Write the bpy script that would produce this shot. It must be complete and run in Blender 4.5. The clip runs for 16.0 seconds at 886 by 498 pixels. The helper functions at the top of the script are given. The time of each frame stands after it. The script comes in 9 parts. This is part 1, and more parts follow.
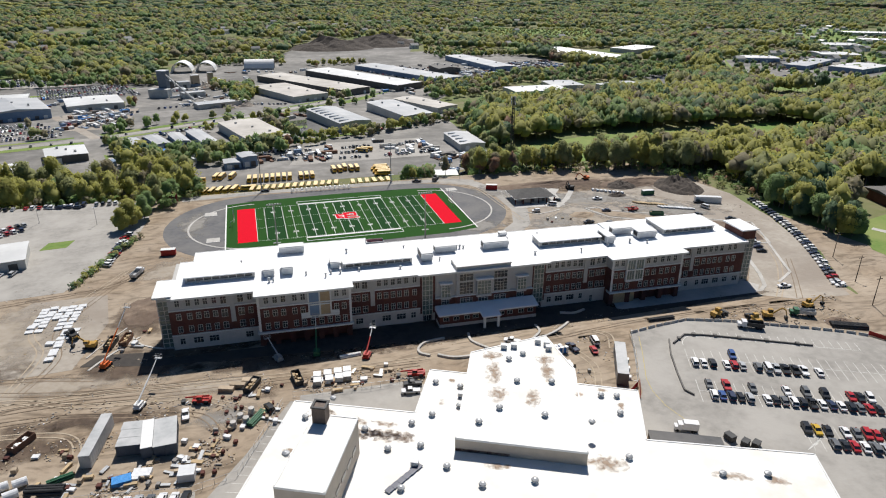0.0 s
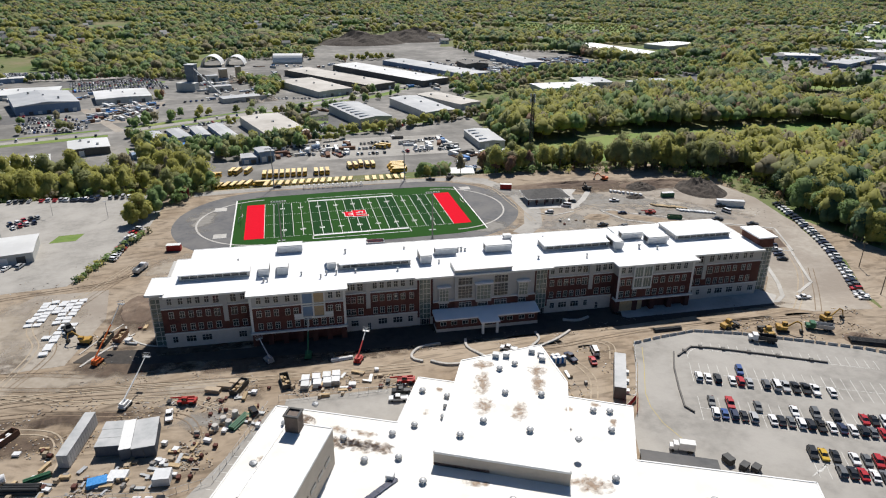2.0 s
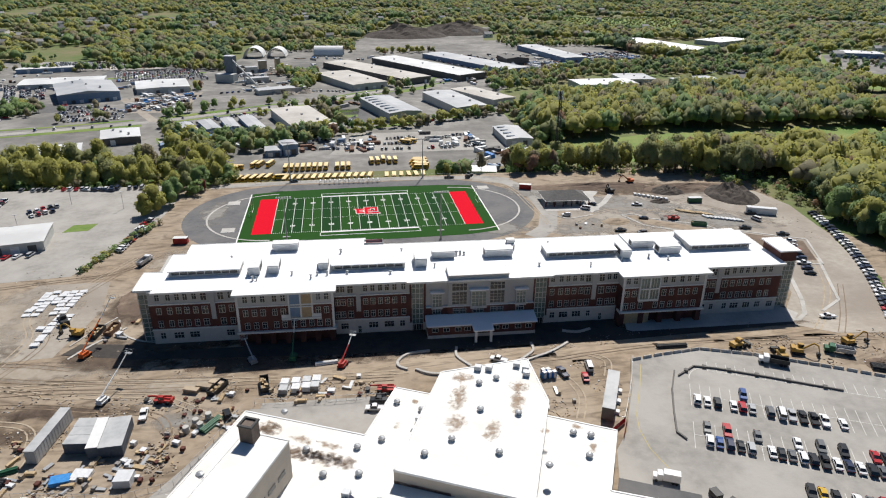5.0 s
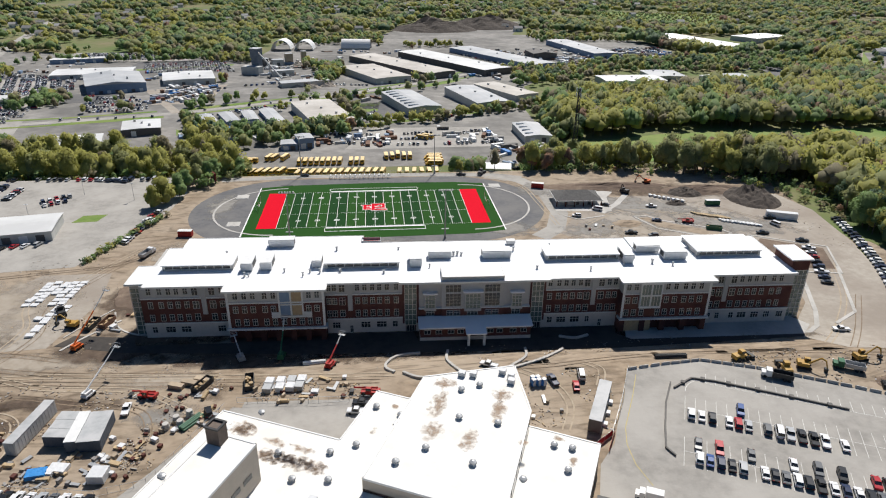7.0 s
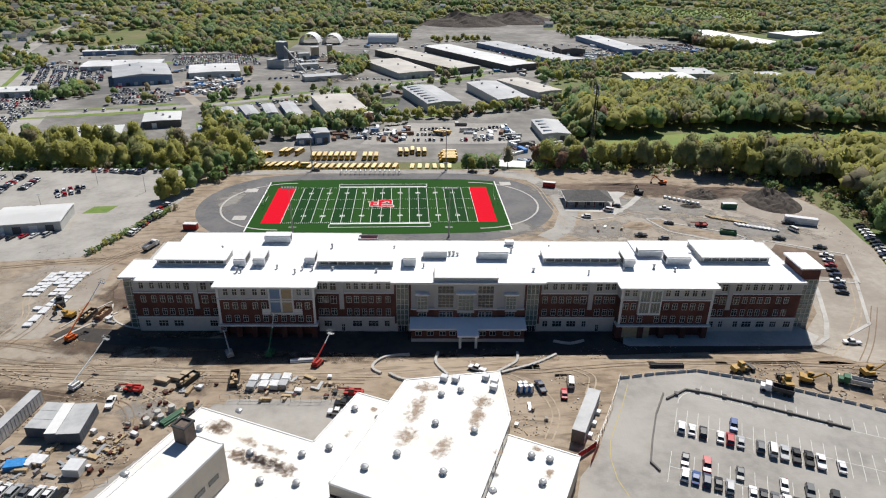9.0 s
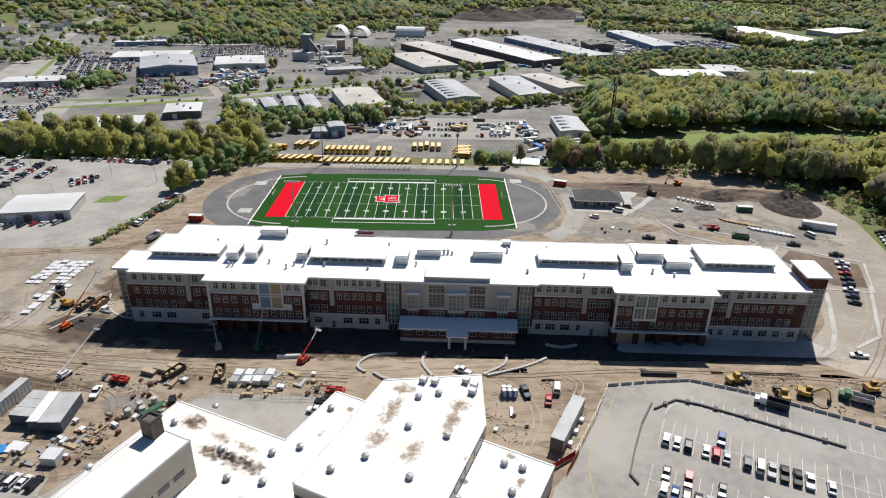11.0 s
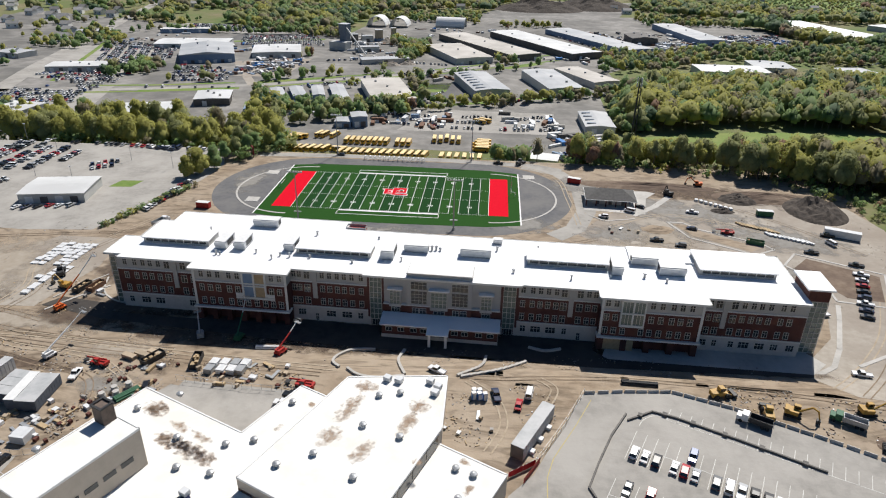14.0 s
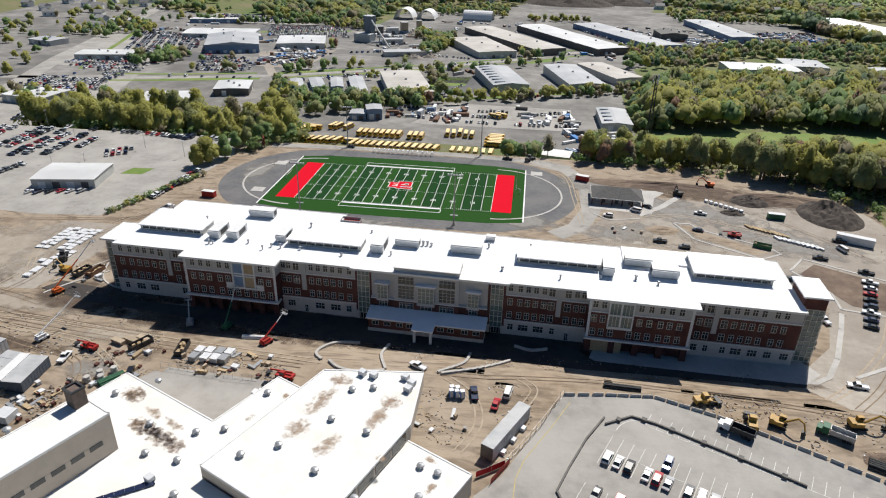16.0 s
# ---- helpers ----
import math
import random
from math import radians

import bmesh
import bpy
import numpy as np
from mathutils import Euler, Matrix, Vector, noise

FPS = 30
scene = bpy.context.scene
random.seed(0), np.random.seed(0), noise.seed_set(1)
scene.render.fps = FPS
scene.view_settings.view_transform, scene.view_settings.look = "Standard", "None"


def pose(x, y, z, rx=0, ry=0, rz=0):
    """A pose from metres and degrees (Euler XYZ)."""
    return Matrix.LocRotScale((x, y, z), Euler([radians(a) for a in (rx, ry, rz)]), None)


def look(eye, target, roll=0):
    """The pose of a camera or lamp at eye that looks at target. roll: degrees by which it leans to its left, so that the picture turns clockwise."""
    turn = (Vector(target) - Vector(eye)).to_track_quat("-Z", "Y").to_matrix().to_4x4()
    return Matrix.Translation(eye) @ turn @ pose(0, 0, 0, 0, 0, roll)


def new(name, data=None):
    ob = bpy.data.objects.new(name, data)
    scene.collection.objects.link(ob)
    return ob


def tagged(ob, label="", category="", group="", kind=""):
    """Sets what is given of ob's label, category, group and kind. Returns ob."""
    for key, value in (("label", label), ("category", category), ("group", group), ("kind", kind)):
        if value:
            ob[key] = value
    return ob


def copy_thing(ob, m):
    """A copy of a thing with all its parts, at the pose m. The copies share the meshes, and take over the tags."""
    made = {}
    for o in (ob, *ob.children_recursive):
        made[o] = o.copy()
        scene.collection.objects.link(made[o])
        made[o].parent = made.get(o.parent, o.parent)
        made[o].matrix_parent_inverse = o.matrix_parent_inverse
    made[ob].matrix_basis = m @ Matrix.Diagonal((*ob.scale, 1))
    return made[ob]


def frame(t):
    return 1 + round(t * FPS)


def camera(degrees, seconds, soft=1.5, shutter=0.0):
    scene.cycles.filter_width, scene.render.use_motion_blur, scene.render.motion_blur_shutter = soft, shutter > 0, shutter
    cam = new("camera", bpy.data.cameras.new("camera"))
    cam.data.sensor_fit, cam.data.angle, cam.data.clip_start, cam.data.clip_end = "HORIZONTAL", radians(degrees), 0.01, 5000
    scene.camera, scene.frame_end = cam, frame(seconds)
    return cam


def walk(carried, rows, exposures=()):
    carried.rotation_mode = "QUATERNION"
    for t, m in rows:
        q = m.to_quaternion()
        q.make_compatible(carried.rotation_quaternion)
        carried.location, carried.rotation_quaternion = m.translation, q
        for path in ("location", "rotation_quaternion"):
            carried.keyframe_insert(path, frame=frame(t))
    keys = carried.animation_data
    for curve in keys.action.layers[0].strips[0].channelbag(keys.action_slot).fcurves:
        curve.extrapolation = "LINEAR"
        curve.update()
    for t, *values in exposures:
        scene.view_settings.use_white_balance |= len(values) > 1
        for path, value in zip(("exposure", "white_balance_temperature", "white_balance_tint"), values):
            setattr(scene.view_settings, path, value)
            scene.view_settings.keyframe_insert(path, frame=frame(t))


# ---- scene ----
cam = camera(68.1, 16.0, soft=1.1)
PATH = [
    (0, (-44.426, -322.673, 116.677), (-43.896, -320.906, 115.904), 0.5),
    (0.5, (-41.086, -321.865, 116.674), (-40.58, -320.092, 115.898), 0.5),
    (1, (-37.762, -321.027, 116.675), (-37.28, -319.249, 115.896), 0.5),
    (1.5, (-34.498, -320.093, 116.674), (-34.039, -318.31, 115.891), 0.5),
    (2, (-31.296, -319.169, 116.695), (-30.862, -317.382, 115.908), 0.5),
    (2.5, (-28.168, -318.278, 116.726), (-27.757, -316.487, 115.936), 0.5),
    (3, (-25.061, -317.418, 116.754), (-24.673, -315.623, 115.962), 0.5),
    (3.5, (-21.936, -316.559, 116.764), (-21.571, -314.761, 115.968), 0.5),
    (4, (-18.722, -315.697, 116.773), (-18.38, -313.896, 115.974), 0.5),
    (6.5, (-2.686, -311.193, 116.851), (-2.463, -309.382, 116.032), 0.7),
    (7, (0.461, -310.329, 116.859), (0.661, -308.517, 116.036), 0.7),
    (7.5, (3.563, -309.516, 116.878), (3.739, -307.703, 116.052), 0.7),
    (8, (6.669, -308.703, 116.897), (6.822, -306.889, 116.067), 0.7),
    (8.5, (9.797, -307.905, 116.903), (9.926, -306.091, 116.07), 0.8),
    (9, (12.941, -307.069, 116.92), (13.047, -305.256, 116.082), 0.8),
    (11.5, (28.755, -303.091, 117.159), (28.744, -301.285, 116.3), 1.0),
    (12, (31.985, -302.283, 117.189), (31.951, -300.479, 116.326), 1.0),
    (12.5, (35.233, -301.496, 117.211), (35.175, -299.695, 116.343), 1.0),
    (13, (38.457, -300.67, 117.251), (38.376, -298.872, 116.379), 1.1),
    (13.5, (41.685, -299.852, 117.296), (41.58, -298.057, 116.419), 1.1),
    (14, (44.944, -299.089, 117.32), (44.817, -297.298, 116.439), 1.1),
    (14.5, (48.156, -298.383, 117.349), (48.006, -296.596, 116.463), 1.2),
    (15, (51.342, -297.634, 117.391), (51.17, -295.851, 116.5), 1.2),
    (15.5, (54.48, -296.917, 117.443), (54.286, -295.14, 116.547), 1.3),
    (16, (57.674, -296.228, 117.472), (57.458, -294.455, 116.572), 1.4),
]
walk(cam, [(t, look(eye, target, roll)) for t, eye, target, roll in PATH])

# ---- world and sun ----
SUN_DIR = Vector((0.285, 0.725, 1.0)).normalized()
sun_elev = math.asin(SUN_DIR.z)
sun_rot = math.atan2(SUN_DIR.x, SUN_DIR.y)
world = bpy.data.worlds.new("sky")
scene.world = world
world.use_nodes = True
wn = world.node_tree
sky = wn.nodes.new("ShaderNodeTexSky")
sky.sky_type = "NISHITA"
sky.sun_disc = False
sky.sun_elevation = sun_elev
sky.sun_rotation = sun_rot
sky.air_density = 1.0
sky.ozone_density = 3.5
bgn = wn.nodes["Background"]
bgn.inputs["Strength"].default_value = 0.052
hs = wn.nodes.new("ShaderNodeHueSaturation")
hs.inputs["Saturation"].default_value = 1.25
wn.links.new(sky.outputs[0], hs.inputs["Color"])
wn.links.new(hs.outputs[0], bgn.inputs["Color"])
sun_data = bpy.data.lights.new("sun", "SUN")
sun_data.energy = 5.0
sun_data.angle = radians(0.53)
sun_data.color = (1.0, 0.96, 0.9)
sun = new("sun", sun_data)
sun.matrix_world = look(SUN_DIR * 300, (0, 0, 0))
scene.view_settings.exposure = 0.12


# ---- materials ----
def mat(name, c1, c2=None, scale=1.0, rough=0.8, bump=0.0, metal=0.0, c3=None, scale3=0.05, spread=(0.35, 0.65), spread3=(0.4, 0.62), island=0.0, objvar=0.0, spec=0.3, bscale=None, streak=False):
    """A surface: two colours mixed by grain, a third by wide stains; island / objvar: value variation per piece."""
    m = bpy.data.materials.new(name)
    m.use_nodes = True
    nt = m.node_tree
    b = nt.nodes["Principled BSDF"]
    b.inputs["Roughness"].default_value = rough
    b.inputs["Metallic"].default_value = metal
    b.inputs["Specular IOR Level"].default_value = spec
    geo = nt.nodes.new("ShaderNodeNewGeometry")

    def noise_fac(sc, lo, hi, detail=5.0):
        n = nt.nodes.new("ShaderNodeTexNoise")
        n.inputs["Scale"].default_value = sc
        n.inputs["Detail"].default_value = detail
        n.inputs["Roughness"].default_value = 0.62
        nt.links.new(geo.outputs["Position"], n.inputs["Vector"])
        r = nt.nodes.new("ShaderNodeMapRange")
        r.inputs[1].default_value, r.inputs[2].default_value = lo, hi
        nt.links.new(n.outputs[0], r.inputs[0])
        return r.outputs[0], n.outputs[0]

    def mixed(fac, a, bb):
        mx = nt.nodes.new("ShaderNodeMix")
        mx.data_type = "RGBA"
        nt.links.new(fac, mx.inputs[0])
        for s, v in ((6, a), (7, bb)):
            if isinstance(v, tuple):
                mx.inputs[s].default_value = (*v, 1)
            else:
                nt.links.new(v, mx.inputs[s])
        return mx.outputs[2]

    col = c1
    raw = None
    if c2:
        f, raw = noise_fac(scale, *spread)
        col = mixed(f, c1, c2)
    if c3:
        f3, _ = noise_fac(scale3, *spread3, detail=6.0)
        col = mixed(f3, col, c3)
    if streak:
        # bands of tyre-worn and loose earth, longer one way than the other
        mp = nt.nodes.new("ShaderNodeMapping")
        mp.inputs["Scale"].default_value = (0.06, 0.17, 1)
        mp.inputs["Rotation"].default_value = (0, 0, 0.12)
        nt.links.new(geo.outputs["Position"], mp.inputs[0])
        n2 = nt.nodes.new("ShaderNodeTexNoise")
        n2.inputs["Scale"].default_value, n2.inputs["Detail"].default_value, n2.inputs["Distortion"].default_value = 1.0, 10, 2.2
        nt.links.new(mp.outputs[0], n2.inputs["Vector"])
        r2 = nt.nodes.new("ShaderNodeMapRange")
        r2.inputs[1].default_value, r2.inputs[2].default_value = 0.47, 0.72
        r2.inputs[4].default_value = 0.8
        nt.links.new(n2.outputs[0], r2.inputs[0])
        col = mixed(r2.outputs[0], col, tuple(0.5 * v for v in c2))
    if island or objvar:
        hsv = nt.nodes.new("ShaderNodeHueSaturation")
        r = nt.nodes.new("ShaderNodeMapRange")
        amt = island or objvar
        r.inputs[3].default_value, r.inputs[4].default_value = 1 - amt, 1 + amt
        if island:
            nt.links.new(geo.outputs["Random Per Island"], r.inputs[0])
        else:
            oi = nt.nodes.new("ShaderNodeObjectInfo")
            nt.links.new(oi.outputs["Random"], r.inputs[0])
        nt.links.new(r.outputs[0], hsv.inputs["Value"])
        if isinstance(col, tuple):
            hsv.inputs["Color"].default_value = (*col, 1)
        else:
            nt.links.new(col, hsv.inputs["Color"])
        col = hsv.outputs[0]
    if isinstance(col, tuple):
        b.inputs["Base Color"].default_value = (*col, 1)
    else:
        nt.links.new(col, b.inputs["Base Color"])
    if bump:
        if raw is None or bscale:
            _, raw = noise_fac(bscale or scale, 0, 1)
        bp = nt.nodes.new("ShaderNodeBump")
        bp.inputs["Strength"].default_value = bump
        bp.inputs["Distance"].default_value = 0.3
        nt.links.new(raw, bp.inputs["Height"])
        nt.links.new(bp.outputs[0], b.inputs["Normal"])
    return m


M_WOODFLOOR = mat("woodland_floor", (0.15, 0.15, 0.06), (0.22, 0.18, 0.11), 0.12, 0.95, c3=(0.11, 0.15, 0.045), scale3=0.012)
M_DIRT = mat("site_dirt", (0.345, 0.272, 0.196), (0.235, 0.178, 0.124), 0.22, 0.95, 0.9, c3=(0.36, 0.295, 0.225), scale3=0.03, streak=True)
M_DIRT_DARK = mat("dug_soil", (0.16, 0.115, 0.085), (0.23, 0.175, 0.13), 0.3, 0.95, 0.8, c3=(0.12, 0.085, 0.065), scale3=0.07)
# near-black ground colour that deepens the shadow before the new school
M_FRONT_SHADE = mat("front_shade_ground", (0.042, 0.038, 0.036), (0.065, 0.058, 0.052), 0.4, 0.95, 0.5, c3=(0.085, 0.072, 0.06), scale3=0.06)
M_SOILPILE = mat("dark_topsoil", (0.045, 0.038, 0.034), (0.1, 0.082, 0.068), 0.35, 0.95, 0.8)
M_GRAVEL = mat("pale_gravel", (0.40, 0.36, 0.31), (0.32, 0.285, 0.24), 0.35, 0.95, 0.4, c3=(0.28, 0.24, 0.2), scale3=0.03)
M_LOT = mat("worn_asphalt", (0.335, 0.316, 0.288), (0.255, 0.242, 0.221), 0.35, 0.9, 0.4, c3=(0.38, 0.36, 0.33), scale3=0.05)
M_ASPHALT = mat("asphalt", (0.085, 0.085, 0.088), (0.12, 0.12, 0.122), 0.5, 0.9, 0.2, c3=(0.15, 0.145, 0.14), scale3=0.04)
M_ASPHALT_NEW = mat("track_base_asphalt", (0.1, 0.1, 0.105), (0.13, 0.13, 0.135), 0.4, 0.9, 0.2, c3=(0.165, 0.16, 0.155), scale3=0.05)
M_YARD = mat("yard_surface", (0.30, 0.285, 0.265), (0.2, 0.19, 0.175), 0.1, 0.9, 0.2, c3=(0.14, 0.135, 0.125), scale3=0.022)
M_CONCRETE = mat("concrete", (0.45, 0.43, 0.40), (0.36, 0.345, 0.32), 0.6, 0.85, 0.1, c3=(0.5, 0.48, 0.45), scale3=0.08)
M_GRASS = mat("grass", (0.10, 0.185, 0.03), (0.15, 0.22, 0.05), 0.3, 0.9, 0.4, c3=(0.2, 0.24, 0.07), scale3=0.03)
M_TURF = mat("artificial_turf", (0.017, 0.064, 0.010), (0.021, 0.075, 0.012), 1.5, 0.9, spec=0.08)
M_TURF_DARK = mat("dark_artificial_turf", (0.009, 0.046, 0.010), (0.012, 0.052, 0.012), 1.5, 0.9, spec=0.08)
M_TURF_RED = mat("red_artificial_turf", (0.66, 0.006, 0.022), (0.6, 0.005, 0.019), 1.0, 0.9, spec=0.05)
M_LINE = mat("white_line_paint", (0.78, 0.78, 0.76), (0.68, 0.68, 0.66), 2.0, 0.7)
M_LINE_OLD = mat("worn_line_paint", (0.68, 0.67, 0.64), (0.52, 0.51, 0.48), 1.2, 0.8)
M_ROOF = mat("white_roof_membrane", (0.82, 0.82, 0.82), (0.76, 0.765, 0.77), 0.15, 0.6, c3=(0.86, 0.86, 0.86), scale3=0.04)
M_ROOF_OLD = mat("stained_white_roof_membrane", (0.8, 0.785, 0.75), (0.72, 0.69, 0.63), 0.12, 0.7, c3=(0.62, 0.57, 0.49), scale3=0.055, spread3=(0.56, 0.78))
M_BRICK = mat("red_brick", (0.10, 0.036, 0.029), (0.075, 0.028, 0.023), 1.4, 0.85, 0.15, c3=(0.125, 0.05, 0.038), scale3=0.2)
M_STONE = mat("pale_stone_base", (0.55, 0.53, 0.5), (0.48, 0.465, 0.44), 0.8, 0.8, 0.1)
M_PANEL = mat("grey_wall_panel", (0.46, 0.45, 0.43), (0.42, 0.41, 0.395), 0.7, 0.7)
M_TRIM = mat("white_trim", (0.68, 0.68, 0.66), (0.62, 0.62, 0.6), 0.9, 0.6)
M_FRAME = mat("window_frame_metal", (0.55, 0.54, 0.5), rough=0.5)
M_GLASS = mat("window_glass", (0.02, 0.024, 0.028), (0.035, 0.042, 0.045), 0.7, 0.08, spec=0.6)
M_STAIRGLASS = mat("greenish_curtain_glass", (0.09, 0.125, 0.11), (0.15, 0.19, 0.17), 0.5, 0.08, spec=0.7)
M_BEIGE = mat("beige_school_wall", (0.50, 0.44, 0.37), (0.45, 0.395, 0.33), 0.4, 0.85, 0.1)
M_METAL = mat("galvanised_metal", (0.42, 0.43, 0.44), (0.34, 0.35, 0.36), 0.8, 0.45, metal=0.4)
M_HVAC = mat("grey_unit_sheet", (0.62, 0.63, 0.64), (0.54, 0.55, 0.56), 0.8, 0.5)
M_DARK = mat("dark_rubber", (0.02, 0.02, 0.022), (0.035, 0.035, 0.035), 2.0, 0.8)
M_RED = mat("red_paint", (0.42, 0.03, 0.025), (0.34, 0.025, 0.02), 0.9, 0.5)
M_YELLOW = mat("machine_yellow", (0.48, 0.28, 0.05), (0.33, 0.2, 0.05), 0.9, 0.5)
M_BUS = mat("bus_yellow", (0.68, 0.40, 0.06), (0.6, 0.35, 0.05), 0.5, 0.45, objvar=0.12)
M_ORANGE = mat("orange_paint", (0.65, 0.14, 0.03), rough=0.5)
M_BLUE = mat("blue_paint", (0.05, 0.2, 0.5), rough=0.5)
M_GREEN = mat("dark_green_paint", (0.03, 0.12, 0.06), rough=0.5)
M_WOOD = mat("raw_timber", (0.46, 0.35, 0.21), (0.38, 0.28, 0.17), 1.2, 0.85, objvar=0.2)
M_BLACK = mat("black_steel", (0.03, 0.03, 0.032), (0.05, 0.05, 0.05), 0.8, 0.5)
M_WHITE = mat("white_sheet", (0.74, 0.74, 0.73), (0.66, 0.66, 0.65), 0.7, 0.5)
def leaf_mat(name, c1, c2, glow):
    m = mat(name, c1, c2, 0.8, 0.75, c3=tuple(0.85 * v for v in c1), scale3=0.09, island=0.1)
    nt = m.node_tree
    pr = nt.nodes["Principled BSDF"]
    tr = nt.nodes.new("ShaderNodeBsdfTranslucent")
    mix = nt.nodes.new("ShaderNodeMixShader")
    mix.inputs[0].default_value = glow
    nt.links.new(pr.inputs["Base Color"].links[0].from_socket, tr.inputs["Color"])
    out = nt.nodes["Material Output"]
    nt.links.new(pr.outputs[0], mix.inputs[1])
    nt.links.new(tr.outputs[0], mix.inputs[2])
    nt.links.new(mix.outputs[0], out.inputs["Surface"])
    return m


LEAVES = [
    leaf_mat("yellow_green_leaves", (0.46, 0.45, 0.125), (0.32, 0.32, 0.085), 0.5),
    leaf_mat("fresh_green_leaves", (0.26, 0.37, 0.14), (0.18, 0.26, 0.095), 0.5),
    leaf_mat("olive_leaves", (0.35, 0.37, 0.155), (0.25, 0.265, 0.11), 0.5),
    leaf_mat("budding_brown_leaves", (0.32, 0.285, 0.17), (0.22, 0.195, 0.12), 0.45),
    leaf_mat("dark_green_leaves", (0.11, 0.18, 0.09), (0.075, 0.13, 0.062), 0.4),
    leaf_mat("reddish_leaves", (0.36, 0.22, 0.14), (0.25, 0.16, 0.1), 0.45),
]
M_TRUNK = mat("bark", (0.12, 0.095, 0.075), (0.19, 0.16, 0.13), 1.5, 0.95)


# ---- builders ----
def ground_z(x, y):
    """Height of the land: the site is a terrace, the yards behind it lie lower."""
    def step(a, b):
        k = min(1.0, max(0.0, (y - a) / (b - a)))
        return k * k * (3 - 2 * k)
    kx = min(1.0, max(0.0, (x + 90) / 150))
    return -9.0 * step(54, 78) - 4.0 * step(250, 480) + 3.5 * kx * kx * (3 - 2 * kx) * (1 - step(-152, -130))


CUTS_X = [-90 + 10 * i for i in range(16)]
CUTS_Y = [-152 + 2.2 * i for i in range(11)] + [54 + 2 * i for i in range(14)] + [250 + 20 * i for i in range(13)]


def thing(name, label, category, group="", x=0.0, y=0.0, z=0.0, rz=0.0, kind=""):
    ob = new(name)
    ob.matrix_basis = pose(x, y, z, 0, 0, rz)
    ob.empty_display_size = 0.2
    return tagged(ob, label, category, group, kind)


def mesh_from(name, bm, material, smooth=False):
    me = bpy.data.meshes.new(name)
    bm.to_mesh(me)
    bm.free()
    for mm in (material if isinstance(material, (list, tuple)) else [material]):
        me.materials.append(mm)
    if smooth:
        for p in me.polygons:
            p.use_smooth = True
    return me


def part(name, bm, material, parent=None, label="", smooth=False):
    """Links a bmesh (or ready mesh) as one mesh object, under a thing or a part."""
    me = bm if isinstance(bm, bpy.types.Mesh) else mesh_from(name, bm, material, smooth)
    ob = new(name, me)
    if parent is not None:
        ob.parent = parent
    if label:
        ob["label"] = label
    return ob


def box(bm, x0, y0, z0, x1, y1, z1):
    v = [bm.verts.new(p) for p in ((x0, y0, z0), (x1, y0, z0), (x1, y1, z0), (x0, y1, z0), (x0, y0, z1), (x1, y0, z1), (x1, y1, z1), (x0, y1, z1))]
    for f in ((3, 2, 1, 0), (4, 5, 6, 7), (0, 1, 5, 4), (1, 2, 6, 5), (2, 3, 7, 6), (3, 0, 4, 7)):
        bm.faces.new([v[i] for i in f])
    return v


def boxes(*specs):
    bm = bmesh.new()
    for s in specs:
        box(bm, *s)
    return bm


def prism(bm, pts, z0, z1):
    lo = [bm.verts.new((x, y, z0)) for x, y in pts]
    hi = [bm.verts.new((x, y, z1)) for x, y in pts]
    n = len(pts)
    area = sum(pts[i][0] * pts[(i + 1) % n][1] - pts[(i + 1) % n][0] * pts[i][1] for i in range(n))
    if area < 0:
        lo.reverse(), hi.reverse()
    bm.faces.new(hi)
    bm.faces.new(lo[::-1])
    for i in range(n):
        j = (i + 1) % n
        bm.faces.new((lo[i], lo[j], hi[j], hi[i]))


def profile_x(bm, pts, x0, x1):
    """Extrudes a (y, z) outline along x."""
    a = [bm.verts.new((x0, y, z)) for y, z in pts]
    b = [bm.verts.new((x1, y, z)) for y, z in pts]
    n = len(pts)
    bm.faces.new(a)
    bm.faces.new(b[::-1])
    for i in range(n):
        j = (i + 1) % n
        bm.faces.new((a[j], a[i], b[i], b[j]))
    bmesh.ops.recalc_face_normals(bm, faces=bm.faces)


def cyl(bm, p0, p1, r0, r1=None, n=8):
    r1 = r0 if r1 is None else r1
    p0, p1 = Vector(p0), Vector(p1)
    d = (p1 - p0).normalized()
    a = d.orthogonal().normalized()
    b = d.cross(a)
    lo, hi = [], []
    for i in range(n):
        w = a * math.cos(2 * math.pi * i / n) + b * math.sin(2 * math.pi * i / n)
        lo.append(bm.verts.new(p0 + w * r0))
        hi.append(bm.verts.new(p1 + w * r1))
    for i in range(n):
        j = (i + 1) % n
        bm.faces.new((lo[i], lo[j], hi[j], hi[i]))
    bm.faces.new(lo[::-1])
    bm.faces.new(hi)


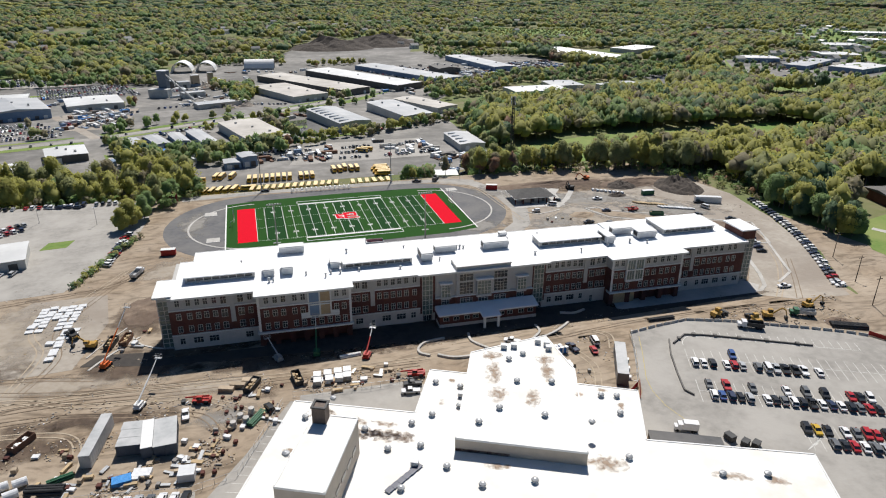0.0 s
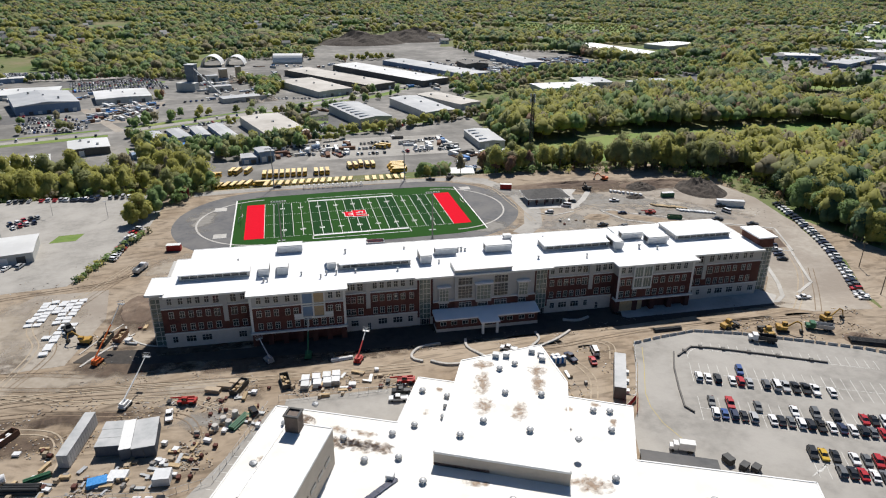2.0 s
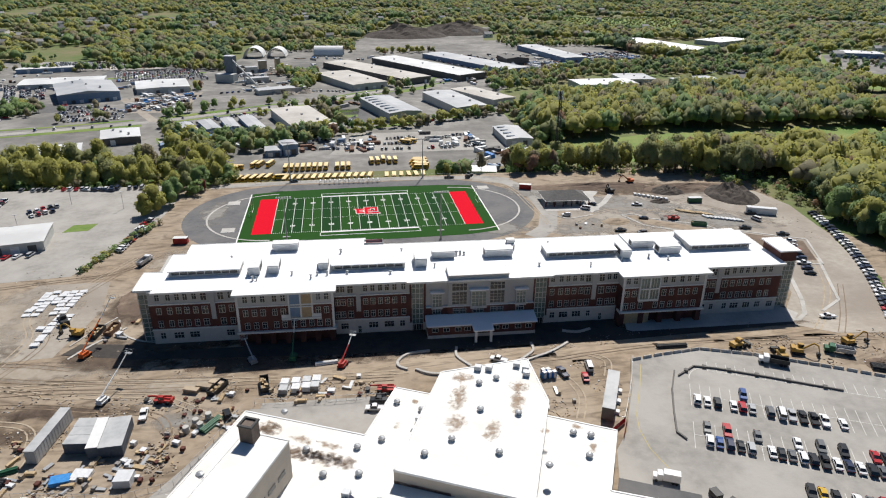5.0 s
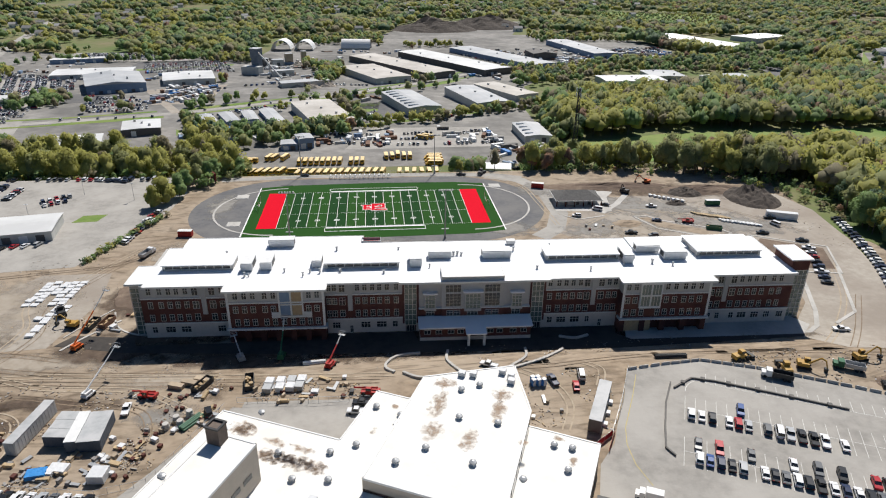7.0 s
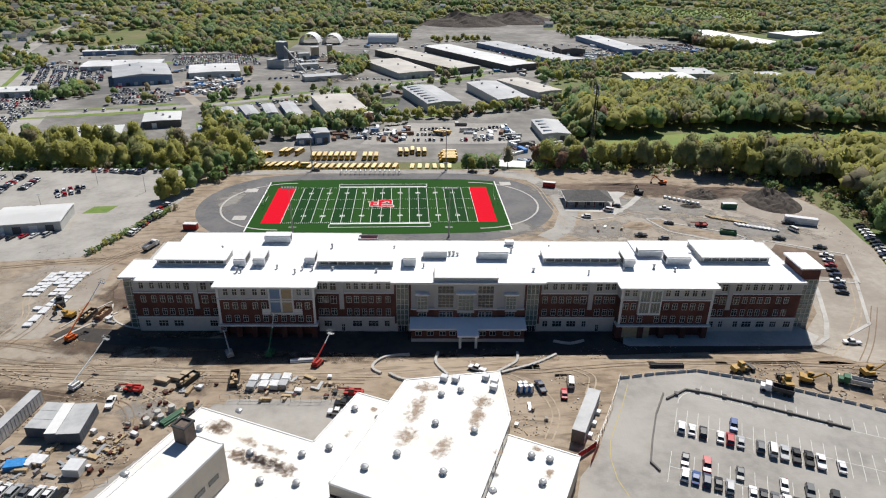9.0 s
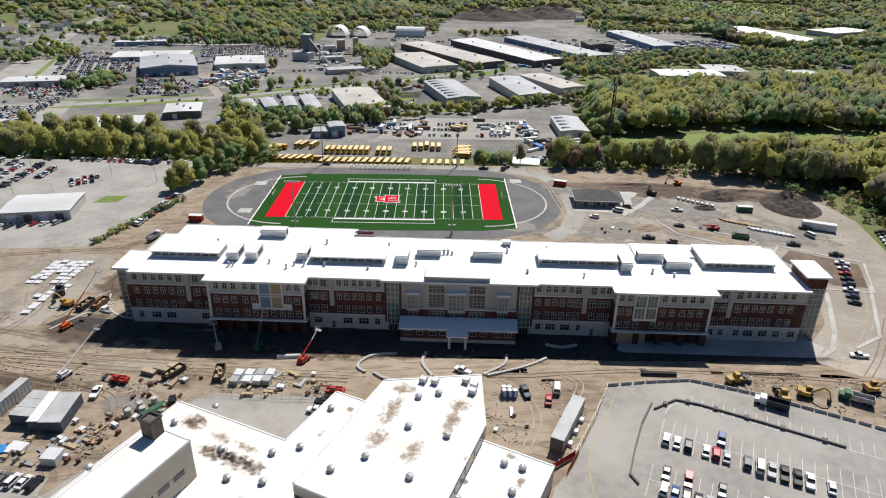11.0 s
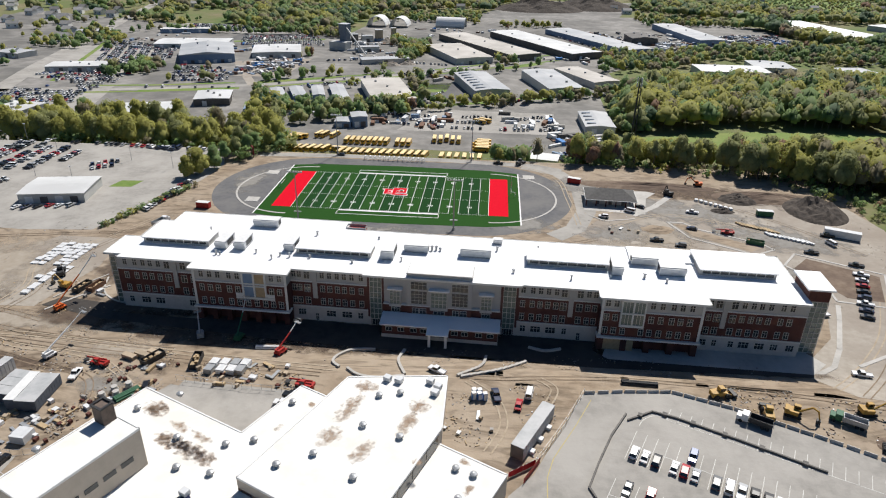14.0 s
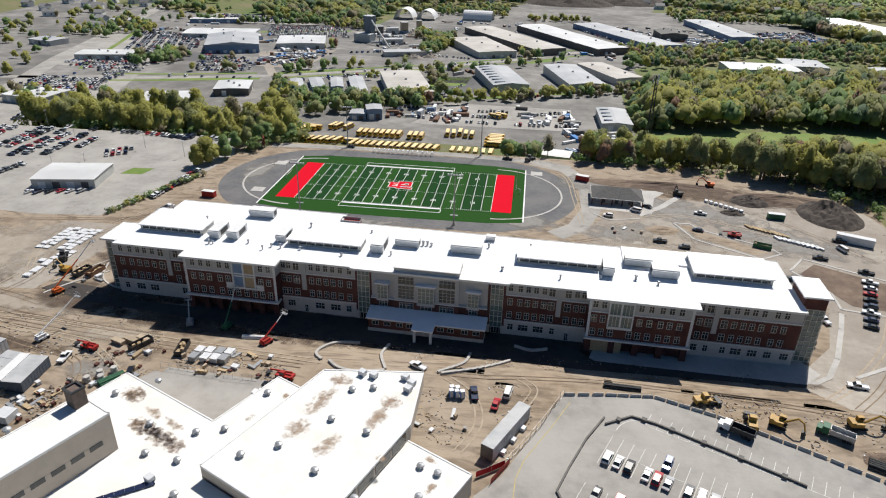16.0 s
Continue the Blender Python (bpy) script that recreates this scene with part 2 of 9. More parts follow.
def drape(name, pts, material, lift=0.04, label="", category="", kind="structure"):
    """A flat surface laid on the land, following its slope."""
    bm = bmesh.new()
    f = bm.faces.new([bm.verts.new((x, y, 0)) for x, y in pts])
    if f.normal.z < 0 or (f.normal_update() or f.normal.z < 0):
        f.normal_flip()
    ys, xs = [p[1] for p in pts], [p[0] for p in pts]
    cuts = [((0, c, 0), (0, 1, 0)) for c in CUTS_Y if min(ys) < c < max(ys)]
    if min(ys) < -130:
        cuts += [((c, 0, 0), (1, 0, 0)) for c in CUTS_X if min(xs) < c < max(xs)]
    for co, no in cuts:
        bmesh.ops.bisect_plane(bm, geom=bm.verts[:] + bm.edges[:] + bm.faces[:], plane_co=co, plane_no=no)
    bmesh.ops.triangulate(bm, faces=bm.faces)
    for v in bm.verts:
        v.co.z = ground_z(v.co.x, v.co.y) + lift
    for f in bm.faces:
        f.normal_update()
        if f.normal.z < 0:
            f.normal_flip()
    ob = part(name, bm, material)
    return tagged(ob, label or name.replace("_", " "), category or name.split("_")[0], kind=kind)


def strip(pts, width):
    """The outline of a band of that width along a line of points."""
    left, right = [], []
    for i, p in enumerate(pts):
        a = Vector(pts[max(0, i - 1)])
        b = Vector(pts[min(len(pts) - 1, i + 1)])
        d = (b - a).normalized()
        nrm = Vector((-d.y, d.x)) * width / 2
        left.append((p[0] + nrm.x, p[1] + nrm.y))
        right.append((p[0] - nrm.x, p[1] - nrm.y))
    return left + right[::-1]


def oval(cx, cy, straight, r, n=40):
    """A running-track outline: two half circles joined by straights along x."""
    pts = []
    for i in range(n + 1):
        a = -math.pi / 2 + math.pi * i / n
        pts.append((cx + straight / 2 + r * math.cos(a), cy + r * math.sin(a)))
    for i in range(n + 1):
        a = math.pi / 2 + math.pi * i / n
        pts.append((cx - straight / 2 + r * math.cos(a), cy + r * math.sin(a)))
    return pts


# ---- the land ----
def build_ground():
    xs = [-2600, -1800, -1200, -800, -500, -300, -180] + CUTS_X + [120, 200, 300, 500, 800, 1200, 1800, 2600]
    ys = [-900, -600, -400, -280, -200] + CUTS_Y[:11] + [-60, 0, 40] + CUTS_Y[11:25] + [130, 190] + CUTS_Y[25:] + [600, 800, 1100, 1500, 2000, 2800, 4200]
    bm = bmesh.new()
    grid = [[bm.verts.new((x, y, ground_z(x, y))) for x in xs] for y in ys]
    for j in range(len(ys) - 1):
        for i in range(len(xs) - 1):
            bm.faces.new((grid[j][i], grid[j][i + 1], grid[j + 1][i + 1], grid[j + 1][i]))
    tagged(part("ground", bm, M_WOODFLOOR), "woodland floor of grass, soil and dead leaves", "ground", kind="structure")


build_ground()

# ---- site surfaces ----
drape("site_ground", [(-330, -420), (330, -420), (330, -150), (175, -150), (215, -60), (222, 20), (200, 56), (-330, 56), (-330, -200)], M_DIRT, 0.02, "bare trampled earth of a building site", "ground")
drape("track_surface", oval(-2, 0.5, 81, 47), M_ASPHALT_NEW, 0.06, "new grey asphalt of an oval running track", "track")
drape("infield_turf", [(-60, -34), (-45, -37), (0, -38), (45, -37), (60, -34), (60.5, 0), (60, 34), (45, 37), (0, 38.5), (-45, 37), (-60, 34), (-60.5, 0)], M_TURF, 0.1, "bright green artificial turf round a football field", "turf")


def field_markings():
    bands, red, lines, hashes, ring = (bmesh.new() for _ in range(5))
    yd = 0.9144
    for i in range(20):
        if i % 4 in (1, 2):
            x = -45.72 + i * 5 * yd
            box(bands, x, -24.3, 0.1, x + 5 * yd, 24.3, 0.13)
    for s in (-1, 1):
        a, b = sorted((s * 45.72, s * 54.86))
        box(red, a, -24.38, 0.1, b, 24.38, 0.15)
    for i in range(21):
        x = -45.72 + i * 5 * yd
        box(lines, x - 0.11, -24.3, 0.1, x + 0.11, 24.3, 0.155)
    for x in (-60.4, 60.4):
        box(lines, x - 0.3, -33.5, 0.1, x + 0.3, 33.5, 0.16)
    for s in (-1, 1):
        box(lines, -23, s * 25.3 - 0.65, 0.1, 23, s * 25.3 + 0.65, 0.165)
        box(lines, -23.5, s * 29.6 - 0.18, 0.1, 23.5, s * 29.6 + 0.18, 0.16)
        for x in (-23.3, 23.3):
            box(lines, x - 0.15, min(s * 26, s * 29.6), 0.1, x + 0.15, max(s * 26, s * 29.6), 0.16)
        for i in range(101):
            x = -45.72 + i * yd
            box(hashes, x - 0.1, s * 24.1 - 0.35, 0.1, x + 0.1, s * 24.1 + 0.35, 0.172)
            box(hashes, x - 0.1, s * 6.5 - 0.3, 0.1, x + 0.1, s * 6.5 + 0.3, 0.172)
    root = thing("field_markings", "painted lines, bands and red end zones of a football field", "field marking", kind="structure")
    part("turf_band", bands, M_TURF_DARK, root, "dark green five-yard bands")
    part("end_zone", red, M_TURF_RED, root, "bright red end zones")
    part("yard_line", lines, M_LINE, root, "white yard lines and sideline boxes")
    part("hash_mark", hashes, M_LINE, root, "white hash marks")
    # yard numbers
    for s in (-1, 1):
        for k, txt in enumerate(("10", "20", "30", "40", "50", "40", "30", "20", "10")):
            cu = bpy.data.curves.new("yard_number", "FONT")
            cu.body = txt
            cu.size = 2.6
            cu.align_x, cu.align_y = "CENTER", "CENTER"
            cu.extrude = 0.01
            cu.space_character = 1.15
            cu.offset = 0.05
            cu.materials.append(M_LINE)
            ob = new("yard_number", cu)
            ob.parent = root
            ob.matrix_basis = pose(-36.576 + 9.144 * k, s * 15.8, 0.17, 0, 0, 0 if s < 0 else 180)
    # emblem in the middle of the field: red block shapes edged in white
    logo_w, logo_r = bmesh.new(), bmesh.new()
    shapes = [(-8.6, -3.4, -6.4, 3.6), (-8.6, -3.4, -2.6, -1.6), (-8.6, 1.8, -2.6, 3.6), (-8.6, -0.8, -3.6, 0.9), (-2.4, -4.6, 0.0, 5.4),
              (-2.4, 3.4, 7.6, 5.4), (-2.4, -1.2, 7.6, 0.6), (5.6, -1.2, 7.6, 5.4), (-2.4, -4.6, 8.8, -2.9), (-10.0, 3.0, -6.4, 3.8), (0.0, 1.8, 2.2, 3.4)]
    shapes = [(0.66 * x0, 0.9 * y0, 0.66 * x1, 0.9 * y1) for x0, y0, x1, y1 in shapes]
    for k, (x0, y0, x1, y1) in enumerate(shapes):
        box(logo_w, x0 - 0.4, y0 - 0.4, 0.1, x1 + 0.4, y1 + 0.4, 0.19 + 0.006 * k)
        box(logo_r, x0, y0, 0.1, x1, y1, 0.27 + 0.006 * k)
    part("emblem_edge", logo_w, M_LINE, root, "white edge of the emblem")
    part("emblem", logo_r, M_TURF_RED, root, "red block emblem")
    # pale inner kerb of the track at both ends
    for s in (-1, 1):
        for i in range(36):
            a0, a1 = (-math.pi / 2 + math.pi * k / 36 for k in (i, i + 1))
            prism(ring, [(s * (46 + r * math.cos(a)), r * math.sin(a)) for r, a in ((31.6, a0), (32.5, a0), (32.5, a1), (31.6, a1))], 0.05, 0.14)
    part("track_kerb", ring, M_CONCRETE, root, "pale concrete inner edge of the track")


field_markings()

# ---- the new school building ----
school = thing("school_building", "long four-storey red brick school with a white flat roof", "school", x=32, y=-125.6, z=0, rz=-2.02)
ZE = 19.3
V0, VW = 5.6, 1.3  # front of the main wall, front of the wings

SEG_WALLS = [(-108, -80, V0), (-80, -49, VW), (-49, -24, V0), (-24, -18.5, V0), (18.5, 24, V0), (24, 49, V0), (49, 79, VW), (79, 110, V0)]


def school_walls():
    for u0, u1, v in SEG_WALLS:
        wing = v == VW
        stair = u1 - u0 < 6
        if stair:
            part("wall", boxes((u0, v, 0, u1, 34.8, 18.9)), M_BRICK, school)
            part("plinth", boxes((u0 - .05, v - 0.15, 0, u0 + 1.0, v, 3.0)), M_STONE, school, "pale stone plinth")
            part("plinth", boxes((u1 - 1.0, v - 0.15, 0, u1 + .05, v, 3.0)), M_STONE, school, "pale stone plinth")
            continue
        part("wall", boxes((u0, v, 5.4, u1, 34.9, 14.5)), M_BRICK, school, "red brick storeys")
        part("upper_wall", boxes((u0, v + 0.05, 14.5, u1, 34.9, 18.9)), M_PANEL, school, "grey panelled top storey")
        if wing:
            bm = boxes((u0, v + 2.2, 0, u1, 34.9, 5.4))
            part("ground_floor_wall", bm, M_BRICK, school)
            n = 7 if u0 < 0 else 5
            for i in range(n):
                x = u0 + 0.9 + i * (u1 - u0 - 1.8) / (n - 1)
                part("pier", boxes((x - 0.9, v + 0.1, 0, x + 0.9, v + 2.2, 4.9)), M_BRICK, school)
            if u0 > 0:
                part("timber_hoarding", boxes((u0 + 1, v + 0.6, 0.1, u0 + 11, v + 0.8, 4.6)), M_WOOD, school, "raw plywood boarding")
            part("ledge", boxes((u0 - 0.5, v - 0.9, 4.9, u1 + 0.5, v + 2.2, 5.5)), M_TRIM, school, "white ledge above the ground floor")
            # white corner boards
            for x in (u0, u1 - 0.7):
                part("corner_board", boxes((x - 0.05, v - 0.12, 5.5, x + 0.75, v, 18.9)), M_TRIM, school)
        else:
            part("ground_floor_wall", boxes((u0, v - 0.05, 0, u1, 34.9, 5.4)), M_STONE, school, "pale stone ground floor")
            part("ledge", boxes((u0 - 0.05, v - 0.35, 5.25, u1 + 0.05, v, 5.65)), M_TRIM, school)
        part("string_course", boxes((u0, v - 0.25, 14.3, u1, v + 0.05, 14.75)), M_TRIM, school, "pale band below the top storey")


school_walls()


def school_roof():
    main = [(-112.5, 6.5), (-112.5, 20), (-106.5, 20), (-106.5, 34.5), (-102, 34.5), (-102, 43), (-38, 43), (-38, 36.5), (110, 36.5), (110, 4.2), (80.2, 4.2), (80.2, 0), (48, 0), (48, 4.2), (25, 4.2),
            (25, 3.4), (-25, 3.4), (-25, 4.2), (-48.2, 4.2), (-48.2, 0), (-80.8, 0), (-80.8, 4.2), (-106.5, 4.2), (-106.5, 6.5)]
    bm = bmesh.new()
    prism(bm, main, 18.9, 19.35)
    part("roof", bm, M_ROOF, school, "white membrane roof")
    rim = bmesh.new()
    n = len(main)
    for i in range(n):
        (xa, ya), (xb, yb) = main[i], main[(i + 1) % n]
        x0, x1, y0, y1 = min(xa, xb) - 0.12, max(xa, xb) + 0.12, min(ya, yb) - 0.12, max(ya, yb) + 0.12
        box(rim, x0, y0, 18.8, x1, y1, 19.47)
    part("roof_edge", rim, M_TRIM, school, "white metal roof edge")
    part("rear_wall", boxes((-101, 34.95, 0, -39, 42.4, 18.85)), M_BRICK, school)
    # raised roof monitors with clerestory glass
    for u0, u1, v0, v1 in ((-103.5, -80, 15.2, 24), (-50, -24.5, 14.6, 22.5), (26, 52.3, 17.6, 26), (80.5, 104.5, 18.6, 33)):
        part("monitor_wall", boxes((u0 + 0.3, v0 + 0.5, 19.3, u1 - 0.3, v1 - 0.3, 21.4)), M_PANEL, school)
        part("clerestory_glass", boxes((u0 + 1.0, v0 + 0.42, 20.1, u1 - 1.0, v0 + 0.55, 21.1)), M_GLASS, school)
        nm = 8
        for i in range(nm + 1):
            x = u0 + 1.0 + i * (u1 - u0 - 2.0) / nm
            part("clerestory_mullion", boxes((x - 0.12, v0 + 0.36, 20.05, x + 0.12, v0 + 0.5, 21.15)), M_FRAME, school)
        part("monitor_roof", boxes((u0, v0 - 0.2, 21.4, u1, v1, 21.75)), M_ROOF, school, "white monitor roof")
    part("upper_roof", boxes((60, 26.2, 19.35, 106, 36.3, 19.9)), M_ROOF, school)


school_roof()

WIN_MESH = {}


def lattice(xs, zs, depth):
    """One connected frame: bars along every odd gap of xs and zs, panes left open."""
    bm = bmesh.new()
    v = [[[bm.verts.new((x, y, z)) for z in zs] for x in xs] for y in (-depth, 0.02)]
    nx, nz = len(xs) - 1, len(zs) - 1
    solid = [[i % 2 == 0 or j % 2 == 0 for j in range(nz)] for i in range(nx)]
    for i in range(nx):
        for j in range(nz):
            if not solid[i][j]:
                continue
            bm.faces.new((v[0][i][j], v[0][i + 1][j], v[0][i + 1][j + 1], v[0][i][j + 1]))
            for di, dj, a, b in ((-1, 0, (i, j), (i, j + 1)), (1, 0, (i + 1, j), (i + 1, j + 1)), (0, -1, (i, j), (i + 1, j)), (0, 1, (i, j + 1), (i + 1, j + 1))):
                ii, jj = i + di, j + dj
                if not (0 <= ii < nx and 0 <= jj < nz and solid[ii][jj]):
                    bm.faces.new((v[0][a[0]][a[1]], v[0][b[0]][b[1]], v[1][b[0]][b[1]], v[1][a[0]][a[1]]))
    bmesh.ops.recalc_face_normals(bm, faces=bm.faces)
    return bm



def window_meshes(w, h, nx, ny):
    key = (w, h, nx, ny)
    if key not in WIN_MESH:
        t = 0.11
        xs = [-w / 2 - t, -w / 2]
        for i in range(1, nx):
            xs += [-w / 2 + w * i / nx - 0.05, -w / 2 + w * i / nx + 0.05]
        xs += [w / 2, w / 2 + t]
        zs = [-t, 0.0]
        for j in range(1, ny):
            z = h * j / ny if ny > 2 else h * 0.62
            zs += [z - 0.05, z + 0.05]
        zs += [h, h + t]
        fr = lattice(xs, zs, 0.1)
        gl = boxes((-w / 2, -0.035, 0, w / 2, 0.01, h))
        WIN_MESH[key] = (mesh_from("window", fr, M_FRAME), mesh_from("pane", gl, M_GLASS))
    return WIN_MESH[key]


def window(parent, u, v, z, w=1.5, h=2.3, nx=2, ny=2, rz=0.0):
    fr, gl = window_meshes(w, h, nx, ny)
    wob = part("window", fr, None, parent)
    wob.matrix_basis = pose(u, v, z, 0, 0, rz)
    part("pane", gl, None, wob)
    return wob


def school_windows():
    z4, z3, z2, z1 = 15.9, 11.0, 6.35, 2.0
    rows_main = {
        "B": ([-105.1, -101.7, -98.9, -96.4, -93.6], [-90.7, -85.3], [-82.3], -88.0),
        "D": ([-38.7, -36.3, -33.8, -31.5, -29.0, -26.0], [-43.7], [-46.2, -48.0], -41.1),
        "H": ([25.4, 28.4, 30.8, 33.2, 35.7], [38.0, 42.9], [45.5, 47.6], 40.3),
        "J": ([91.6, 94.2, 96.6, 99.2, 102.8, 105.4], [84.2, 88.8], [81.8], 86.2),
    }
    for small, tall, rest, pil in rows_main.values():
        for u in small + rest:
            window(school, u, V0 + 0.05, z4, 1.35, 2.2)
            window(school, u, V0, z3, 1.35, 2.2)
            window(school, u, V0, z2, 1.35, 2.2)
        for u in tall:
            window(school, u, V0 + 0.05, z4 - 0.4, 1.8, 2.7)
            window(school, u, V0, z3 - 0.3, 1.8, 2.6)
            window(school, u, V0, z2, 1.6, 2.3)
        part("pilaster", boxes((pil - 0.75, V0 - 0.4, 8.6, pil + 0.75, V0 + 0.05, 18.9)), M_PANEL, school, "grey flat pilaster")
    for us in ((-105, 1.5), (-100, 3.0), (-95, 3.0), (-83.5, 2.4), (-46, 2.4), (-41, 1.0), (-36.3, 3.0), (-31, 3.2), (-26.5, 1.6), (26, 1.6), (30, 3.0), (34.7, 3.0), (39, 1.3), (43.5, 1.0), (81.6, 1.8), (85, 1.3), (90, 1.5),
               (93.8, 3.0), (98.5, 2.6), (102.8, 2.0), (107.5, 2.2)):
        window(school, us[0], V0 - 0.05, z1 if us[1] > 1.2 else 0.2, us[1], 2.1 if us[1] > 1.2 else 2.6, 2 if us[1] < 2 else 3, 2)
    # left wing
    for u in (-77, -74.2, -71.5, -67.8, -65.1, -53.9, -51.3):
        window(school, u, VW + 0.05, z4, 1.4, 2.2)
        window(school, u - 0.2, VW, z3, 1.4, 2.2)
        window(school, u, VW, z2, 1.4, 2.2)
    window(school, -62.2, VW, z2, 1.4, 2.2), window(school, -59.3, VW, z2, 1.4, 2.2), window(school, -56.5, VW, z2, 1.4, 2.2)
    bay = part("open_bay", boxes((-63.6, VW - 0.5, 9.3, -55.7, VW, 9.8), (-63.6, VW - 0.5, 13.6, -55.7, VW, 14.0), (-63.6, VW - 0.5, 9.8, -63.1, VW, 18.6), (-56.2, VW - 0.5, 9.8, -55.7, VW, 18.6), (-59.9, VW - 0.5, 9.8, -59.4, VW, 18.6)),
               M_TRIM, school, "unglazed bay framed in white")
    part("sheathing", boxes((-63.1, VW - 0.08, 9.8, -59.9, VW - 0.01, 13.6), (-63.1, VW - 0.08, 14.0, -59.9, VW - 0.01, 18.6)), M_BLUE_WRAP, bay, "blue-grey wall wrap")
    part("plywood", boxes((-59.4, VW - 0.08, 9.8, -56.2, VW - 0.01, 13.4), (-59.4, VW - 0.08, 14.0, -56.2, VW - 0.01, 18.6)), M_WOOD, bay, "raw plywood sheet")
    part("apron", boxes((-66.0, VW - 0.3, 9.0, -53.2, VW - 0.02, 9.8), (-66, VW - 0.2, 9.8, -63.6, VW - 0.02, 11.0), (-55.7, VW - 0.2, 9.8, -53.2, VW - 0.02, 11.0)), M_TRIM, school)
    # right wing
    for u in (50.8, 53.3, 64, 66.8, 70, 72.6, 75.4):
        window(school, u, VW + 0.05, z4, 1.4, 2.2)
        window(school, u, VW, z3, 1.4, 2.2)
    for u in (50.8, 53.3, 56, 61.5, 64, 66.8, 70, 72.6, 75.4):
        window(school, u, VW, z2, 1.4, 2.2)
    gb = part("glazed_bay", boxes((54.7, VW - 0.9, 9.4, 62, VW, 10.2), (54.7, VW - 0.9, 18.2, 62, VW, 18.7), (54.7, VW - 0.9, 10.2, 55.1, VW, 18.2), (61.6, VW - 0.9, 10.2, 62, VW, 18.2), (58.1, VW - 0.95, 10.2, 58.6, VW - 0.1, 18.2),
                                    (54.7, VW - 0.95, 13.9, 62, VW - 0.1, 14.4)), M_TRIM, school, "white-framed two-storey glazed bay")
    part("pane", boxes((55.1, VW - 0.7, 10.2, 61.6, VW - 0.6, 18.2)), M_STAIRGLASS, gb)
    for x in (56.1, 57.1, 59.6, 60.6):
        part("mullion", boxes((x - 0.06, VW - 0.8, 10.2, x + 0.06, VW - 0.68, 18.2)), M_FRAME, gb)
    # glass stair strips beside the centre
    for uc in (-21.3, 21.3):
        part("stair_glass", boxes((uc - 1.9, V0 - 0.12, 2.6, uc + 1.9, V0 - 0.02, 18.2)), M_STAIRGLASS, school)
        for x in (-1.9, -0.65, 0.65, 1.9):
            part("stair_mullion", boxes((uc + x - 0.08, V0 - 0.25, 2.5, uc + x + 0.08, V0 - 0.12, 18.3)), M_FRAME, school)
        for k in range(9):
            z = 2.5 + k * 1.96
            part("stair_transom", boxes((uc - 1.9, V0 - 0.22, z - 0.08, uc + 1.9, V0 - 0.12, z + 0.08)), M_FRAME, school)
        window(school, uc, V0 - 0.02, 0.1, 2.6, 2.2, 3, 1)


M_BLUE_WRAP = mat("blue_grey_wall_wrap", (0.16, 0.24, 0.36), (0.2, 0.28, 0.4), 0.6, 0.7)
school_windows()


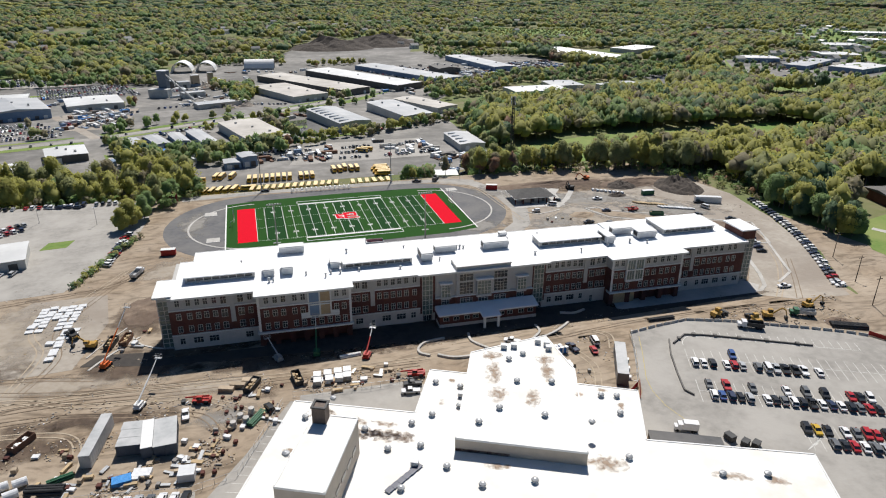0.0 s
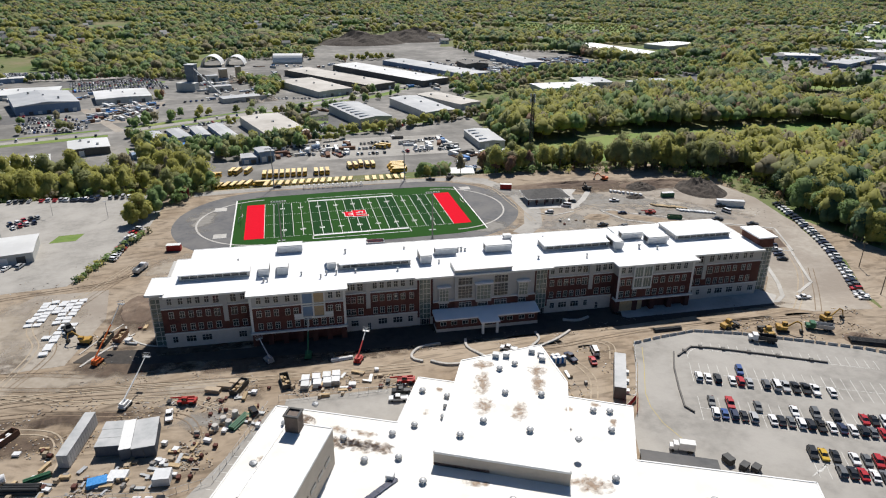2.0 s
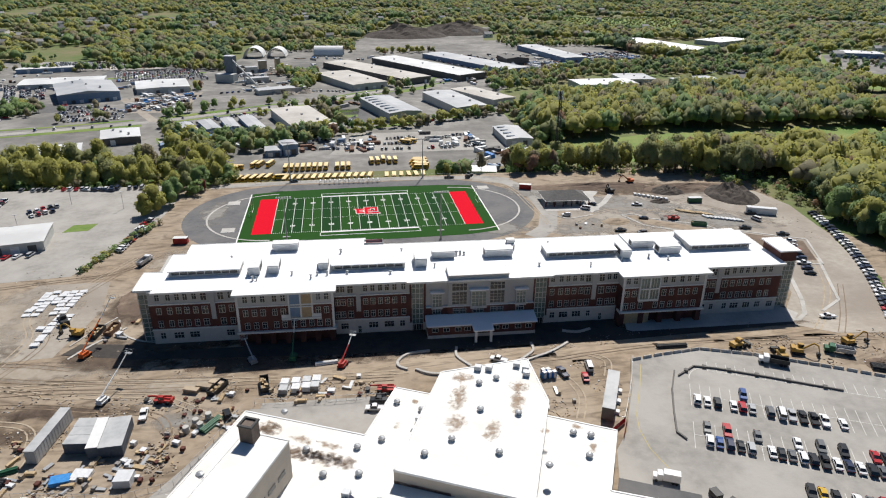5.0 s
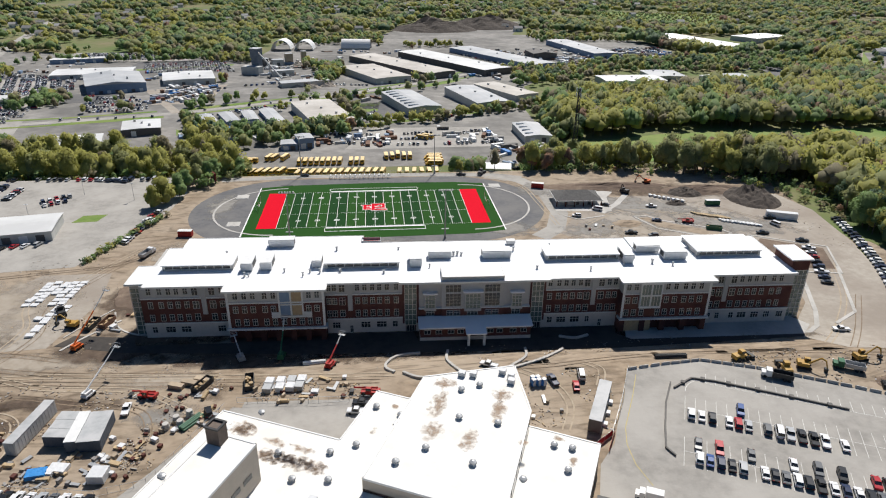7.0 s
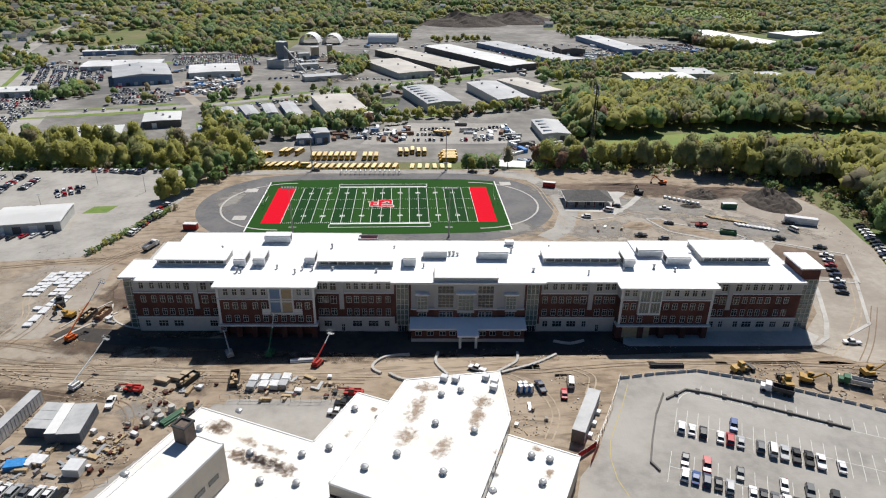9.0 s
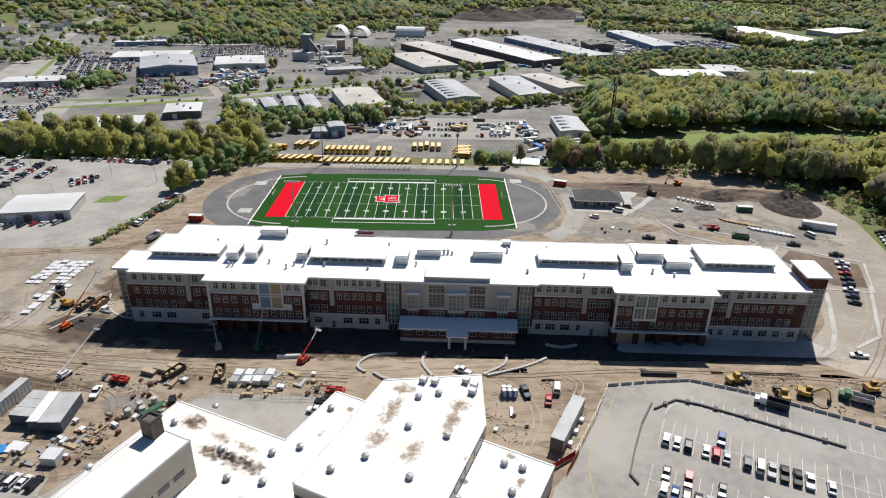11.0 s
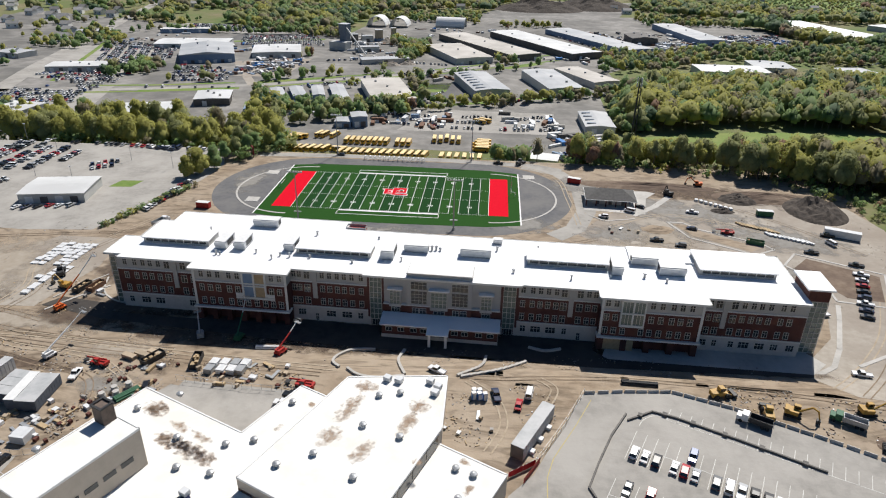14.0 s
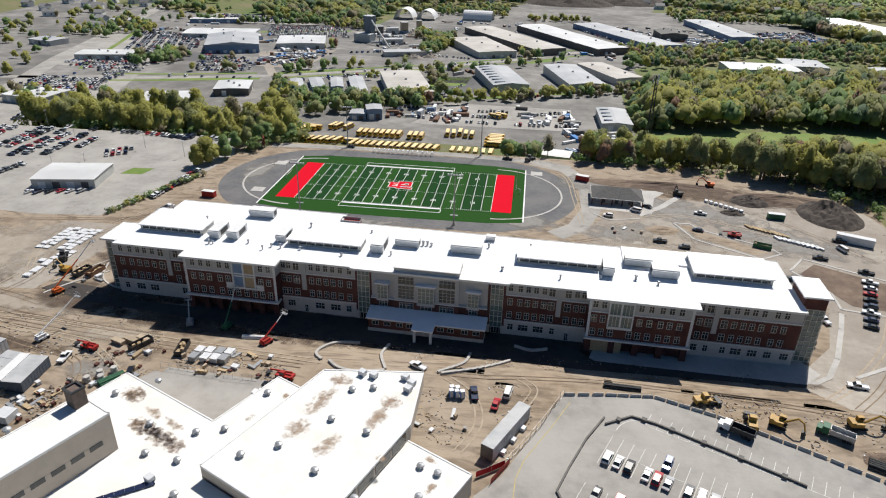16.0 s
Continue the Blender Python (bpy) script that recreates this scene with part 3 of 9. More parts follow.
def school_centre():
    part("wall", boxes((-18.5, V0 - 0.6, 8.7, 18.5, 34.7, 18.85)), M_PANEL, school, "pale grey rendered centre wall")
    part("lower_wall", boxes((-18.5, V0 - 0.55, 0, 18.5, 34.7, 8.7)), M_BRICK, school)
    v = V0 - 1.4
    part("centre_block", boxes((-11, v, 9.3, 9.6, 12, 20.6), (-11.2, v - 0.15, 20.6, 9.8, v + 0.3, 20.85)), M_PANEL, school, "raised grey centre block")
    part("centre_roof", boxes((-10.8, v + 0.35, 20.62, 9.4, 11.9, 20.72)), M_ROOF, school, "white membrane roof")
    part("centre_brick", boxes((-11, v + 0.05, 5.4, 9.6, V0, 9.3)), M_BRICK, school)
    part("ledge", boxes((-18.6, v - 0.2, 9.1, 18.6, V0 - 0.55, 9.45)), M_TRIM, school)
    for u in (-7.2, 5.8):
        window(school, u, v, 10.0, 5.0, 4.6, 4, 4)
        window(school, u, v, 15.2, 5.0, 2.6, 4, 2)
    for u in (-8.3, -5.9, 4.6, 7.0):
        window(school, u, v + 0.05, 6.4, 1.9, 1.9)
    window(school, -0.7, v + 0.05, 6.4, 3.4, 1.9, 3, 2)
    for uc, w, zt, vv in ((-0.7, 5.6, 15.6, v), (-14.8, 3.8, 14.8, V0 - 0.6), (14.1, 3.8, 14.8, V0 - 0.6)):
        b = part("bay_window", boxes((uc - w / 2, vv - 1.2, 8.6, uc + w / 2, vv, 9.6), (uc - w / 2, vv - 1.2, zt - 0.7, uc + w / 2, vv, zt), (uc - w / 2, vv - 1.2, 9.6, uc - w / 2 + 0.3, vv, zt - 0.7),
                                     (uc + w / 2 - 0.3, vv - 1.2, 9.6, uc + w / 2, vv, zt - 0.7)), M_PANEL, school, "projecting bay window with pale surround")
        part("pane", boxes((uc - w / 2 + 0.3, vv - 1.05, 9.6, uc + w / 2 - 0.3, vv - 0.95, zt - 0.7)), M_STAIRGLASS, b)
        n = 5 if w > 5 else 4
        for i in range(n):
            x = uc - w / 2 + 0.3 + i * (w - 0.6) / (n - 1)
            part("mullion", boxes((x - 0.07, vv - 1.18, 9.6, x + 0.07, vv - 1.05, zt - 0.7)), M_FRAME, b)
        for z in (11.0, 12.4, 13.6):
            part("transom", boxes((uc - w / 2, vv - 1.17, z - 0.07, uc + w / 2, vv - 1.05, z + 0.07)), M_FRAME, b)
        part("hood", boxes((uc - w / 2 - 0.5, vv - 1.7, zt, uc + w / 2 + 0.5, vv, zt + 0.35)), M_ROOF, b, "flat white hood")
        if uc != -0.7:
            window(school, uc, vv + 0.05, 6.2, 2.6, 1.9, 3, 2)
    # single-storey entrance front
    f = -1.4
    part("porch_wall", boxes((-18.3, f + 0.5, 1.2, 18.3, V0 - 1.4, 4.4)), M_BRICK, school, "low brick entrance front")
    part("porch_plinth", boxes((-18.4, f + 0.35, 0, 18.4, V0 - 1.4, 1.3)), M_STONE, school)
    part("porch_band", boxes((-18.4, f + 0.35, 4.3, 18.4, V0 - 1.4, 5.0)), M_STONE, school)
    bm = bmesh.new()
    profile_x(bm, [(f - 0.3, 4.9), (f - 0.3, 5.25), (V0 - 1.2, 6.3), (V0 - 1.2, 4.9)], -18.9, 18.9)
    part("porch_roof", bm, M_ROOF, school, "white sloping porch roof")
    bm = bmesh.new()
    profile_x(bm, [(f - 4.0, 4.55), (f - 4.0, 4.95), (f + 2.5, 5.9), (f + 2.5, 4.55)], -3.6, 3.2)
    part("canopy", bm, M_ROOF, school, "white entrance canopy")
    for u in (-2.7, 2.4):
        part("column", boxes((u - 0.4, f - 3.6, 0, u + 0.4, f - 2.8, 4.6)), M_WHITE, school, "white square column")
    for u in (-16, -12.2, -8.2, -5.0, 4.8, 8.0, 12.4, 16):
        window(school, u, f + 0.5, 2.6, 1.9, 1.3, 2, 1)
    window(school, -0.2, f + 0.5, 0.2, 3.6, 3.0, 4, 2)


school_centre()


def glass_corner(u0, v0, u1, v1, z1, brick_top, label):
    root = part("glass_stair_tower", boxes((u0 + 0.15, v0 + 0.15, 0.3, u1 - 0.15, v1 - 0.15, z1)), M_STAIRGLASS, school, label)
    nu, nv = max(2, round((u1 - u0) / 1.6)), max(2, round((v1 - v0) / 1.6))
    for i in range(nu + 1):
        x = u0 + i * (u1 - u0) / nu
        part("mullion", boxes((x - 0.09, v0 - 0.02, 0, x + 0.09, v0 + 0.16, z1)), M_FRAME, root)
    for i in range(nv + 1):
        y = v0 + i * (v1 - v0) / nv
        for x in (u0, u1):
            part("mullion", boxes((x - 0.1, y - 0.09, 0, x + 0.1, y + 0.09, z1)), M_FRAME, root)
    for k in range(11):
        z = 0.15 + k * (z1 - 0.3) / 10
        part("transom", boxes((u0 - 0.05, v0 - 0.05, z - 0.09, u1 + 0.05, v0 + 0.15, z + 0.09)), M_FRAME, root)
        for x in (u0, u1):
            part("transom", boxes((x - 0.08, v0, z - 0.09, x + 0.08, v1, z + 0.09)), M_FRAME, root)
    if brick_top:
        part("tower_brick", boxes((u0, v0, z1, u1, v1, 22.3)), M_BRICK, school)
        part("tower_roof", boxes((u0 - 0.8, v0 - 0.8, 22.3, u1 + 0.8, v1 + 0.8, 22.8)), M_ROOF, school)
    else:
        part("tower_cap", boxes((u0, v0, z1, u1, v1, 18.85)), M_PANEL, school)


glass_corner(-111.5, 7.6, -107.8, 19.0, 17.5, False, "glazed stair corner with pale frames")
glass_corner(110.0, 8.5, 116.3, 19.5, 18.4, True, "glazed stair tower topped with red brick")


def roof_units():
    def unit(u, v, w, d, h, rz=0):
        r = thing("rooftop_unit", "grey sheet-metal air handling unit on the white roof", "rooftop unit", "rooftop units of the new school")
        r.matrix_basis = school.matrix_basis @ pose(u, v, 19.36, 0, 0, rz)
        part("casing", boxes((-w / 2, -d / 2, 0.35, w / 2, d / 2, h)), M_HVAC, r)
        part("curb", boxes((-w / 2 + 0.15, -d / 2 + 0.15, 0, w / 2 - 0.15, d / 2 - 0.15, 0.35)), M_METAL, r)
        part("hood", boxes((-w / 2 - 0.1, -d / 2 - 0.6, h * 0.55, w / 2 + 0.1, -d / 2, h * 0.95)), M_HVAC, r)
        part("lid", boxes((-w / 2 - 0.12, -d / 2 - 0.12, h, w / 2 + 0.12, d / 2 + 0.12, h + 0.12)), M_WHITE, r)
        for k in (-1, 1):
            part("louvre", boxes((k * w / 2 - 0.06, -d * 0.3, 0.8, k * w / 2 + 0.06, d * 0.3, h - 0.4)), M_BLACK, r, "dark louvre")
    for a in ((-75.5, 18.2, 3.6, 8, 2.9), (-69.2, 18.8, 3.6, 8, 2.9), (-67, 35.5, 9, 3.6, 2.8), (-52.6, 19.5, 3.2, 7, 2.7), (-19.2, 18.8, 4.0, 8, 3.2), (-10.6, 23, 8, 3.2, 2.6), (9.3, 22.5, 10, 4, 2.9), (54.6, 18.6, 3.4, 8, 3.2), (64.4, 25, 8.5, 3.6, 2.7), (72, 19, 8, 4.5, 3.0), (16.2, 33, 3, 2, 1.6)):
        unit(*a)
    def vent(u, v, h, r):
        t = thing("roof_vent", "short grey metal roof vent pipe", "roof vent", "roof vents of the new school")
        t.matrix_basis = school.matrix_basis @ pose(u, v, 19.36)
        bm = bmesh.new()
        cyl(bm, (0, 0, 0), (0, 0, h), r)
        part("pipe", bm, M_METAL, t)
        bm = bmesh.new()
        cyl(bm, (0, 0, h), (0, 0, h + 0.25), r * 1.6, r * 1.2)
        part("cap", bm, M_METAL, t)
    for u, v in ((-75.5, 10.5), (-74.2, 10.5), (-63, 13.5), (-56.5, 10), (-54.5, 12.5), (-51.2, 12.2), (-44.5, 12.5), (-14.5, 14.8), (-5.6, 24), (-4.2, 24.3), (-2.8, 24), (16.2, 27), (52.5, 13), (69.5, 12.5), (63, 14.5), (22, 12), (-30, 11), (30, 30), (-85, 28), (-47, 30), (-25, 30), (40, 10)):
        vent(u, v, random.uniform(0.7, 1.5), random.uniform(0.22, 0.4))
    # red stair bulkhead at the back edge
    b = thing("stair_bulkhead", "small dark red steel stair cage at the roof edge", "stair bulkhead")
    b.matrix_basis = school.matrix_basis @ pose(-35, 38.5, 17.0)
    part("cage", boxes((-3.4, -1.6, 0, 3.4, 1.6, 2.0)), M_RED, b)
    part("guard_rail", boxes((-3.4, -1.7, 2.0, 3.4, -1.6, 3.0), (-3.4, 1.6, 2.0, 3.4, 1.7, 3.0), (-3.5, -1.7, 2.0, -3.4, 1.7, 3.0), (3.4, -1.7, 2.0, 3.5, 1.7, 3.0)), M_METAL, b)


roof_units()

# ---- woods ----
RNG = np.random.default_rng(11)


def crown_quads(rng, h, r, n, size, base=0.28):
    """Leaf clumps over several lobes of an uneven crown: corners of n quads."""
    k = rng.integers(5, 9)
    lob = np.column_stack([rng.uniform(-0.55, 0.55, k) * r, rng.uniform(-0.55, 0.55, k) * r, rng.uniform(base + 0.18, 0.86, k) * h])
    lr = rng.uniform(0.38, 0.66, k) * r
    lob[0] = (0, 0, 0.8 * h)
    pick = rng.integers(0, k, n)
    d = rng.normal(size=(n, 3))
    d /= np.linalg.norm(d, axis=1)[:, None]
    d[:, 2] = np.abs(d[:, 2]) * np.where(rng.random(n) < 0.75, 1, -0.7)
    c = lob[pick] + d * (lr[pick] * rng.uniform(0.7, 1.12, n))[:, None] * np.array([1, 1, 0.95])
    nrm = d + rng.normal(size=(n, 3)) * 0.22
    nrm /= np.linalg.norm(nrm, axis=1)[:, None]
    a = np.cross(nrm, rng.normal(size=(n, 3)))
    a /= np.linalg.norm(a, axis=1)[:, None]
    b = np.cross(nrm, a)
    s = size * rng.uniform(0.6, 1.3, n)[:, None]
    q = np.stack([c - b * s * 0.75 + a * s * 0.15, c + a * s + b * s * 0.25, c + b * s * 0.7 - a * s * 0.2, c - a * s - b * s * 0.35], axis=1)
    q[:, :, 2] = np.maximum(q[:, :, 2], 0.02 * h)
    # leaf clumps turn their faces outwards from their lobe and from the whole crown
    out = c - np.array([0, 0, 0.5 * h])
    out /= np.linalg.norm(out, axis=1)[:, None]
    face = 0.6 * d + 0.5 * out + 0.3 * nrm + np.array([0, 0, 0.45])
    face /= np.linalg.norm(face, axis=1)[:, None]
    return q.reshape(-1, 3), np.repeat(face, 4, axis=0)


def lobe_quads(rng, h, r, k, segs=6, rings=2, base=0.28):
    """The closed leafy lobes of a crown: k uneven domes of rings x segs quads, with their outward faces."""
    vs, ns = [], []
    for j in range(k):
        a = 6.28 * j / max(1, k - 1) + rng.uniform(-0.5, 0.5)
        far = 0.0 if j == 0 else rng.uniform(0.35, 0.6) * r
        c = np.array([far * math.cos(a), far * math.sin(a), h * (rng.uniform(0.62, 0.7) if j == 0 else rng.uniform(base + 0.2, 0.6))])
        lr = r * (rng.uniform(0.55, 0.72) if j == 0 else rng.uniform(0.42, 0.6))
        tall = min(0.97 * h - c[2], lr * 1.15) if j else 0.97 * h - c[2]
        el = np.linspace(-0.75, 1.45, rings + 1)
        p = np.empty((rings + 1, segs, 3))
        d = np.empty((rings + 1, segs, 3))
        off = rng.uniform(0, 6.28)
        for e in range(rings + 1):
            for q in range(segs):
                w = off + 6.283 * (q + 0.5 * (e % 2)) / segs
                d[e, q] = (math.cos(el[e]) * math.cos(w), math.cos(el[e]) * math.sin(w), math.sin(el[e]))
                p[e, q] = c + d[e, q] * np.array([lr, lr, tall]) * rng.uniform(0.82, 1.14)
        for e in range(rings):
            for q in range(segs):
                n = (q + 1) % segs
                for ee, qq in ((e, q), (e, n), (e + 1, n), (e + 1, q)):
                    vs.append(p[ee, qq])
                    g = 0.7 * d[ee, qq] + 0.3 * (p[ee, qq] - (0, 0, 0.45 * h)) / (0.5 * h) + (0, 0, 0.3)
                    ns.append(g / np.linalg.norm(g))
    return np.array(vs), np.array(ns)


def quad_mesh(name, verts, mats, idx=None, normals=None):
    me = bpy.data.meshes.new(name)
    n = len(verts)
    me.vertices.add(n)
    me.vertices.foreach_set("co", np.ascontiguousarray(verts, dtype=np.float32).ravel())
    me.loops.add(n)
    me.loops.foreach_set("vertex_index", np.arange(n, dtype=np.int32))
    me.polygons.add(n // 4)
    me.polygons.foreach_set("loop_start", np.arange(0, n, 4, dtype=np.int32))
    me.polygons.foreach_set("loop_total", np.full(n // 4, 4, dtype=np.int32))
    for m in mats:
        me.materials.append(m)
    if idx is not None:
        me.polygons.foreach_set("material_index", np.asarray(idx, dtype=np.int32))
    if normals is not None:
        at = me.attributes.new("custom_normal", "FLOAT_VECTOR", "POINT")
        at.data.foreach_set("vector", np.ascontiguousarray(normals, dtype=np.float32).ravel())
    me.update(calc_edges=True)
    return me


def trunk_quads(h, r, lean=0.0):
    """A tapered three-sided trunk with two limbs."""
    out = []
    for (p0, p1, r0, r1) in (((0, 0, 0), (lean, 0, h * 0.8), r, r * 0.35), ((0, 0, h * 0.4), (h * 0.16, h * 0.05, h * 0.72), r * 0.5, r * 0.15), ((0, 0, h * 0.35), (-h * 0.13, -h * 0.1, h * 0.7), r * 0.5, r * 0.15)):
        for i in range(3):
            a0, a1 = 2.1 * i, 2.1 * (i + 1)
            for p, rr, a in ((p0, r0, a0), (p0, r0, a1), (p1, r1, a1), (p1, r1, a0)):
                out.append((p[0] + rr * math.cos(a), p[1] + rr * math.sin(a), p[2]))
    return np.array(out)


def inside(poly, x, y):
    hit = False
    n = len(poly)
    for i in range(n):
        (xa, ya), (xb, yb) = poly[i], poly[(i + 1) % n]
        if (ya > y) != (yb > y) and x < (xb - xa) * (y - ya) / (yb - ya) + xa:
            hit = not hit
    return hit


def scatter(poly, spacing, rng, avoid=()):
    xs, ys = [p[0] for p in poly], [p[1] for p in poly]
    pts = []
    y = min(ys)
    while y < max(ys):
        x = min(xs)
        while x < max(xs):
            px, py = x + rng.uniform(-0.45, 0.45) * spacing, y + rng.uniform(-0.45, 0.45) * spacing
            if inside(poly, px, py) and not any(inside(a, px, py) for a in avoid):
                pts.append((px, py))
            x += spacing
        y += spacing
    return pts



def woods(name, pts, label, hmin, hmax, quads, size, weights, seed, slim=0.34, base=0.28, lobes=0, rings=2, width=(0.85, 1.35)):
    """A stand of many trees in one mesh; leaf kinds and heights change from patch to patch."""
    rng = np.random.default_rng(seed)
    temps = []
    for _ in range(12):
        leaf, face = crown_quads(rng, 1.0, slim, quads, size, base)
        if lobes:
            body, out = lobe_quads(rng, 1.0, slim * 1.1, lobes, 6, rings, base)
            leaf, face = np.concatenate([leaf, body]), np.concatenate([face, out])
        temps.append((leaf, face, trunk_quads(1.0, 0.014)[:24]))
    up = np.tile((0.0, -0.7, 0.7), (len(temps[0][2]), 1))
    vs, ns, ids = [], [], []
    w = np.array(weights) / sum(weights)
    for x, y in pts:
        cr, nr, tr = temps[rng.integers(0, 12)]
        patch_a = noise.noise(Vector((x * 0.013, y * 0.009, 3.0)))
        patch_b = noise.noise(Vector((x * 0.02, y * 0.014, 7.0)))
        h = rng.uniform(hmin, hmax) * (1 + 0.28 * patch_b)
        a = rng.uniform(0, 6.28)
        c, s = math.cos(a), math.sin(a)
        turn = np.array([[c, -s, 0], [s, c, 0], [0, 0, 1]])
        rot = turn * h
        rot[:2] *= rng.uniform(*width)
        off = np.array([x, y, ground_z(x, y) - 0.2])
        vs.append(cr @ rot.T + off)
        vs.append(tr @ rot.T + off)
        ns.append(nr @ turn.T)
        ns.append(up)
        ww = w * np.exp(np.array([3.2 * patch_a, -2.6 * patch_a, 1.6 * patch_b, -3.0 * patch_b, -2.4 * patch_a + 1.8 * patch_b, 0.0]))[: len(w)]
        m = rng.choice(len(w), p=ww / ww.sum())
        ids.append(np.full(len(cr) // 4, m))
        ids.append(np.full(len(tr) // 4, len(LEAVES)))
    me = quad_mesh(name, np.concatenate(vs), LEAVES + [M_TRUNK], np.concatenate(ids), np.concatenate(ns))
    return tagged(new(name, me), label, "woods", kind="stuff")


MEADOW = [(126, 100), (205, 96), (225, 84), (440, 84), (440, 150), (440, 178), (335, 174), (228, 170), (126, 138)]
drape("meadow", MEADOW, M_GRASS, 0.15, "bright green meadow between rows of trees", "meadow")
CLEAR = [(236, 336), (330, 330), (450, 330), (450, 455), (300, 470), (236, 395)]
WOOD_E = [(140, 160), (322, 165), (318, 116), (238, 98), (232, 45), (238, 10), (246, -60), (330, -160), (900, -120), (1250, 560), (620, 600), (590, 470), (330, 310), (225, 316), (150, 262)]
HOME_E = [(225, -240), (225, -110), (262, -70), (290, -30), (350, -40), (420, -100), (420, -240)]
PARK_E = [(575, 470), (575, 345), (640, 285), (760, 285), (960, 470), (1060, 640), (1010, 690), (900, 670), (720, 650), (660, 560)]
CARS_E = [(480, 430), (505, 405), (600, 490), (610, 530), (560, 590), (495, 530)]
HOMES_E = [(1080, 800), (1180, 700), (1420, 920), (1560, 1150), (1500, 1260), (1330, 1180), (1120, 960)]
drape("park_ground", PARK_E, M_GRASS, 0.1, "green lawns between far business buildings", "lawn")
drape("park_lot", [(650, 500), (690, 440), (800, 400), (940, 500), (1000, 640), (900, 660), (740, 640)], M_YARD, 0.2, "grey asphalt between far business buildings", "car park")
drape("park_lot", CARS_E, M_ASPHALT, 0.2, "dark asphalt car park among woods", "car park")
drape("park_road", strip([(500, 400), (552, 455), (620, 530), (700, 600), (760, 680)], 14), M_GRAVEL, 0.3, "pale road between woods", "road")
drape("homes_ground", HOMES_E, M_GRASS, 0.1, "lawns of a far housing estate", "lawn")
park_trees = [p for p in scatter(PARK_E, 17, np.random.default_rng(31)) if noise.noise(Vector((p[0] * 0.02, p[1] * 0.02, 1.0))) > 0.02] + [p for p in scatter(HOMES_E, 24, np.random.default_rng(32)) if noise.noise(Vector((p[0] * 0.02, p[1] * 0.02, 1.0))) > -0.1]
woods("park_trees", park_trees, "scattered green trees between far buildings", 6, 11, 40, 0.09, (2, 4, 2, 1, 2, 0.2), 41, slim=0.45, base=0.1, lobes=3)
woods("woodland_east", scatter(WOOD_E, 8.8, np.random.default_rng(3), (MEADOW, [(205, 84), (440, 84), (440, 178), (205, 178)], CLEAR, HOME_E, PARK_E, CARS_E, [(450, 250), (560, 320), (640, 300), (520, 220)])), "spring woodland in yellow-green and brown leaf", 15, 23, 70, 0.046, (6, 2.0, 2.8, 1.6, 0.7, 0.25), 21, slim=0.33, lobes=5, width=(0.75, 1.5))
woods("woodland_strip", scatter([(150, 372), (164, 470), (335, 560), (589, 600), (640, 480), (470, 470), (420, 440), (300, 475), (225, 400)], 10, np.random.default_rng(4), (CLEAR,)), "strip of green trees between the yards", 8, 13, 50, 0.08, (2, 4, 2, 1, 1, 0.1), 22, lobes=4)
FAR = [(-700, 760), (-435, 660), (-301, 650), (-160, 615), (-150, 840), (7, 915), (60, 850), (260, 1000), (330, 900), (454, 860), (600, 620), (1250, 560), (2500, 1500), (2500, 2300), (-1900, 2300), (-1300, 900)]
HRNG = np.random.default_rng(19)
HOUSES = [(-596, 568), (-610, 673), (-560, 620), (-498, 534), (-530, 580), (-470, 480), (-567, 728), (-551, 755), (-640, 620), (-660, 700), (-690, 650), (-473, 1098), (-376, 1027), (-277, 1098), (-246, 1125), (-363, 1283), (-99, 1373), (28, 1453), (101, 1394), (308, 1589), (1045, 1005), (1141, 1072), (1172, 1067), (1004, 753), (1021, 698), (1447, 1220), (1374, 1083), (1203, 1063)]
for i in range(230):
    x = HRNG.uniform(700, 1500) if i > 185 else HRNG.uniform(-1150, -420) if i % 2 else HRNG.uniform(-1000, 1500)
    y = HRNG.uniform(480, 640) + 0.35 * (x - 700) if i > 185 else HRNG.uniform(560, 1250) if i % 2 else HRNG.uniform(900, 1700)
    if (x > -500 and y < 860) and i < 186:
        continue
    if all((x - u) ** 2 + (y - v) ** 2 > 26 ** 2 for u, v in HOUSES):
        HOUSES.append((float(x), float(y)))


def hides_house(x, y):
    """Whether a tree at that place would stand on a house or right before its front."""
    for u, v in HOUSES:
        if abs(x - u - (v - y) * 0.1) < 13 and -48 < y - v < 11:
            return True
    return False


FIELDS = [[(560, 1380), (850, 1290), (790, 1120), (640, 970), (540, 1040), (480, 1125)], [(1044, 1174), (1141, 1115), (1052, 1004), (976, 1054)], [(-420, 1000), (-250, 960), (-200, 1010), (-380, 1060)], [(60, 1250), (260, 1220), (300, 1290), (80, 1330)], [(-900, 900), (-760, 880), (-740, 960), (-880, 980)]]
QUARRY = [(20, 740), (150, 740), (245, 860), (320, 1120), (100, 1120), (20, 870)]
for poly in FIELDS:
    drape("far_field", poly, M_GRASS, 0.2, "pale green marsh between far woods", "field")
drape("quarry_floor", QUARRY, M_YARD, 0.15, "grey stony floor of a quarry", "quarry")
DEEP = [(-3000, 2300), (3600, 2300), (4600, 4100), (-3800, 4100)]
far_pts = scatter(FAR, 15, np.random.default_rng(5), ([(450, 800), (500, 622), (575, 650), (720, 795), (690, 850), (500, 840)], PARK_E, HOMES_E))
far_pts += scatter([(425, 780), (470, 610), (540, 610), (590, 650), (572, 652), (500, 624), (452, 796)], 9, np.random.default_rng(15))
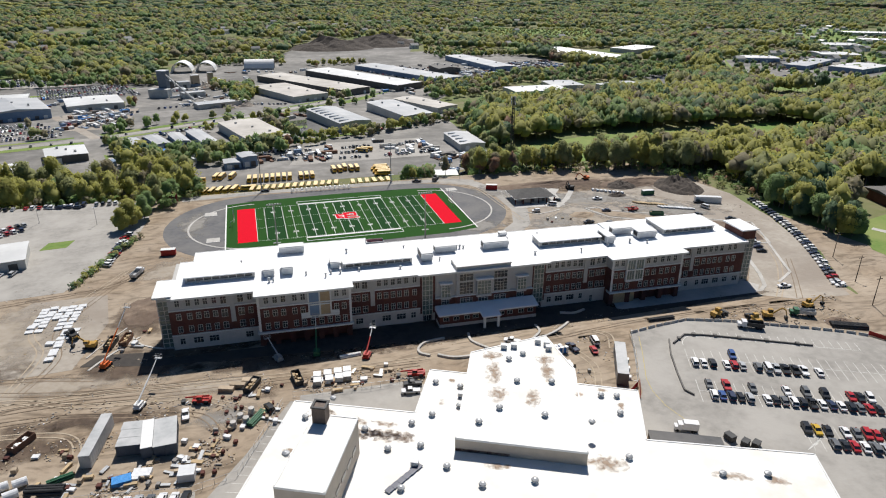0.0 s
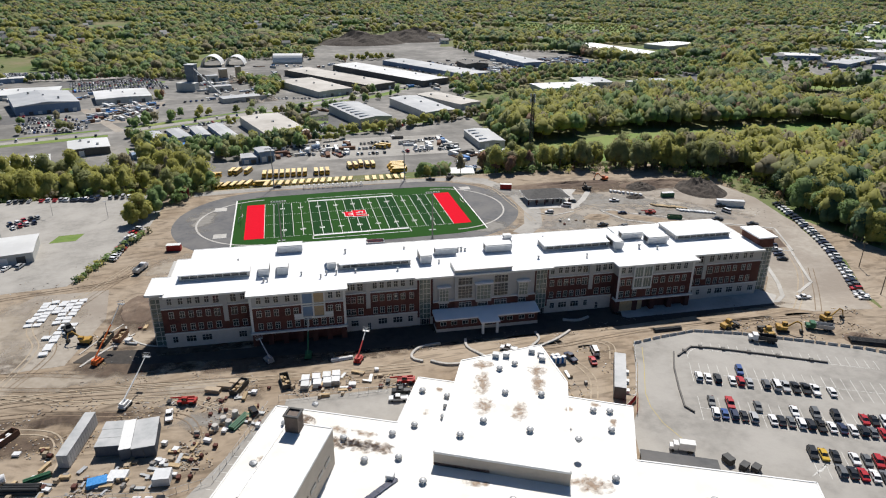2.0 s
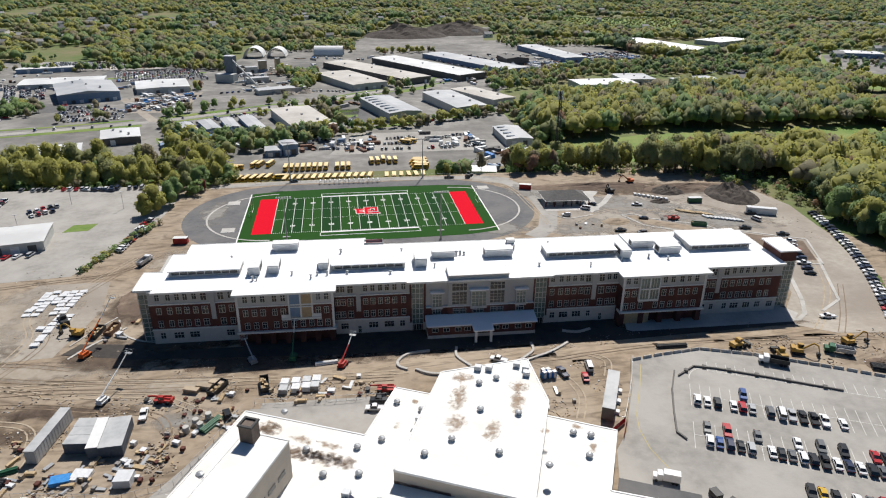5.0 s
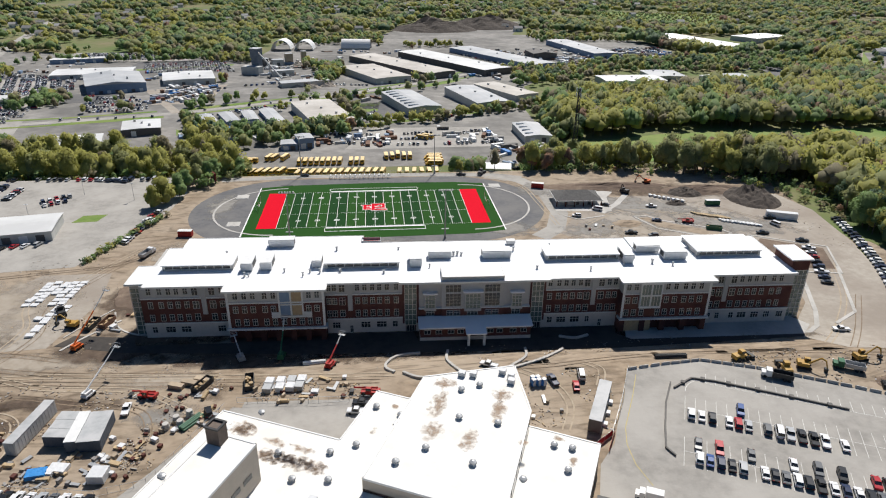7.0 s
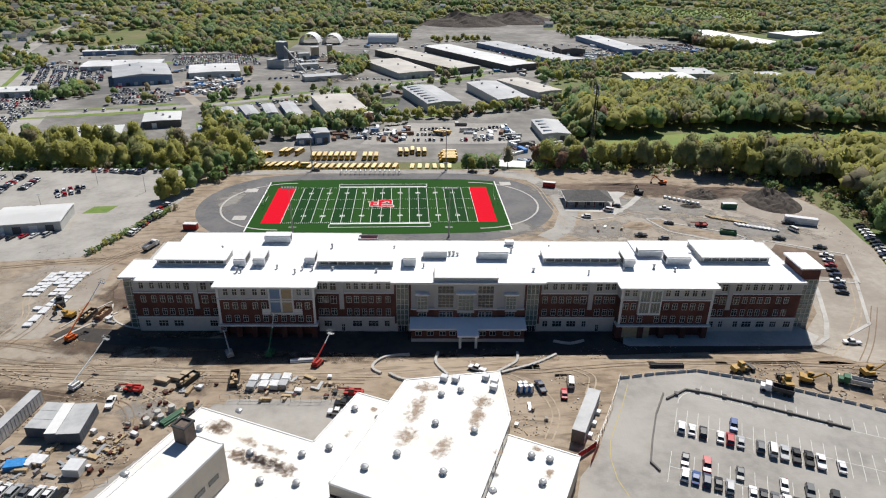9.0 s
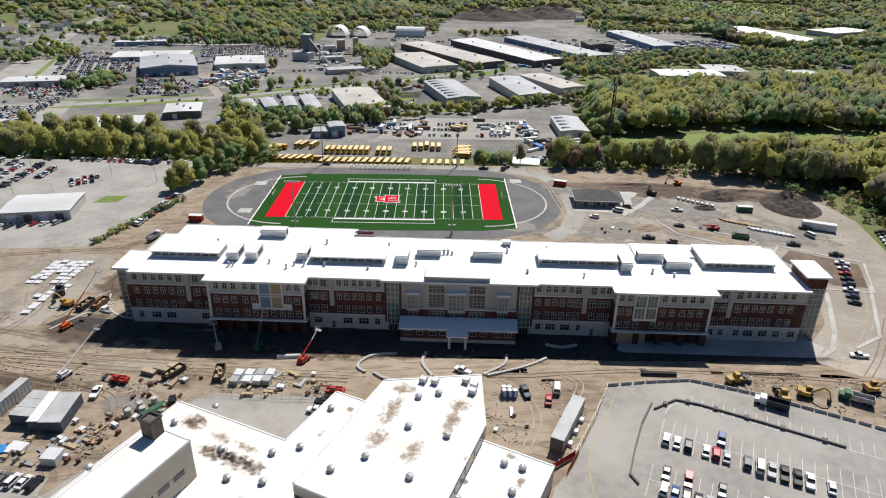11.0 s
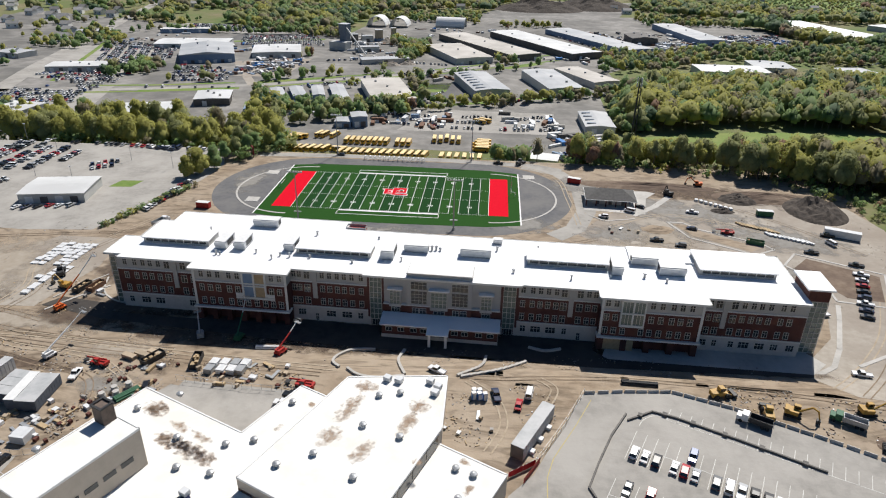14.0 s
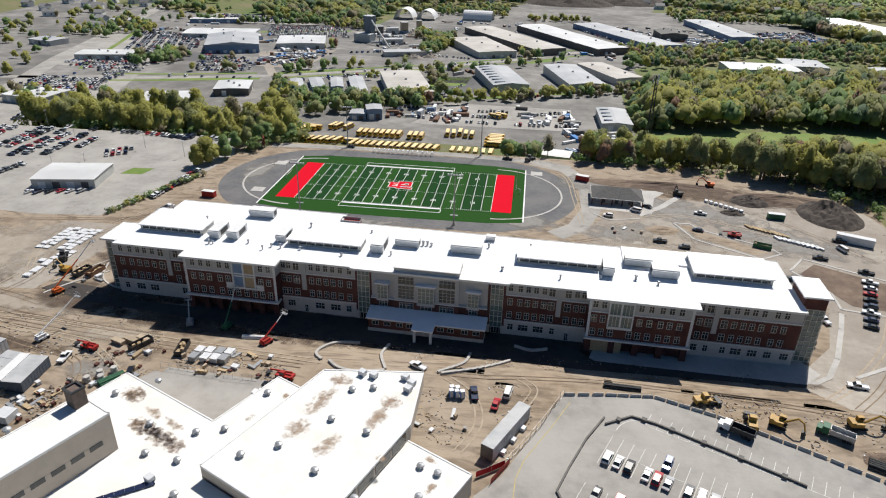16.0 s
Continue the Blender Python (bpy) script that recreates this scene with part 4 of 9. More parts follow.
far_pts = [(x, y) for x, y in far_pts if not hides_house(x, y) and not any(inside(f, x, y) for f in FIELDS + [QUARRY]) and -0.92 * (y + 310) - 40 < x < 1.27 * (y + 310) + 40 and noise.noise(Vector((x * 0.006, y * 0.004, 0))) > -0.34 and not (y > 1100 and (int(x * 7 + y * 13) % 3 == 0)) and not (x < -480 + 0 * y and y < 1300 and noise.noise(Vector((x * 0.02, y * 0.02, 5))) > 0.0) and not (x > 690 and 430 < y < 0.65 * x + 120 and noise.noise(Vector((x * 0.015, y * 0.015, 8))) > -0.12)]
# far stands: leaf mix weighted greener, so distance haze goes into the colour
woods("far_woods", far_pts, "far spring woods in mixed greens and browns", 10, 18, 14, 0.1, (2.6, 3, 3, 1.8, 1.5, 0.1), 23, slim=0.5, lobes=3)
woods("marsh_scrub", [p for f in FIELDS for p in scatter(f, 13, np.random.default_rng(14))], "low pale scrub on far marshy fields", 2.5, 6, 14, 0.16, (4, 3, 3, 0.5, 0, 0), 28, slim=0.7, base=0.0, lobes=2)
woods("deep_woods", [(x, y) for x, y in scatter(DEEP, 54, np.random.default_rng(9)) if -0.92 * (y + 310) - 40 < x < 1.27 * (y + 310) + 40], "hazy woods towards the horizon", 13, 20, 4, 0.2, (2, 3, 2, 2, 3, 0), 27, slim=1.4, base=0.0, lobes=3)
woods("tree_belt_undergrowth", scatter([(-262, 70), (-111, 61), (-96, 30), (-90, 30), (-74, 60), (-82, 112), (-120, 128), (-250, 134)], 6.0, np.random.default_rng(6)), "undergrowth of a tree belt", 3.5, 8, 60, 0.13, (2, 4, 2, 1, 0.5, 0), 24, slim=0.55, base=0.0)
woods("slope_scrub", scatter([(84, 55), (124, 47), (183, 38), (214, 12), (226, -40), (262, -30), (262, 30), (200, 66), (130, 72), (90, 70)], 5.2, np.random.default_rng(7)), "scrub at the foot of a tree line", 1.6, 5.0, 40, 0.16, (1, 4, 2, 2, 2, 0.3), 25, slim=0.6, base=0.0)
yard_scrub = [(float(x), float(y)) for x, y in zip(np.random.default_rng(12).uniform(-600, -380, 150), np.random.default_rng(13).uniform(200, 700, 150)) if abs(x + 300 + 0.32 * (y - 60) - 0) > 26 or x < -470]
for poly, sp in (([(-100, 140), (-136, 172), (-145, 205), (-20, 195), (-16, 180)], 8), ([(-90, 262), (-70, 268), (-36, 285), (20, 330), (0, 345), (-80, 300)], 14), ([(0, 210), (60, 215), (62, 235), (30, 232), (-8, 212)], 8), ([(60, 225), (135, 255), (140, 285), (100, 255)], 8), ([(132, 150), (160, 150), (165, 260), (140, 262)], 7), ([(45, 60), (66, 62), (66, 85), (48, 80)], 6.5),
                 ([(-290, 285), (-268, 290), (-280, 345), (-300, 340)], 8), ([(-60, 470), (-40, 480), (-78, 560), (-90, 540)], 8), ([(-250, 262), (-170, 275), (-172, 283), (-250, 272)], 12), ([(90, 68), (132, 72), (132, 100), (100, 95)], 9), ([(-320, 640), (-160, 600), (-160, 620), (-320, 660)], 9),
                 ([(-430, 150), (-260, 130), (-260, 150), (-420, 175)], 10), ([(20, 335), (100, 400), (96, 412), (15, 345)], 13), ([(-45, 190), (-12, 208), (-12, 216), (-45, 200)], 6), ([(-135, 172), (20, 198), (20, 206), (-135, 186)], 6.5), ([(-480, 430), (-420, 420), (-400, 520), (-470, 560)], 12), ([(-300, 640), (-150, 598), (-140, 560), (-152, 556), (-165, 590), (-300, 625)], 8), ([(-300, 345), (-288, 285), (-280, 285), (-292, 348)], 7), ([(-260, 300), (-226, 318), (-224, 326), (-262, 310)], 12), ([(-172, 420), (-150, 412), (-145, 430), (-165, 440)], 9), ([(-45, 420), (-28, 480), (-36, 560), (-52, 520), (-60, 440)], 7.5), ([(40, 420), (60, 405), (72, 425), (50, 436)], 9), ([(150, 500), (190, 500), (200, 480), (160, 470)], 9), ([(-160, 276), (-100, 312), (-60, 340), (-64, 346), (-165, 290)], 11), ([(-20, 205), (0, 215), (-18, 290), (-34, 290)], 10), ([(-140, 190), (-128, 200), (-148, 250), (-160, 240)], 8)):
    yard_scrub += scatter(poly, sp, np.random.default_rng(8))
for poly, sp in (([(-318, 300), (-300, 262), (-292, 266), (-288, 340), (-300, 345)], 9), ([(-395, 572), (-232, 574), (-232, 584), (-395, 582)], 8), ([(-150, 560), (-160, 600), (-230, 590), (-232, 580)], 8), ([(-60, 395), (-48, 392), (-30, 480), (-62, 560), (-78, 560), (-52, 470)], 8), ([(60, 690), (240, 760), (420, 770), (440, 800), (300, 880), (60, 850), (20, 780)], 11), ([(-30, 740), (60, 720), (60, 860), (-130, 830), (-140, 740)], 10), ([(40, 214), (150, 262), (146, 280), (34, 226)], 7.5)):
    yard_scrub += scatter(poly, sp, np.random.default_rng(18), ([(20, 730), (270, 730), (270, 1000), (20, 1000)],))
woods("yard_trees", yard_scrub, "small trees and scrub between industrial yards", 6, 12, 46, 0.09, (3, 5, 3, 1.2, 0.6, 0.1), 26, slim=0.4, base=0.08, lobes=3)


# single trees along the edges of the site
def tree_template(kind, seed):
    rng = np.random.default_rng(seed)
    h = 1.0
    root_h = rng.uniform(13, 17)
    crown_r = root_h * rng.uniform(0.24, 0.36)
    bm = bmesh.new()
    cyl(bm, (0, 0, -0.5), (0.1, 0.05, root_h * 0.45), 0.3, 0.2, 7)
    cyl(bm, (0.1, 0.05, root_h * 0.45), (0.3, 0.1, root_h * 0.85), 0.2, 0.05, 6)
    for i in range(9):
        a = rng.uniform(0, 6.28)
        z0 = root_h * rng.uniform(0.28, 0.6)
        z1 = z0 + root_h * rng.uniform(0.15, 0.32)
        rr = crown_r * rng.uniform(0.5, 0.85)
        cyl(bm, (0.05, 0, z0), (rr * math.cos(a), rr * math.sin(a), z1), 0.11, 0.03, 5)
    n = {"full": 900, "thin": 520, "round": 1900}[kind]
    q, face = crown_quads(rng, root_h, crown_r * (1.35 if kind == "round" else 1.0), n, {"full": 0.44, "thin": 0.36, "round": 0.46}[kind], {"full": 0.16, "thin": 0.26, "round": 0.06}[kind])
    body, out = lobe_quads(rng, root_h, crown_r * {"full": 0.95, "thin": 0.75, "round": 1.2}[kind], {"full": 6, "thin": 5, "round": 7}[kind], 7, 3, {"full": 0.12, "thin": 0.22, "round": 0.02}[kind])
    q, face = np.concatenate([q, body]), np.concatenate([face, out])
    return mesh_from("trunk", bm, M_TRUNK), q, face


TREE_T = [(k, *tree_template(k, 40 + i)) for i, k in enumerate(("full", "thin", "full", "thin", "full", "round"))]
CROWN_MESH = {}


def tree(x, y, ti, leaf, scale, group, label):
    kind, trunk_me, q, face = TREE_T[ti]
    if (ti, leaf) not in CROWN_MESH:
        CROWN_MESH[ti, leaf] = quad_mesh("crown", q, [LEAVES[leaf]], normals=face)
    t = thing("tree", label, "tree", group, x, y, ground_z(x, y), RNG.uniform(0, 360))
    t.scale = (scale, scale, scale * RNG.uniform(0.9, 1.12))
    part("trunk", trunk_me, None, t)
    part("crown", CROWN_MESH[ti, leaf], None, t)


LEAF_WORDS = ("yellow-green", "fresh green", "olive", "brown budding", "dark green", "reddish")
for i in range(150):
    x = RNG.uniform(-258, -80)
    y = 68 + 54 * RNG.random() ** 1.3 + max(0, (-x - 150)) * 0.1
    lf = int(RNG.choice([0, 1, 2, 3], p=[0.62, 0.05, 0.29, 0.04]))
    tree(x, y, int(RNG.integers(0, 5)), lf, RNG.uniform(0.95, 1.35), "tree belt beside the car park", "tall slender tree in %s spring leaf" % LEAF_WORDS[lf])
for i in range(120):
    k = RNG.uniform(0, 1)
    x = 92 + k * 140
    y = 60 - k * k * 40 + RNG.uniform(-3, 34)
    lf = int(RNG.choice([0, 1, 2, 3, 4, 5], p=[0.52, 0.07, 0.3, 0.05, 0.02, 0.04]))
    tree(x, y, int(RNG.choice([0, 2, 4, 1, 3, 0])), lf, RNG.uniform(1.0, 1.3) * (0.85 + 0.25 * k), "tree line behind the site", "tall slender tree in %s spring leaf" % LEAF_WORDS[lf])
for i in range(58):
    k = RNG.uniform(0, 1)
    x, y = 240 - k * 14 + RNG.uniform(-4, 30) * (1.15 - 0.75 * k), 5 - k * 100
    lf = int(RNG.choice([0, 1, 2, 4], p=[0.12, 0.28, 0.12, 0.48]))
    tree(x, y, int(RNG.integers(0, 6)), lf, RNG.uniform(0.85, 1.2), "trees beside the site road", "broad tree in %s leaf beside a site road" % LEAF_WORDS[lf])
for x, y, lf, k in ((-105, 14, 0, 1.02), (-100, 22, 1, 0.8), (-109, 8, 0, 0.7)):
    tree(x, y, 5, lf, k, "trees at the car park corner", "broad bright green tree at a car park corner")
for x, y, lf, k in ((-99, 34, 1, 0.7), (-95, 41, 2, 0.75), (-101, 42, 0, 0.85), (-91, 47, 1, 0.7), (-97, 52, 2, 0.9), (-88, 54, 1, 0.8), (-82, 58, 0, 0.85), (-93, 60, 2, 1.0), (-76, 61, 1, 0.7)):
    tree(x, y, int(RNG.choice([0, 2, 4])), lf, k, "trees beside the running track", "young %s tree beside the running track" % LEAF_WORDS[lf])
for x, y, lf in ((52, 72, 1), (58, 66, 3), (66, 74, 3), (72, 62, 3), (101, 52, 5), (94, 60, 5), (48, 64, 1)):
    tree(x, y, int(RNG.integers(0, 5)), lf, RNG.uniform(0.7, 0.9), "trees behind the track", "thin %s tree behind the running track" % LEAF_WORDS[lf])
for x, y in ((258, -118), (268, -106), (281, -95), (292, -72), (300, -118), (286, -128)):
    tree(x, y, 5, int(RNG.choice([0, 1, 4])), 0.5, "garden trees", "small rounded garden tree on a lawn")

# ---- industrial yards behind ----
drape("yard_ground", [(-620, 150), (-250, 128), (-90, 110), (-78, 98), (130, 98), (135, 260), (160, 300), (160, 380), (250, 520), (440, 600), (450, 780), (300, 880), (60, 850), (-130, 820), (-150, 610), (-430, 660), (-700, 760)], M_YARD, 0.05, "worn grey asphalt and gravel of industrial yards", "yard")
drape("access_road", strip([(-640, 165), (-420, 200), (-301, 222), (-242, 236), (-162, 262), (-36, 335), (43, 403), (101, 462), (173, 520), (300, 620)], 9), M_LOT, 0.12, "grey road through the industrial yards", "road")
drape("main_road", strip([(-300, 60), (-341, 156), (-390, 300), (-446, 474), (-524, 758), (-640, 1200), (-760, 1700)], 16), M_LOT, 0.12, "wide straight road into the distance", "road")
drape("side_road", strip([(-164, 262), (-192, 318), (-221, 380)], 8), M_GRAVEL, 0.14, "pale access lane", "road")
drape("far_lane", strip([(590, 600), (640, 700), (700, 780)], 10), M_GRAVEL, 0.1, "pale lane between woods", "road")
for pts in ([(-250, 225), (-170, 245), (-172, 252), (-250, 231)], [(-160, 270), (-100, 304), (-102, 312), (-165, 278)], [(-90, 285), (-40, 318), (-44, 326), (-92, 292)], [(-30, 250), (5, 262), (8, 300), (-22, 290)], [(60, 385), (100, 425), (92, 432), (52, 392)], [(-150, 205), (-140, 196), (-20, 196), (-20, 188), (-145, 186)], [(-300, 500), (-170, 545), (-170, 556), (-300, 512)], [(-145, 125), (-110, 118), (-100, 140), (-130, 168)]):
    drape("grass_verge", pts, M_GRASS, 0.1, "green grass verge between yards", "verge")
for pts, w in (([(-330, 205), (-246, 224), (-176, 244)], 5), ([(-300, 238), (-245, 249), (-182, 269)], 5), ([(-150, 258), (-60, 308), (-38, 322)], 5), ([(-152, 282), (-100, 312), (-50, 342)], 5), ([(-24, 332), (20, 366), (48, 394)], 4), ([(-20, 362), (24, 400), (36, 412)], 5), ([(62, 402), (120, 458), (170, 502)], 5), ([(90, 470), (150, 522)], 5), ([(-318, 330), (-290, 292)], 5), ([(-338, 250), (-366, 330), (-420, 480)], 5), ([(-22, 208), (4, 214), (34, 226), (70, 246), (92, 250)], 7)):
    drape("grass_verge", strip(pts, w), M_GRASS, 0.16, "green grass verge along a yard road", "verge")
drape("yard_lot", [(-392, 580), (-400, 662), (-246, 668), (-230, 588)], M_LOT, 0.1, "asphalt car park before far woods", "car park")
drape("yard_lot", [(-300, 300), (-228, 322), (-245, 372), (-300, 350)], M_ASPHALT, 0.1, "dark asphalt car park in front of a warehouse", "car park")
drape("yard_lot", [(-372, 262), (-300, 252), (-285, 296), (-350, 482), (-430, 450)], M_LOT, 0.1, "asphalt car sales lot", "car park")
drape("yard_lot", [(-330, 140), (-330, 222), (-278, 244), (-258, 175), (-240, 100), (-285, 60)], M_LOT, 0.1, "asphalt car sales lot", "car park")
drape("yard_lot", [(-215, 385), (-150, 412), (-150, 300), (-196, 300)], M_GRAVEL, 0.1, "pale gravel storage yard", "car park")
drape("yard_lot", [(-20, 140), (88, 142), (92, 200), (0, 200)], M_LOT, 0.09, "asphalt vehicle yard", "car park")
drape("yard_lot", [(-30, 225), (30, 235), (10, 300), (-30, 290)], M_ASPHALT, 0.1, "dark asphalt yard between warehouses", "car park")
drape("yard_lot", [(-290, 520), (-160, 560), (-160, 605), (-290, 575)], M_ASPHALT, 0.1, "dark asphalt car park behind the yards", "car park")

M_SHED_GREY = mat("grey_metal_roof", (0.42, 0.43, 0.44), (0.36, 0.37, 0.38), 0.08, 0.5, c3=(0.5, 0.5, 0.5), scale3=0.03)
M_SHED_WHITE = mat("pale_metal_roof", (0.72, 0.72, 0.71), (0.64, 0.64, 0.63), 0.08, 0.5, c3=(0.55, 0.55, 0.54), scale3=0.03)
M_SHED_TAN = mat("tan_gravel_roof", (0.48, 0.45, 0.41), (0.4, 0.375, 0.34), 0.1, 0.85, c3=(0.55, 0.52, 0.48), scale3=0.03)
M_WALL_BLUE = mat("blue_metal_wall", (0.2, 0.28, 0.4), (0.17, 0.24, 0.35), 0.3, 0.6)
M_WALL_PALE = mat("pale_metal_wall", (0.5, 0.5, 0.48), (0.43, 0.43, 0.41), 0.3, 0.6)
M_WALL_DARK = mat("dark_wall", (0.1, 0.095, 0.09), (0.14, 0.13, 0.12), 0.3, 0.7)
M_SKYLIGHT = mat("plastic_skylight", (0.25, 0.28, 0.32), rough=0.3)


def warehouse(fl, fr, br, bl, h, roof_m, wall_m, label, rise=0.8, doors=5, lights=0, name="warehouse"):
    """A shed from its four corners: walls, pitched roof, doors, skylights."""
    cx, cy = sum(p[0] for p in (fl, fr, br, bl)) / 4, sum(p[1] for p in (fl, fr, br, bl)) / 4
    ux, uy = Vector(((fr[0] - fl[0] + br[0] - bl[0]) / 2, (fr[1] - fl[1] + br[1] - bl[1]) / 2)), Vector(((bl[0] - fl[0] + br[0] - fr[0]) / 2, (bl[1] - fl[1] + br[1] - fr[1]) / 2))
    d = uy.length
    ang = math.atan2(uy.y, uy.x) - math.pi / 2
    w = abs(ux.x * math.cos(ang) + ux.y * math.sin(ang))
    gz = ground_z(cx, cy)
    t = thing(name, label, "warehouse" if name == "warehouse" else "house", x=cx, y=cy, z=gz, rz=math.degrees(ang))
    part("wall", boxes((-w / 2, -d / 2, -1.5, w / 2, d / 2, h - 0.5)), wall_m, t)
    bm = bmesh.new()
    o = 0.5
    long_y = d >= w
    a, b = (w / 2 + o, d / 2 + o)
    if long_y:
        v = [bm.verts.new(p) for p in ((-a, -b, h - 0.5), (0, -b, h - 0.5 + rise), (a, -b, h - 0.5), (-a, b, h - 0.5), (0, b, h - 0.5 + rise), (a, b, h - 0.5))]
        fs = ((0, 1, 4, 3), (1, 2, 5, 4), (0, 2, 1), (3, 4, 5), (0, 3, 5, 2))
    else:
        v = [bm.verts.new(p) for p in ((-a, -b, h - 0.5), (-a, 0, h - 0.5 + rise), (-a, b, h - 0.5), (a, -b, h - 0.5), (a, 0, h - 0.5 + rise), (a, b, h - 0.5))]
        fs = ((0, 3, 4, 1), (1, 4, 5, 2), (0, 1, 2), (3, 5, 4), (0, 2, 5, 3))
    for f in fs:
        bm.faces.new([v[i] for i in f])
    bmesh.ops.recalc_face_normals(bm, faces=bm.faces)
    part("roof", bm, roof_m, t)
    for i in range(doors):
        x = -w / 2 + w * (i + 0.7) / (doors + 0.4)
        part("door", boxes((x - 1.7, -d / 2 - 0.12, 0, x + 1.7, -d / 2, min(4, h - 2))), M_WALL_DARK if i % 2 else M_WHITE, t)
    if long_y:
        for i in range(max(2, int(d / 12))):
            y = -d / 2 + d * (i + 0.5) / max(2, int(d / 12))
            part("side_door", boxes((w / 2, y - 1.6, 0, w / 2 + 0.12, y + 1.6, min(4, h - 2))), M_WHITE if i % 3 else M_WALL_DARK, t)
    for i in range(lights):
        if long_y:
            y = -d / 2 + d * (i + 0.7) / (lights + 0.4)
            x0 = -w * 0.42
            part("skylight", boxes((x0, y - 0.9, h - 0.2, x0 + w * 0.3, y + 0.9, h + rise * 0.55)), M_SKYLIGHT, t)
    if not lights and d * w > 700:
        for i in range(3):
            x, y = w * (0.22 - 0.2 * i), d * (0.28 * i - 0.25)
            part("roof_vent", boxes((x - 0.8, y - 0.8, h - 0.4, x + 0.8, y + 0.8, h + rise + 0.7)), M_METAL, t)
    return t


